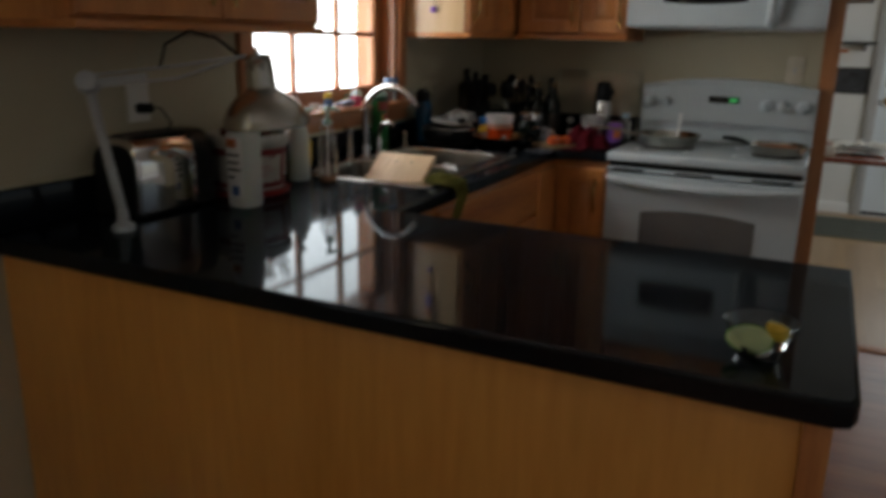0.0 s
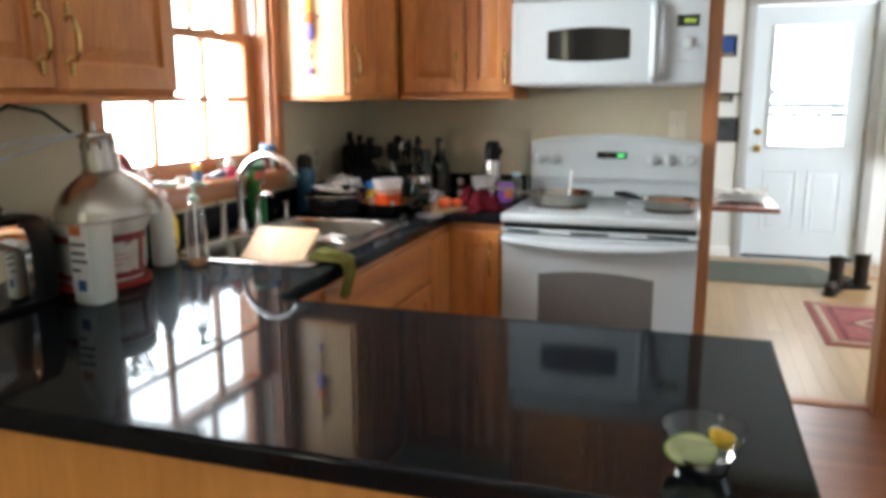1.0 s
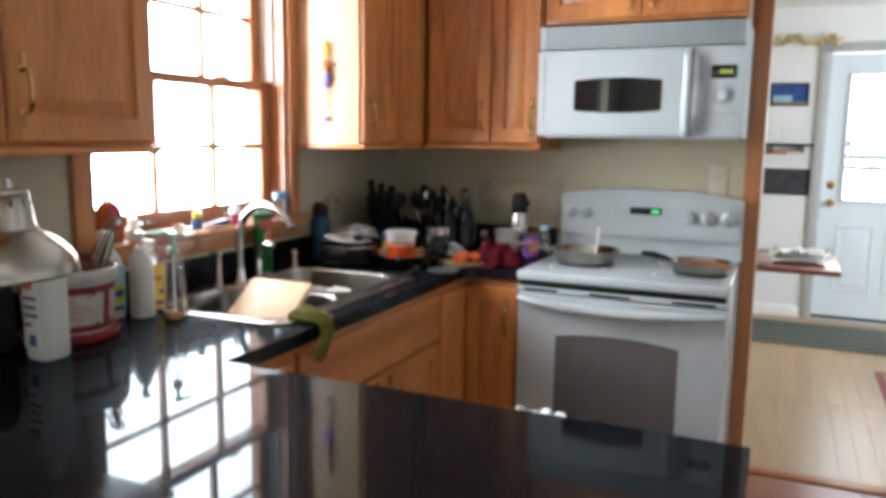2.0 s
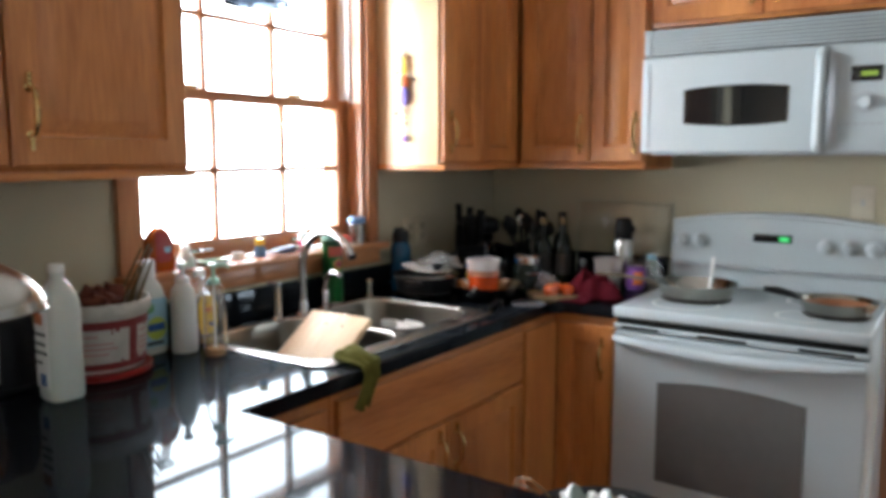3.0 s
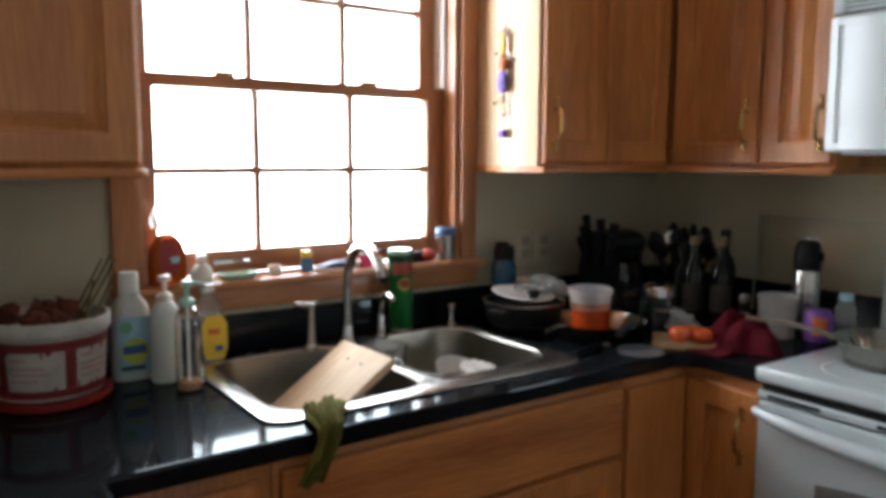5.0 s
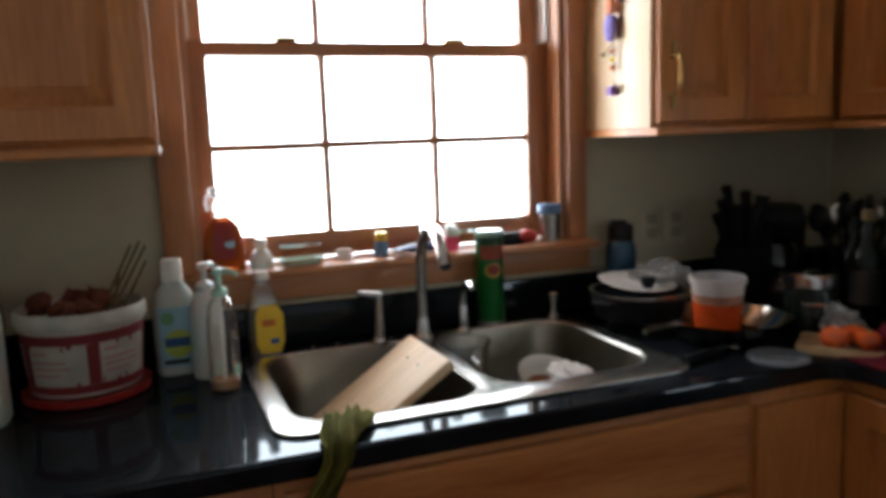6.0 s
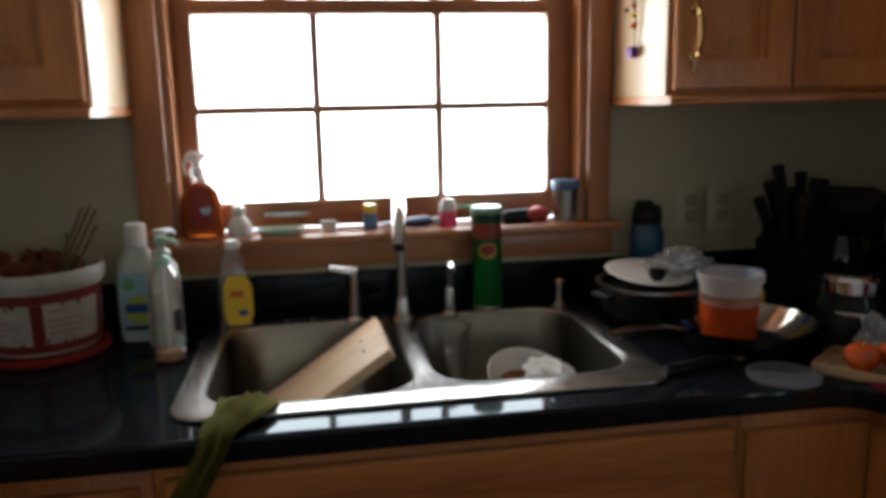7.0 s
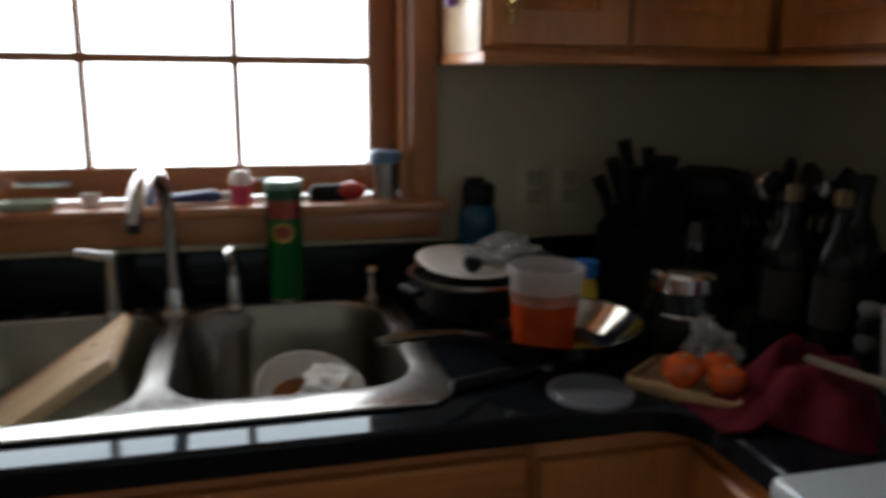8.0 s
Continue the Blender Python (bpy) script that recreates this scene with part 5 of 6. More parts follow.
part("cap", lathe([(0.013, 0.048), (0.014, 0.06), (0.010, 0.066), (0, 0.066)], 16), M_WHITEPL, sm)
so = thing("soap_dish", (-1.628, 2.188, SZ), "pale green soap dish on the window sill", "soap dish", rz=90)
part("dish", square_bottle(0.10, 0.06, [(0.7, 0, 0.6), (0.8, 0.002, 0.6), (1.0, 0.014, 0.6), (0.97, 0.015, 0.6), (0.8, 0.008, 0.6)]), mat("pale_green_ceramic", (0.50, 0.66, 0.55), 0.25), so)
cu = thing("small_cup", (-1.640, 2.292, SZ), "tiny pale cup on the window sill", "cup")
part("cup", lathe([(0, 0), (0.014, 0), (0.018, 0.022), (0.0185, 0.024), (0.0165, 0.022), (0.013, 0.003), (0, 0.003)], 20), M_CERAMIC, cu)
yv = thing("vitamin_bottle", (-1.645, 2.385, SZ), "small bottle with a yellow top and blue label", "bottle")
part("body", lathe([(0, 0), (0.016, 0), (0.017, 0.003), (0.017, 0.026), (0.012, 0.034), (0.012, 0.04)], 20), mat("dull_blue_label", (0.12, 0.22, 0.38), 0.4), yv)
part("cap", lathe([(0.015, 0.037), (0.015, 0.056), (0, 0.057)], 18), M_YELLOW, yv, "yellow screw cap")
tu = thing("toothpaste_tube", (-1.625, 2.468, SZ), "dark blue tube lying on the window sill", "tube", rz=8)
part("tube", loft([[(0.016 * w * math.cos(radians(a)), y, 0.015 + 0.013 * h * math.sin(radians(a))) for a in range(0, 360, 30)] for y, w, h in ((-0.062, 1.3, 0.12), (-0.02, 1.15, 0.7), (0.04, 1.0, 1.0), (0.052, 0.6, 0.6), (0.056, 0.5, 0.5))]), mat("dark_blue_tube", (0.05, 0.07, 0.16), 0.35), tu)
part("cap", lathe([(0, 0), (0.009, 0), (0.009, 0.018), (0, 0.018)], 14, m=pose(0, 0.056, 0.015, -90, 0, 0)), M_WHITEPL, tu)
pk = thing("pink_cup", (-1.632, 2.560, SZ), "translucent pink cup with a white lid", "cup")
part("cup", lathe([(0, 0), (0.018, 0), (0.021, 0.035), (0, 0.035)], 22), M_PINK, pk)
part("lid", lathe([(0.0215, 0.0352), (0.019, 0.05), (0.012, 0.062), (0, 0.063)], 20), M_MILKY, pk)
rd = thing("scrub_brush", (-1.640, 2.725, SZ), "dark scrub brush with a red handle on the sill", "brush", rz=4)
part("head", square_bottle(0.03, 0.075, [(0.9, 0.0, 0.4), (1.0, 0.004, 0.4), (1.0, 0.022, 0.4), (0.8, 0.03, 0.4)]), M_BLACK, rd)
part("handle", lump(0.018, 0.032, 0.018, 0.2, 2.0, 2, pose(0.006, 0.045, 0.018)), M_RED, rd, "rounded red handle")
bm_ = thing("steel_tumbler", (-1.640, 2.838, SZ), "blue-rimmed steel tumbler on the window sill", "tumbler")
part("body", lathe([(0, 0), (0.026, 0), (0.030, 0.075), (0, 0.075)], 26), M_STEEL, bm_)
part("rim", lathe([(0.0302, 0.072), (0.032, 0.076), (0.031, 0.094), (0.027, 0.096), (0, 0.094)], 26), mat("slate_blue_plastic", (0.12, 0.20, 0.34), 0.4), bm_, "slate blue lid")

# ---- counter beyond the sink ----
sk = thing("electric_skillet", (-1.425, 2.962, Z), "black electric skillet with a steel rim", "skillet")
part("body", lathe([(0, 0.012), (0.085, 0.012), (0.105, 0.022), (0.112, 0.065), (0.116, 0.072), (0.112, 0.078), (0.104, 0.07), (0, 0.068)], 40), M_BLACK, sk)
part("rim", lathe([(0.113, 0.0745), (0.120, 0.078), (0.120, 0.083), (0.110, 0.083), (0.108, 0.079)], 40), M_STEEL, sk, "steel rim")
for a in (35, 155, 275):
    part("foot", lathe([(0, 0), (0.012, 0), (0.014, 0.014), (0, 0.014)], 12, m=pose(0.075 * math.cos(radians(a)), 0.075 * math.sin(radians(a)), 0)), M_BLACK, sk)
for s2 in (-1, 1):
    part("handle", box(-0.03, 0.03, s2 * 0.125 - 0.014, s2 * 0.125 + 0.014, 0.055, 0.070, 0.006), M_BLACK, sk, m=pose(0, 0, 0, 0, 0, 15))
pw = thing("dinner_plate", (-1.415, 2.958, Z + 0.084), "white dinner plate on the black skillet", "plate")
part("plate", lathe([(0, 0.004), (0.05, 0.002), (0.058, 0.004), (0.088, 0.014), (0.091, 0.017), (0.087, 0.018), (0.058, 0.010), (0, 0.009)], 44), M_CERAMIC, pw, m=pose(0.004, -0.014, 0.006, -3, 6, 0))
kb = thing("lid_knob", (-1.362, 2.942, Z + 0.098), "round black lid knob lying on the plate", "knob")
part("ball", lathe([(0, 0), (0.010, 0), (0.016, 0.008), (0.018, 0.016), (0.014, 0.025), (0, 0.028)], 18), M_BLACK, kb)
fi = thing("cling_film", (-1.410, 3.015, Z + 0.098), "crumpled clear plastic wrap on the plate", "plastic wrap")
part("wrap", lump(0.06, 0.05, 0.024, 1.0, 5.5, 4, pose(0, 0, 0.016, 0, 0, 30)), M_FILM, fi)
bl = thing("water_bottle", (-1.580, 3.016, Z), "translucent blue water bottle with a black lid", "bottle")
part("body", lathe([(0, 0), (0.037, 0), (0.039, 0.004), (0.039, 0.060), (0.037, 0.066), (0.039, 0.072), (0.039, 0.150), (0.035, 0.170), (0.029, 0.178), (0.029, 0.184)], 28), M_BLUEPL, bl)
part("lid", lathe([(0.031, 0.180), (0.033, 0.183), (0.032, 0.214), (0.027, 0.221), (0, 0.222)], 24), M_BLACK, bl)
part("spout_cap", box(-0.014, 0.014, -0.026, 0.010, 0.2205, 0.232, 0.004), M_BLACK, bl)

fp = thing("frying_pan", (-1.222, 3.040, Z), "stainless frying pan with a tilted steel handle", "frying pan")
FPP = [(0, 0.003), (0.085, 0.003), (0.088, 0.0), (0.100, 0.004), (0.126, 0.030), (0.138, 0.050), (0.141, 0.052), (0.136, 0.051), (0.122, 0.031), (0.098, 0.009), (0, 0.007)]
part("pan", lathe(FPP, 48), M_PAN, fp)
part("handle", tube([(0.048, -0.115, 0.040), (0.060, -0.140, 0.052), (0.082, -0.185, 0.068), (0.118, -0.262, 0.080), (0.139, -0.308, 0.083)], [0.005, 0.006, 0.006, 0.0085, 0.006], 10), M_PAN, fp)
dl = thing("food_tub", (-1.219, 3.020, Z + 0.0075), "clear deli tub half full of orange soup", "tub")
part("tub", lathe([(0, 0.0), (0.046, 0.0), (0.048, 0.003), (0.056, 0.118), (0.060, 0.119), (0.0605, 0.132), (0.0575, 0.134), (0.0565, 0.128), (0.0545, 0.116), (0.0468, 0.005), (0, 0.004)], 36), M_DELI, dl)
part("soup", lathe([(0, 0.0006), (0.0478, 0.0006), (0.0490, 0.006), (0.0537, 0.078), (0.0527, 0.079), (0, 0.079)], 36), M_SOUP, dl, "orange-red soup")
part("film", lathe([(0.0539, 0.0795), (0.0545, 0.096), (0.0538, 0.096), (0.0531, 0.0795)], 36), M_SOUPFILM, dl, "thin orange film on the wall")
ut = thing("spatula", (-1.130, 2.955, Z), "black spatula lying beside the pan", "spatula", rz=25)
part("handle", tube([(-0.02, -0.12, 0.008), (0.0, -0.02, 0.010), (0.0, 0.03, 0.008)], [0.007, 0.008, 0.005], 10), M_BLACK, ut)
part("blade", box(-0.022, 0.022, 0.028, 0.085, 0.003, 0.007, 0.0015), M_STEEL, ut)
ld = thing("tub_lid", (-1.043, 3.022, Z), "flat translucent tub lid lying on the counter", "lid")
part("disc", lathe([(0, 0.002), (0.050, 0.002), (0.053, 0.0), (0.059, 0.0), (0.060, 0.006), (0.056, 0.008), (0.052, 0.0055), (0, 0.005)], 36), M_LIDPL, ld)
tr = thing("wooden_tray", (-1.028, 3.172, Z), "small tan tray of tomatoes", "tray", rz=38)
part("base", box(-0.075, 0.075, -0.055, 0.055, 0.0, 0.008, 0.002), M_TAN, tr)
for p in ((-0.075, 0.075, -0.059, -0.053), (-0.075, 0.075, 0.053, 0.059), (-0.079, -0.073, -0.053, 0.053), (0.073, 0.079, -0.053, 0.053)):
    part("rim", box(p[0], p[1], p[2], p[3], 0.0, 0.018, 0.002), M_TAN, tr)
for k, (x, y, r) in enumerate(((-0.010, -0.020, 0.029), (0.048, -0.010, 0.026), (0.022, 0.032, 0.025))):
    tm = thing("tomato", (-1.028 + x * 0.79 - y * 0.62, 3.172 + x * 0.62 + y * 0.79, Z + 0.009), "ripe orange-red tomato in the tray", "tomato", "tomatoes in the tray")
    part("fruit", lathe([(0, 0.003), (r * 0.5, 0.0), (r * 0.92, r * 0.45), (r, r * 0.85), (r * 0.85, r * 1.3), (r * 0.4, r * 1.55), (r * 0.1, r * 1.48), (0, r * 1.44)], 24), M_TOMATO, tm)
    part("stem", tube([(0, 0, r * 1.42), (0.002, 0, r * 1.6)], 0.002, 6), M_GREEN_INK, tm)
bg_ = thing("plastic_bag", (-1.078, 3.226, Z + 0.020), "crumpled clear plastic bag behind the tomatoes", "plastic bag")
part("bag", lump(0.040, 0.030, 0.030, 0.7, 6.1, 4, pose(0, 0, 0.024)), M_FILM, bg_)
jr = thing("storage_jar", (-1.160, 3.226, Z), "glass storage jar with a steel lid", "jar")
part("jar", lathe([(0, 0), (0.050, 0), (0.055, 0.006), (0.055, 0.085), (0.046, 0.105), (0.046, 0.112)], 32), M_DARKGLASS, jr, "dark contents behind glass")
part("lid", lathe([(0.048, 0.108), (0.050, 0.110), (0.050, 0.132), (0.044, 0.138), (0, 0.140)], 32), M_CHROME, jr)
part("clasp", tube(arc((0, 0, 0.075), 0.0565, -60, 60, 10, (1, 0, 0), (0, 1, 0)), 0.003, 6), M_CHROME, jr)
bt = thing("water_glass", (-1.258, 3.240, Z), "clear drinking glass beside the jar", "glass")
part("glass", lathe([(0, 0), (0.028, 0), (0.033, 0.11), (0.034, 0.111), (0.032, 0.109), (0.027, 0.006), (0, 0.005)], 26), pane_glass("thin_tumbler_glass"), bt)
bcap = thing("bottle", (-1.345, 3.145, Z), "small bottle with a blue cap and yellow label", "bottle")
part("body", lathe([(0, 0), (0.022, 0), (0.023, 0.003), (0.023, 0.065), (0.015, 0.082), (0.015, 0.088)], 20), M_YELLOW, bcap)
part("cap", lathe([(0.021, 0.084), (0.022, 0.086), (0.021, 0.112), (0, 0.114)], 20), mat("bright_blue_plastic", (0.02, 0.20, 0.62), 0.35), bcap, "bright blue cap")

# dark corner: knife block, utensil crock, coffee maker, bottles
kn_ = thing("knife_block", (-1.475, 3.330, Z), "black knife block full of black-handled knives", "knife block", rz=35)
part("block", loft([[(-0.055, -0.07, 0), (0.055, -0.07, 0), (0.055, 0.09, 0), (-0.055, 0.09, 0)], [(-0.055, -0.10, 0.15), (0.055, -0.10, 0.15), (0.055, 0.04, 0.215), (-0.055, 0.04, 0.215)]]), M_BLACK, kn_)
for r0 in range(3):
    for c0 in range(3):
        x, y, z = -0.035 + 0.035 * c0, -0.075 + 0.045 * r0, 0.155 + 0.02 * r0
        part("knife_handle", tube([(x, y, z), (x * 1.1, y - 0.02, z + 0.05), (x * 1.3, y - 0.040 + 0.012 * c0, z + 0.088 + 0.012 * ((c0 * 2 + r0) % 3))], [0.009, 0.011, 0.014], 8), M_BLACK, kn_, "black knife handle")
cm = thing("coffee_maker", (-1.525, 3.480, Z), "black coffee maker in the dark corner", "coffee maker", rz=45)
part("base", box(-0.085, 0.085, -0.11, 0.10, 0.0, 0.03, 0.008), M_BLACK, cm)
part("tower", box(-0.075, 0.075, 0.02, 0.10, 0.03, 0.245, 0.030), M_BLACK, cm)
part("head", box(-0.075, 0.075, -0.09, 0.02, 0.18, 0.245, 0.026), M_BLACK, cm)
part("carafe", lathe([(0, 0.032), (0.055, 0.032), (0.065, 0.07), (0.060, 0.12), (0.045, 0.15), (0.048, 0.16), (0, 0.16)], 28, m=pose(0, -0.04, 0)), M_BLACKGLASS, cm)
part("handle", tube([(0.055, -0.06, 0.14), (0.095, -0.085, 0.13), (0.10, -0.088, 0.08), (0.062, -0.062, 0.055)], 0.007, 8), M_BLACK, cm)
uc = thing("utensil_crock", (-1.330, 3.560, Z), "dark crock of cooking utensils", "crock")
part("crock", lathe([(0, 0), (0.055, 0), (0.058, 0.004), (0.058, 0.14), (0.054, 0.145), (0.052, 0.14), (0.052, 0.01), (0, 0.008)], 30), M_BLACK, uc)
rs = random.Random(9)
for k in range(13):
    a = k * 0.95
    p = Vector((0.025 * math.cos(a), 0.025 * math.sin(a), 0.02))
    q = Vector(((0.05 + 0.004 * k) * math.cos(a), (0.05 + 0.004 * k) * math.sin(a), 0.175 + rs.uniform(0, 0.075)))
    u2 = part("utensil", tube([p, q], [0.004, 0.005], 8), M_BLACK if k % 5 else M_STEEL, uc, "long-handled cooking utensil")
    part("utensil_head", lump(0.020 + 0.004 * (k % 4), 0.012, 0.026 + 0.005 * (k % 3), 0.25, k * 1.0, 2, pose(q.x, q.y, q.z + 0.018, 0, 0, k * 50)), M_BLACK if k % 5 else M_STEEL, u2)


M_BRONZE = mat("dull_bronze_cap", (0.16, 0.11, 0.05), 0.5, 0.6, vary=0.1)


def dark_bottle(place, r, h, cap, label, tag=True):
    t = thing("bottle", place, label, "bottle", "dark bottles by the wall")
    b = part("body", lathe([(0, 0), (r * 0.94, 0), (r, 0.004), (r, h * 0.56), (r * 0.8, h * 0.66), (r * 0.42, h * 0.74), (r * 0.38, h * 0.93)], 26), M_DARKGLASS, t)
    part("cap", lathe([(r * 0.45, h * 0.90), (r * 0.46, h * 0.985), (r * 0.40, h), (0, h)], 18), cap, t)
    if tag:
        part("label", patch(r, -130, 20, h * 0.14, h * 0.46, n=12), mat("dark_brown_label", (0.022, 0.016, 0.011), 0.6, vary=0.2), b)
    return t


dark_bottle((-1.205, 3.445, Z), 0.034, 0.258, M_BRONZE, "dark green oil bottle with a gold cap")
dark_bottle((-1.138, 3.485, Z), 0.032, 0.258, M_BRONZE, "dark glass bottle with a gold top")
dark_bottle((-1.262, 3.470, Z), 0.032, 0.235, M_BLACK, "dark sauce bottle with a black cap", False)
dark_bottle((-1.180, 3.560, Z), 0.034, 0.275, M_BLACK, "tall dark wine bottle by the wall", False)
M_MILL = mat("dull_grey_metal", (0.20, 0.20, 0.19), 0.4, 0.5, vary=0.15, scale=30)
pm = thing("pepper_mill", (-1.050, 3.475, Z), "small grey and black turned mill", "mill")
for k in range(4):
    part("ring", lathe([(0, 0.026 * k), (0.013, 0.026 * k + 0.001), (0.017, 0.026 * k + 0.012), (0.013, 0.026 * k + 0.024), (0, 0.0255 + 0.026 * k)], 18), M_MILL if k % 2 else M_BLACK, pm)

tw = thing("maroon_towel", (-0.905, 3.278, Z), "crumpled maroon dish towel heaped on the counter", "towel")


def heap(u, v):
    a = 2 * math.pi * u
    r = 0.104 * (0.06 + 0.94 * v) * (1 + 0.20 * math.sin(2 * a + 1.3) + 0.10 * math.sin(5 * a + 2))
    x, y = 0.85 * r * math.cos(a), 0.80 * r * math.sin(a)
    fold = noise.noise(Vector((x * 22 + 3, y * 9 + 1, 0.7))) + 0.6 * noise.noise(Vector((x * 15, y * 40 + 5, 2.1)))
    h = 0.074 * (1 - v ** 2.6) + 0.050 * fold * (1 - 0.75 * v)
    return (x - 0.012 + 0.018 * fold, y - 0.010, max(0.0045, h + 0.012 * (1 - v)))


part("sheet", cloth(110, 30, heap, 0.004), M_TOWELR, tw)
part("corner", cloth(14, 14, lambda u, v: (-0.088 + 0.10 * u + 0.012 * math.sin(6 * v), -0.150 + 0.12 * v, 0.0045 + 0.034 * v * v + 0.010 * abs(math.sin(8 * u + 2 * v)) * v), 0.004), M_TOWELR, tw)
th = thing("thermos", (-0.935, 3.592, Z), "steel vacuum flask with a black cup lid", "thermos")
part("body", lathe([(0, 0), (0.037, 0), (0.039, 0.004), (0.039, 0.165), (0.034, 0.18)], 30), M_STEEL, th)
part("lid", lathe([(0.0345, 0.175), (0.036, 0.18), (0.037, 0.215), (0.032, 0.25), (0.022, 0.262), (0, 0.264)], 28), M_BLACK, th)
part("spout", box(0.022, 0.046, -0.008, 0.008, 0.205, 0.232, 0.004), M_BLACK, th)
wt = thing("plastic_tub", (-0.945, 3.470, Z), "white plastic food tub", "tub")
part("tub", lathe([(0, 0), (0.044, 0), (0.053, 0.105), (0.056, 0.107), (0.055, 0.116), (0.050, 0.116), (0.042, 0.004), (0, 0.004)], 30), M_DELI, wt)
pu = thing("spice_jar", (-0.856, 3.516, Z), "round purple jar with an orange side", "jar")
part("jar", lathe([(0, 0), (0.032, 0), (0.038, 0.02), (0.038, 0.07), (0.030, 0.085), (0, 0.086)], 26), M_PURPLE, pu)
part("label", patch(0.038, -80, -20, 0.02, 0.07, n=8), M_ORANGE_INK, pu)
bb = thing("clear_bottle", (-0.824, 3.600, Z), "clear bottle with a light blue cap", "bottle")
part("body", lathe([(0, 0), (0.026, 0), (0.028, 0.004), (0.027, 0.085), (0.014, 0.105), (0.014, 0.11)], 22), M_CLEAR, bb)
part("cap", lathe([(0.018, 0.106), (0.018, 0.125), (0, 0.126)], 18), M_LBLUE_INK, bb)
gs = thing("glass_board", (-1.01, 3.771, Z), "thin clear glass board leaning on the wall", "glass board")
part("pane", box(-0.20, 0.20, -0.003, 0.003, 0.0, 0.306, 0.0015), pane_glass("smoky_board_glass", 0.06, 0.4, 3.0, 0.12), gs, m=pose(0, 0, 0, -3, 0, 0))
for x0, x1, z0_, z1_ in ((-0.205, 0.205, 0.3065, 0.312), (-0.205, -0.2005, 0, 0.306), (0.2005, 0.205, 0, 0.306)):
    part("edge", box(x0, x1, -0.0035, 0.0035, z0_, z1_), mat("pale_glass_edge", (0.42, 0.43, 0.33), 0.35), gs, m=pose(0, 0, 0, -3, 0, 0))
for yy, zz in ((3.155, 1.115), (3.235, 1.115)):
    w2 = thing("outlet", (WX, yy, zz), "cream double wall outlet above the counter", "outlet", "wall outlets")
    part("plate", box(0.0, 0.005, -0.036, 0.036, -0.058, 0.058, 0.002), mat("cream_plastic", (0.56, 0.51, 0.37), 0.45), w2)
    for dz in (-0.02, 0.02):
        part("socket", box(0.005, 0.0065, -0.016, 0.016, dz - 0.014, dz + 0.014, 0.003), mat("tan_socket", (0.40, 0.36, 0.26), 0.5), w2, "dull tan socket")
ow = thing("light_switch", (-0.143, SY, 1.25), "white wall switch plate above the stove", "switch")
part("plate", box(-0.036, 0.036, -0.006, 0.0, -0.058, 0.058, 0.002), mat("ivory_plastic", (0.60, 0.54, 0.42), 0.45), ow)
part("toggle", box(-0.005, 0.005, -0.016, -0.006, -0.012, 0.010, 0.002), M_GREYPL, ow)

# ---- on the stove ----
ST = 0.9262
M_PANBASE = mat("dark_pan_base", (0.10, 0.09, 0.08), 0.35, 0.8, vary=0.2, scale=30)
p1 = thing("skillet", (-0.590, 3.385, ST), "stainless skillet on the cooktop", "skillet")
part("pan", lathe([(0, 0.003), (0.095, 0.003), (0.098, 0.0), (0.110, 0.004), (0.128, 0.040), (0.136, 0.056), (0.139, 0.058), (0.134, 0.057), (0.124, 0.041), (0.108, 0.009), (0, 0.007)], 48), M_PAN, p1)
part("residue", lathe([(0, 0.0075), (0.09, 0.008), (0.105, 0.011), (0.09, 0.0095), (0, 0.0085)], 30), M_OLD, p1, "brown cooking residue")
part("handle", tube([(-0.11, -0.055, 0.045), (-0.15, -0.075, 0.062), (-0.22, -0.11, 0.075), (-0.30, -0.15, 0.080)], [0.005, 0.006, 0.0065, 0.005], 10), mat("tan_handle", (0.21, 0.17, 0.12), 0.4, vary=0.1), p1, "tan handle")
part("base", lathe([(0.096, 0.0), (0.1125, 0.0), (0.1165, 0.010), (0.1125, 0.010)], 48), M_PANBASE, p1, "darkened pan base")
sp1 = thing("spoon", (-0.565, 3.445, ST + 0.012), "white spoon standing in the skillet", "spoon")
part("handle", tube([(0, 0, 0.0), (0.005, 0.01, 0.06), (0.008, 0.02, 0.125)], [0.004, 0.005, 0.006], 8), M_WHITEPL, sp1)
p2 = thing("skillet", (-0.150, 3.350, ST), "used copper-stained steel skillet with a dark handle", "skillet")
part("pan", lathe([(0, 0.003), (0.078, 0.003), (0.081, 0.0), (0.092, 0.004), (0.108, 0.034), (0.113, 0.046), (0.116, 0.048), (0.111, 0.047), (0.104, 0.034), (0.090, 0.009), (0, 0.007)], 44), M_PAN, p2)
part("residue", lathe([(0, 0.0075), (0.085, 0.010), (0.100, 0.034), (0.0985, 0.0345), (0.08, 0.0125), (0, 0.0095)], 36), mat("copper_brown_crust", (0.30, 0.12, 0.05), 0.4, vary=0.3, scale=18), p2, "copper-brown crust inside")
part("handle", tube([(-0.105, 0.0, 0.040), (-0.13, 0.005, 0.050), (-0.175, 0.012, 0.058), (-0.215, 0.016, 0.060)], [0.006, 0.009, 0.012, 0.009], 10), M_BLACK, p2, "dark handle")
part("base", lathe([(0.079, 0.0), (0.0945, 0.0), (0.0985, 0.010), (0.0945, 0.010)], 44), M_PANBASE, p2, "darkened pan base")

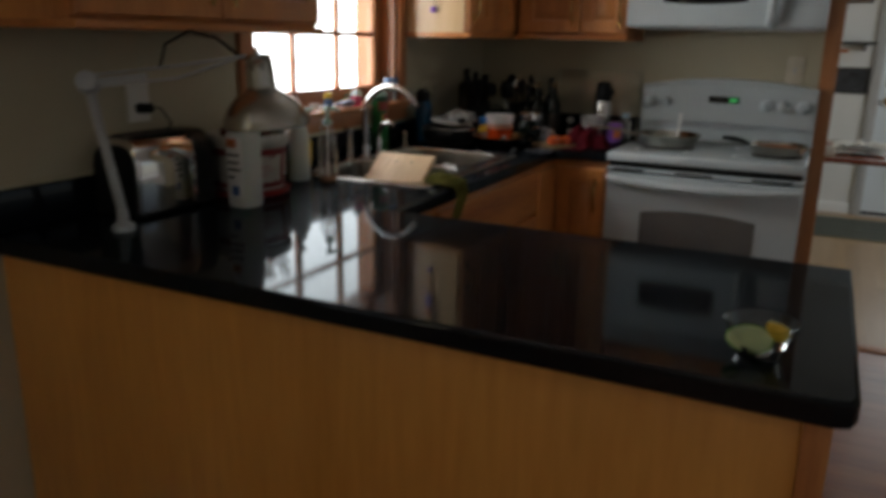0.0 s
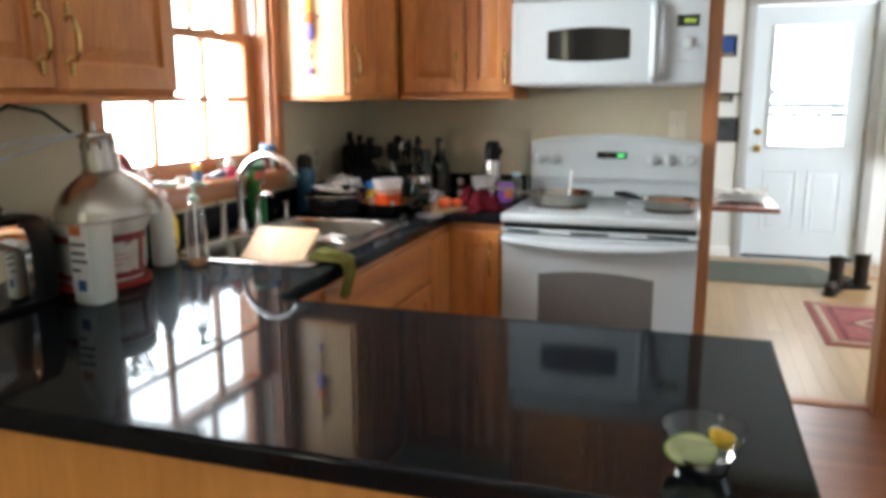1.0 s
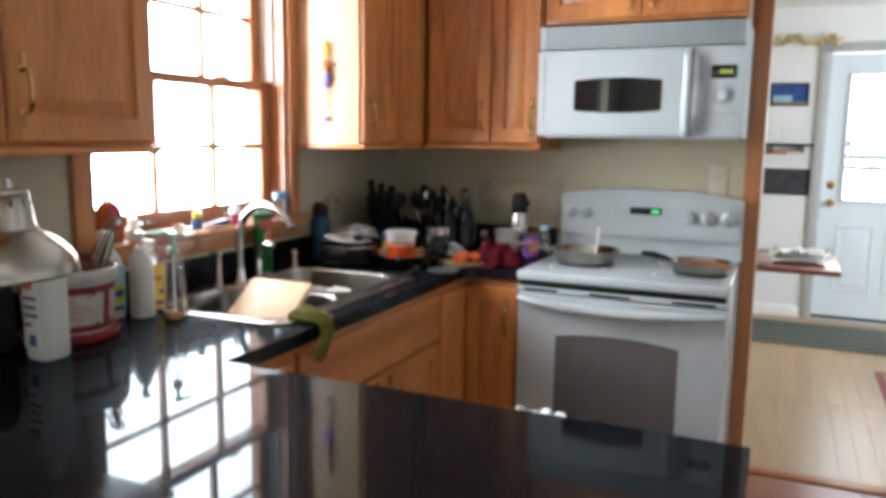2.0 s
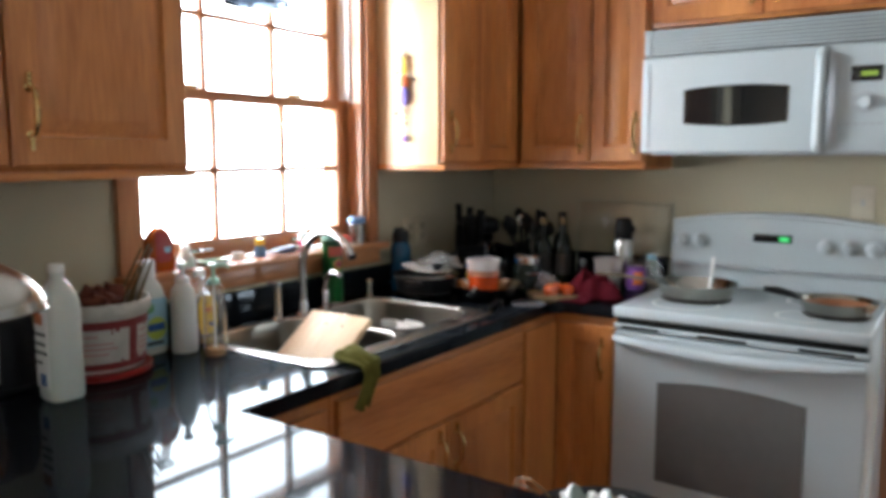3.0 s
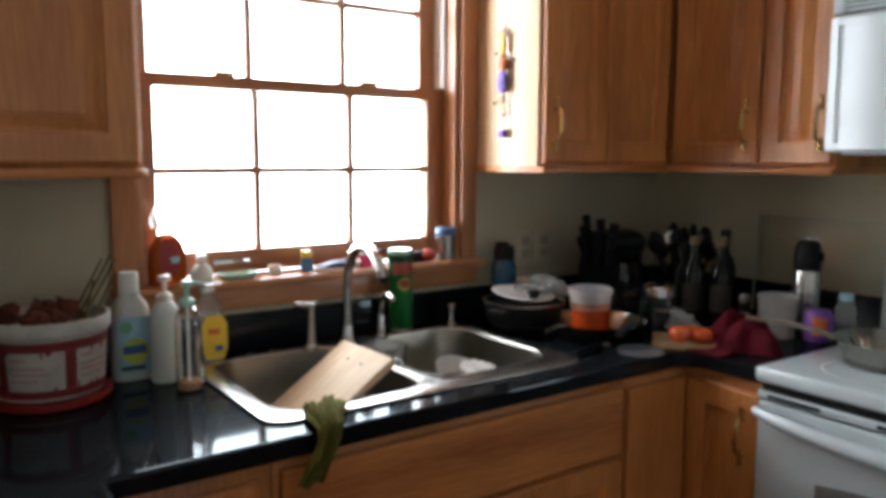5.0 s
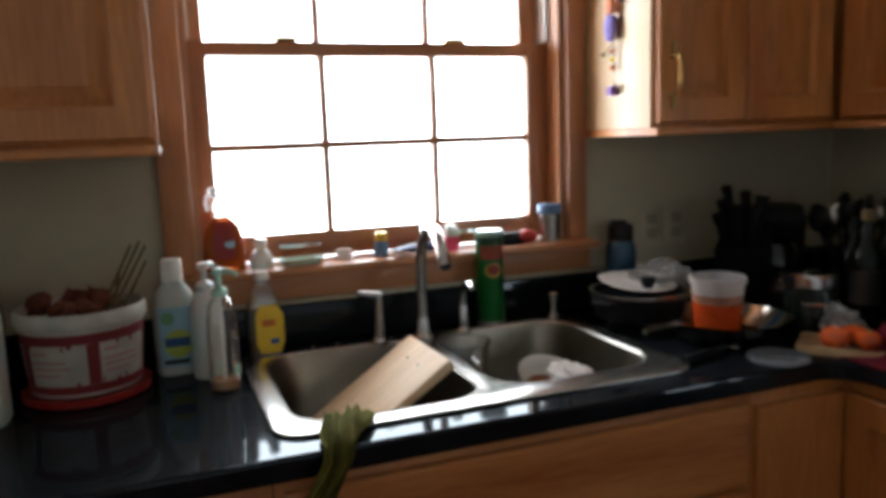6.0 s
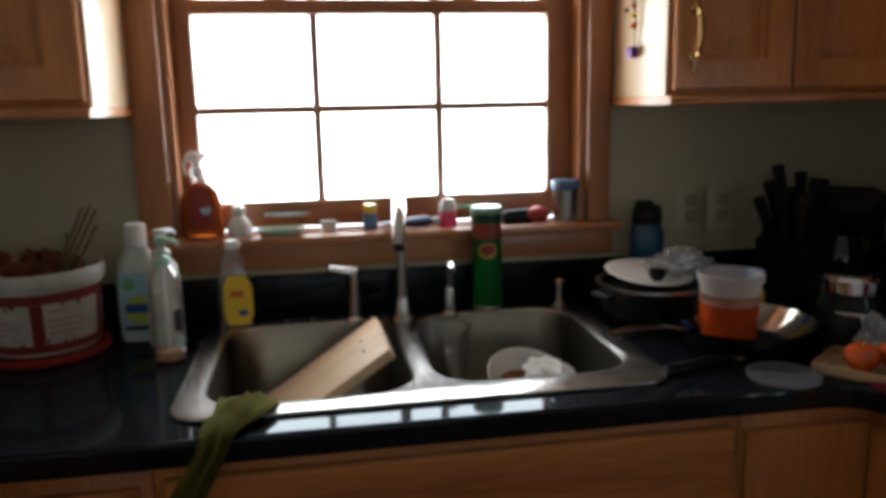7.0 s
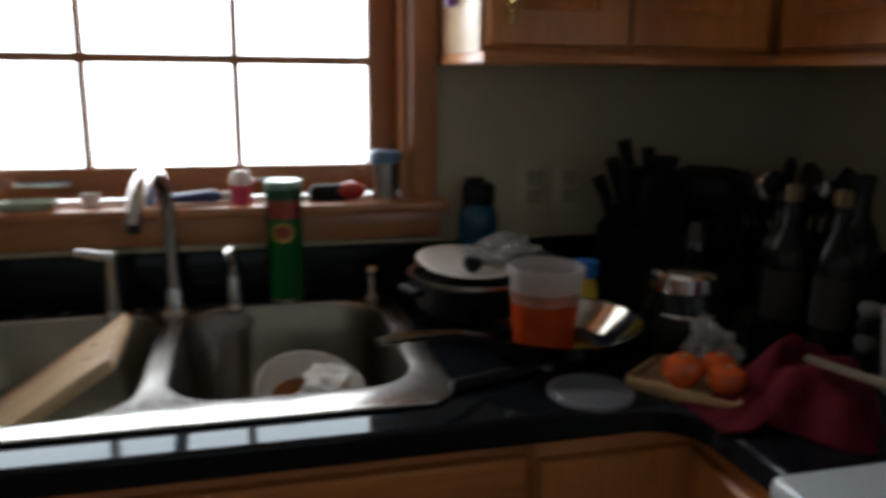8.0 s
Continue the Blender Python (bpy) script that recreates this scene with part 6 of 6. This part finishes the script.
# ---- hanging ornament on the cabinet side ----
orn = thing("hanging_ornament", (-1.495, 2.9435, 1.46), "bright beaded wall ornament hung on the cabinet side", "ornament")
ORN = (([(0, 0.232), (0.010, 0.236), (0.013, 0.255), (0.010, 0.278), (0.004, 0.292), (0, 0.294)], M_YELLOW), ([(0, 0.188), (0.016, 0.190), (0.019, 0.205), (0.015, 0.226), (0.008, 0.2315), (0, 0.2315)], M_ORANGE_INK),
       ([(0, 0.126), (0.014, 0.129), (0.021, 0.150), (0.020, 0.172), (0.013, 0.187), (0, 0.1875)], mat("violet_cloth", (0.28, 0.22, 0.62), 0.8, vary=0.2, scale=40)))
for prof_, m_ in ORN:
    part("pouch", lathe(prof_, 18, m=pose(0, -0.0135, 0), sy=0.55), m_, orn)
for k in range(7):
    a = radians(-75 + 25 * k)
    part("fringe", tube([(0.010 * math.sin(a), -0.012, 0.282), (0.030 * math.sin(a), -0.010, 0.286 + 0.022 * math.cos(a)), (0.042 * math.sin(a), -0.008, 0.276 + 0.030 * math.cos(a))], [0.0016, 0.0013, 0.001], 5), (M_ORANGE_INK, M_YELLOW, M_INK)[k % 3], orn)
part("cord", tube([(0.0, -0.006, 0.285), (0.0, -0.004, 0.36)], 0.0015, 6), M_INK, orn)
part("cord", tube([(0.0, -0.006, 0.13), (0.006, -0.006, 0.07), (0.0, -0.006, 0.02)], 0.0015, 6), M_INK, orn)
for z0_, m_, r in ((0.105, M_ORANGE_INK, 0.007), (0.085, M_YELLOW, 0.007), (0.065, M_ORANGE_INK, 0.008)):
    part("bead", lathe([(0, -r), (r * 0.8, -r * 0.5), (r, 0), (r * 0.8, r * 0.5), (0, r)], 12, m=pose(0.004, -0.010, z0_)), m_, orn)
part("block", box(-0.011, 0.011, -0.020, -0.002, 0.0, 0.022, 0.003), M_PURPLE, orn)
for x, z in ((-0.035, 0.24), (0.038, 0.215), (-0.04, 0.10)):
    part("bead", lathe([(0, -0.006), (0.005, -0.003), (0.006, 0), (0.005, 0.003), (0, 0.006)], 10, m=pose(x, -0.008, z)), M_INK, orn)
    part("cord", tube([(x, -0.007, z), (0, -0.010, z + 0.02)], 0.0012, 5), M_INK, orn)

# ---- stool with cloth in the kitchen ----
SEAT = 0.786
st = thing("bar_stool", (-0.315, 1.945, 0.0), "dark wooden bar stool with a round top", "stool")
part("seat", lathe([(0, SEAT - 0.034), (0.150, SEAT - 0.034), (0.160, SEAT - 0.026), (0.160, SEAT - 0.010), (0.152, SEAT - 0.001), (0, SEAT)], 36), M_BLACK, st)
for a in (45, 135, 225, 315):
    c, q = math.cos(radians(a)), math.sin(radians(a))
    part("leg", tube([(0.11 * c, 0.11 * q, SEAT - 0.033), (0.17 * c, 0.17 * q, 0.0)], [0.016, 0.013], 10), M_BLACK, st)
    d2 = math.radians(a + 90)
    part("stretcher", tube([(0.15 * c, 0.15 * q, 0.25), (0.15 * math.cos(d2), 0.15 * math.sin(d2), 0.25)], 0.008, 8), M_BLACK, st)
cl = thing("striped_cloth", (-0.328, 1.928, SEAT + 0.0005), "white cloth with grey-green stripes heaped on the stool", "cloth", rz=12)
M_STRIPE = mat("grey_green_stripe", (0.28, 0.34, 0.31), 0.9, bump=0.4, bump_scale=250)
for k in range(6):
    part("stripe", cloth(6, 16, lambda u, v, k=k: (-0.056 + 0.018 * (k + u) + 0.005 * math.sin(9 * v + k), -0.06 + 0.12 * v, 0.004 + 0.052 * math.sin(math.pi * min(1, max(0, v))) ** 0.6 * (0.9 + 0.1 * math.sin(2.1 * (k + u))) + 0.007 * math.sin(4 * (k + u) + 7 * v)), 0.003), M_STRIPE if k % 3 == 1 else M_PAPER, cl)
gl = thing("oven_glove", (-0.232, 1.950, SEAT + 0.0005), "dark oven glove lying beside the cloth", "oven glove", rz=-12)
part("glove", lump(0.062, 0.034, 0.021, 0.35, 7.7, 3, pose(0, 0, 0.021)), M_BLACK, gl)
part("cuff", lathe([(0.0, -0.008), (0.024, -0.008), (0.026, 0), (0.024, 0.008), (0, 0.008)], 20, m=pose(-0.052, 0, 0.0265, 0, 90, 0)), M_BLACK, gl)
co = thing("power_cord", (-0.418, 1.905, SEAT + 0.0005), "loop of beige cord on the stool", "cord")
for dy, dz in ((0.0, 0.0), (0.012, 0.008)):
    part("loop", tube([(0.030, dy, 0.006), (0.004, dy - 0.006, 0.034 + dz), (-0.026, dy - 0.008, 0.050 + dz), (-0.052, dy - 0.004, 0.046 + dz), (-0.064, dy + 0.004, 0.026 + dz), (-0.052, dy + 0.022, 0.006)], 0.0022, 8), M_BEIGECORD, co)


# ---- entry room ----
tb = thing("side_table", (-0.28, 4.98, 0), "red-brown wooden table with papers on it", "table")
part("tabletop", box(-0.62, 0.685, -0.25, 0.30, 0.735, 0.762, 0.008), M_REDWOOD, tb)
part("pedestal", lathe([(0, 0.02), (0.05, 0.02), (0.04, 0.10), (0.03, 0.30), (0.045, 0.50), (0.035, 0.70), (0.06, 0.735)], 24), M_REDWOOD, tb)
part("base", lathe([(0, 0), (0.24, 0), (0.24, 0.02), (0.10, 0.035), (0, 0.036)], 32), M_REDWOOD, tb)
for k, (x, y, w, d, h, a) in enumerate(((0.46, 0.0, 0.30, 0.22, 0.020, 6), (0.50, 0.05, 0.24, 0.20, 0.014, -8), (0.36, 0.08, 0.12, 0.10, 0.06, 3))):
    pp = thing("paper_stack", (-0.28 + x, 4.98 + y, 0.7625 + (0.021 if k == 1 else 0)), "loose white papers stacked on the table", "papers", "papers on the table", rz=a)
    if k == 1:
        part("loose_sheet", cloth(24, 18, lambda u, v: (-0.13 + 0.27 * u, -0.11 + 0.22 * v, 0.030 + 0.030 * abs(noise.noise(Vector((u * 3.5, v * 3.0, 4.2)))) + 0.012 * noise.noise(Vector((u * 9, v * 8, 1.0)))), 0.001), M_PAPER, pp, "crumpled loose sheet")
    part("sheet", cloth(8, 8, lambda u, v, w=w, d=d, h=h, k=k: (w * (u - 0.5), d * (v - 0.5), 0.004 + h * (0.6 + 0.4 * math.sin(3 * u + 4 * v + k)) * (1 - 0.6 * abs(2 * u - 1) ** 3)), 0.003), M_PAPER, pp)
bx = thing("tissue_box", (0.03, 4.86, 0.7625), "small white box on the table edge", "box")
part("carton", box(-0.06, 0.05, -0.05, 0.05, 0.0, 0.055, 0.004), M_PAPER, bx)
part("tissue", lump(0.03, 0.025, 0.02, 0.6, 4.4, 3, pose(0, 0, 0.06)), mat("pinkish_tissue", (0.6, 0.42, 0.38), 0.8), bx)


def wall_picture(x0, x1, z0_, z1_, m_, label, extra=()):
    t = thing("framed_picture", ((x0 + x1) / 2, FARY, z0_), label, "picture", "pictures beside the entry door")
    w, h = x1 - x0, z1_ - z0_
    for p in ((-w / 2, w / 2, 0, 0.012), (-w / 2, w / 2, h - 0.012, h), (-w / 2, -w / 2 + 0.012, 0.0125, h - 0.0125), (w / 2 - 0.012, w / 2, 0.0125, h - 0.0125)):
        part("frame", box(p[0], p[1], -0.018, -0.001, p[2], p[3], 0.002), M_BLACK, t)
    part("print", box(-w / 2 + 0.0125, w / 2 - 0.0125, -0.008, -0.002, 0.0125, h - 0.0125), m_, t)
    for px0, px1, pz0, pz1, pm_ in extra:
        part("print_patch", box(px0, px1, -0.0105, -0.0085, pz0, pz1), pm_, t)
    return t


M_SKYBLUE = mat("deep_blue_print", (0.04, 0.10, 0.34), 0.4, vary=0.3, scale=9)
wall_picture(-0.05, 0.230, 1.69, 1.865, M_SKYBLUE, "framed dark blue landscape picture", ((-0.12, 0.02, 0.03, 0.08, M_LBLUE_INK), (-0.12, 0.12, 0.0135, 0.028, M_TAN)))
wall_picture(-0.05, 0.282, 0.99, 1.195, mat("charcoal_print", (0.06, 0.065, 0.075), 0.5, vary=0.3, scale=14), "framed charcoal grey picture", ((0.02, 0.09, 0.13, 0.17, M_INK),))
sf = thing("wall_shelf", (0.10, FARY, 1.375), "thin black wall shelf", "shelf")
part("board", box(-0.20, 0.19, -0.10, -0.001, 0.0, 0.018, 0.002), M_BLACK, sf)
part("bracket", box(-0.12, -0.105, -0.08, -0.001, -0.05, -0.0005), M_BLACK, sf)
part("bracket", box(0.105, 0.12, -0.08, -0.001, -0.05, -0.0005), M_BLACK, sf)
ct = thing("wall_calendar", (0.05, FARY, 1.235), "narrow paper strip with an orange band", "paper")
part("sheet", box(-0.12, 0.09, -0.004, -0.001, 0.0, 0.11), M_PAPER, ct)
part("band", box(-0.12, 0.05, -0.006, -0.0045, 0.075, 0.10), M_ORANGE_INK, ct)

gd = thing("leaf_garland", (0.12, FARY, 2.14), "gilded leaf garland above the door casing", "garland")
rs = random.Random(12)
part("vine", tube([(-0.30 + 0.06 * k, -0.03 - 0.012 * math.sin(k * 1.7), 0.055 - 0.028 * math.sin(k * 0.62) ** 2) for k in range(11)], 0.007, 8), M_GOLD, gd)
for k in range(26):
    x = -0.30 + 0.60 * k / 25
    part("leaf", lump(0.030, 0.010, 0.017, 0.35, k * 2.3, 2, pose(x, -0.038, 0.05 + rs.uniform(-0.03, 0.035), rs.uniform(-40, 40), rs.uniform(-60, 60), rs.uniform(-40, 40))), M_GOLD, gd)

bk = thing("bookshelf", (1.38, FARY, 0.90), "white wall shelf with a few books", "shelf")
part("side", box(0.0, 0.018, -0.20, -0.001, 0.0, 0.95, 0.002), M_FARWALL, bk)
part("side", box(0.582, 0.60, -0.20, -0.001, 0.0, 0.95, 0.002), M_FARWALL, bk)
for z in (0.0, 0.14, 0.34, 0.62, 0.932):
    part("board", box(0.0185, 0.5815, -0.20, -0.001, z, z + 0.018, 0.002), M_BLACK if z < 0.4 else M_FARWALL, bk)
rs = random.Random(5)
for z, hmax in ((0.0185, 0.11), (0.1585, 0.15), (0.3585, 0.22), (0.6385, 0.22)):
    x = 0.02
    while x < 0.50:
        w = rs.uniform(0.018, 0.04)
        h = hmax * rs.uniform(0.7, 0.98)
        b_ = thing("book", (1.38 + x, FARY - 0.19, 0.90 + z), "upright book on the wall shelf", "book", "books on the wall shelf")
        cover = rs.choice((M_BLACK, M_BLUE_INK, M_RED, M_PAPER, M_TAN, M_PAPER))
        part("cover", box(0, w, 0.0, 0.14, 0.0, h, 0.002), cover, b_)
        part("spine_band", box(0.003, w - 0.003, -0.0012, 0.0, h * 0.7, h * 0.8), M_YELLOW, b_)
        x += w + 0.002

rg = thing("runner_rug", (0.30, 6.56, 0.0), "grey-green ribbed runner rug by the entry door", "rug")
part("weave", slab(rounded(-0.72, 0.70, -0.37, 0.37, 0.20, 8), [], 0.0005, 0.010, 0.003), M_GREYRUG, rg)
for y in (-0.27, -0.13, 0.01, 0.15, 0.27):
    part("stripe", box(-0.56, 0.54, y - 0.025, y + 0.025, 0.0103, 0.0122, 0.0008), M_GREYRUG2, rg)
rr = thing("patterned_rug", (1.28, 5.25, 0.0), "faded red patterned rug with beige bands", "rug")
part("weave", box(-0.58, 0.58, -0.48, 0.48, 0.0005, 0.008, 0.002), M_REDRUG, rr)
for p, m_ in (((-0.54, 0.54, -0.44, -0.40), M_REDRUG2), ((-0.54, 0.54, 0.40, 0.44), M_REDRUG2), ((-0.54, -0.50, -0.395, 0.395), M_REDRUG2), ((0.50, 0.54, -0.395, 0.395), M_REDRUG2),
              ((-0.46, 0.46, -0.36, -0.33), M_REDRUG3), ((-0.46, 0.46, 0.33, 0.36), M_REDRUG3), ((-0.46, -0.43, -0.325, 0.325), M_REDRUG3), ((0.43, 0.46, -0.325, 0.325), M_REDRUG3)):
    part("band", box(*p, 0.0083, 0.0098, 0.0006), m_, rr)
for x in (-0.22, 0.22):
    for r, m_, z in ((0.19, M_REDRUG3, 0.0083), (0.14, M_REDRUG2, 0.0102), (0.09, M_REDRUG3, 0.0118)):
        part("medallion", lathe([(0, z), (r, z), (r, z + 0.0012), (0, z + 0.0013)], 4, m=pose(x, 0, 0)), m_, rr)


def boot(x, y, a):
    t = thing("boot", (x, y, 0.0), "dark worn leather boot standing by the rug", "boot", "boots by the entry door", rz=a)
    part("sole", slab([(0.045 * c, d) for c, d in ((-0.8, -0.10), (0.8, -0.10), (1.0, -0.02), (0.85, 0.05), (1.05, 0.13), (0.6, 0.18), (-0.6, 0.18), (-1.05, 0.13), (-0.85, 0.05), (-1.0, -0.02))], [], 0.0, 0.025, 0.004), M_BLACK, t)
    part("foot", lump(0.045, 0.075, 0.045, 0.1, 1.5, 3, pose(0, 0.09, 0.052)), M_LEATHER, t)
    part("shaft", lathe([(0.046, 0.02), (0.050, 0.08), (0.047, 0.15), (0.054, 0.24), (0.057, 0.245), (0.052, 0.243), (0.043, 0.15), (0.042, 0.05)], 24, m=pose(0, -0.035, 0.0)), M_LEATHER, t)
    part("loop", tube([(-0.01, -0.085, 0.24), (0, -0.09, 0.262), (0.01, -0.085, 0.24)], 0.003, 6), M_BLACK, t)


boot(0.94, 6.10, 160)
boot(1.10, 6.25, 100)
fcd = thing("extension_cord", (1.25, 6.55, 0.0), "orange extension cord lying on the floor", "cord")
part("cable", tube([(-0.10, -0.02, 0.006), (0.0, 0.06, 0.006), (0.12, 0.02, 0.006), (0.26, 0.08, 0.006), (0.42, 0.03, 0.006), (0.6, 0.1, 0.006)], 0.005, 8), M_ORANGE_INK, fcd)
tm_ = thing("window_thermometer", (0.525, FARY + 0.050, 1.40), "small grey round thermometer stuck on the door glass", "thermometer")
part("dial", lathe([(0, 0), (0.036, 0), (0.036, 0.006), (0.03, 0.008), (0, 0.008)], 24, m=pose(0, 0, 0, 90, 0, 0)), M_GREYPL, tm_)
dr = thing("deck_rail", (0.9, 8.3, -0.45), "grey snow-covered deck rail outside the door", "railing")
part("rail", box(-1.2, 1.2, -0.04, 0.04, 1.70, 1.76, 0.006), mat("weathered_grey_wood", (0.22, 0.23, 0.24), 0.8, vary=0.15), dr)
for x in (-1.0, -0.35, 0.3, 0.95):
    part("post", box(x - 0.045, x + 0.045, -0.045, 0.045, 0.0, 1.70), M_FARWALL, dr)

# ---- floor boards, the stretch that is passed nearest ----
def plank_mesh(w, l, name):
    me = finish(box(-w / 2 + 0.0003, w / 2 - 0.0003, -l / 2 + 0.0003, l / 2 - 0.0003, -0.003, 0.0, 0.0005, seg=1), name, M_FLOOR if name == "kitchen_plank" else M_FLOOR2, False)
    return me


me_e = plank_mesh(0.083, 1.1, "entry_plank")
me_k = plank_mesh(0.083, 1.3, "kitchen_plank")
me_k.transform(pose(0, 0, 0, 0, 0, 90))
for i in range(20):
    for j in range(3):
        y = 3.866 + 0.55 + 1.1 * j
        o = new("plank", me_e)
        o.parent = floor_e
        o.location = (0.04 + 0.083 * i, y, 0.0)
for i in range(34):
    for j in range(2):
        o = new("plank", me_k)
        o.parent = floor_k
        o.location = (0.72 + 1.3 * j, 1.05 + 0.083 * i, 0.0)

# ---- pendant over the sink ----
pen_l = thing("pendant_lamp", (-1.34, 2.13, 1.79), "small pendant lamp with a blue glass shade, unlit", "pendant lamp")
part("shade", lathe([(0.092, 0.0), (0.094, 0.0), (0.088, 0.020), (0.066, 0.050), (0.034, 0.075), (0.024, 0.085), (0.020, 0.085), (0.031, 0.072), (0.063, 0.047), (0.085, 0.018)], 36), mat("slate_blue_glass", (0.10, 0.16, 0.26), 0.15, vary=0.1, trans=0.2), pen_l)
part("bulb", lathe([(0, 0.012), (0.018, 0.018), (0.026, 0.036), (0.020, 0.056), (0.013, 0.070), (0.013, 0.084)], 20), M_MILKY, pen_l)
part("socket", lathe([(0.0235, 0.082), (0.025, 0.09), (0.022, 0.125), (0.006, 0.132), (0, 0.132)], 20), M_CHROME, pen_l)
part("cord", tube([(0, 0, 0.13), (0, 0, CEIL - 1.79 - 0.02)], 0.003, 8), M_BLACK, pen_l)
part("canopy", lathe([(0, CEIL - 1.79 - 0.03), (0.03, CEIL - 1.79 - 0.028), (0.055, CEIL - 1.79 - 0.0005), (0, CEIL - 1.79 - 0.0004)], 24), M_CHROME, pen_l)
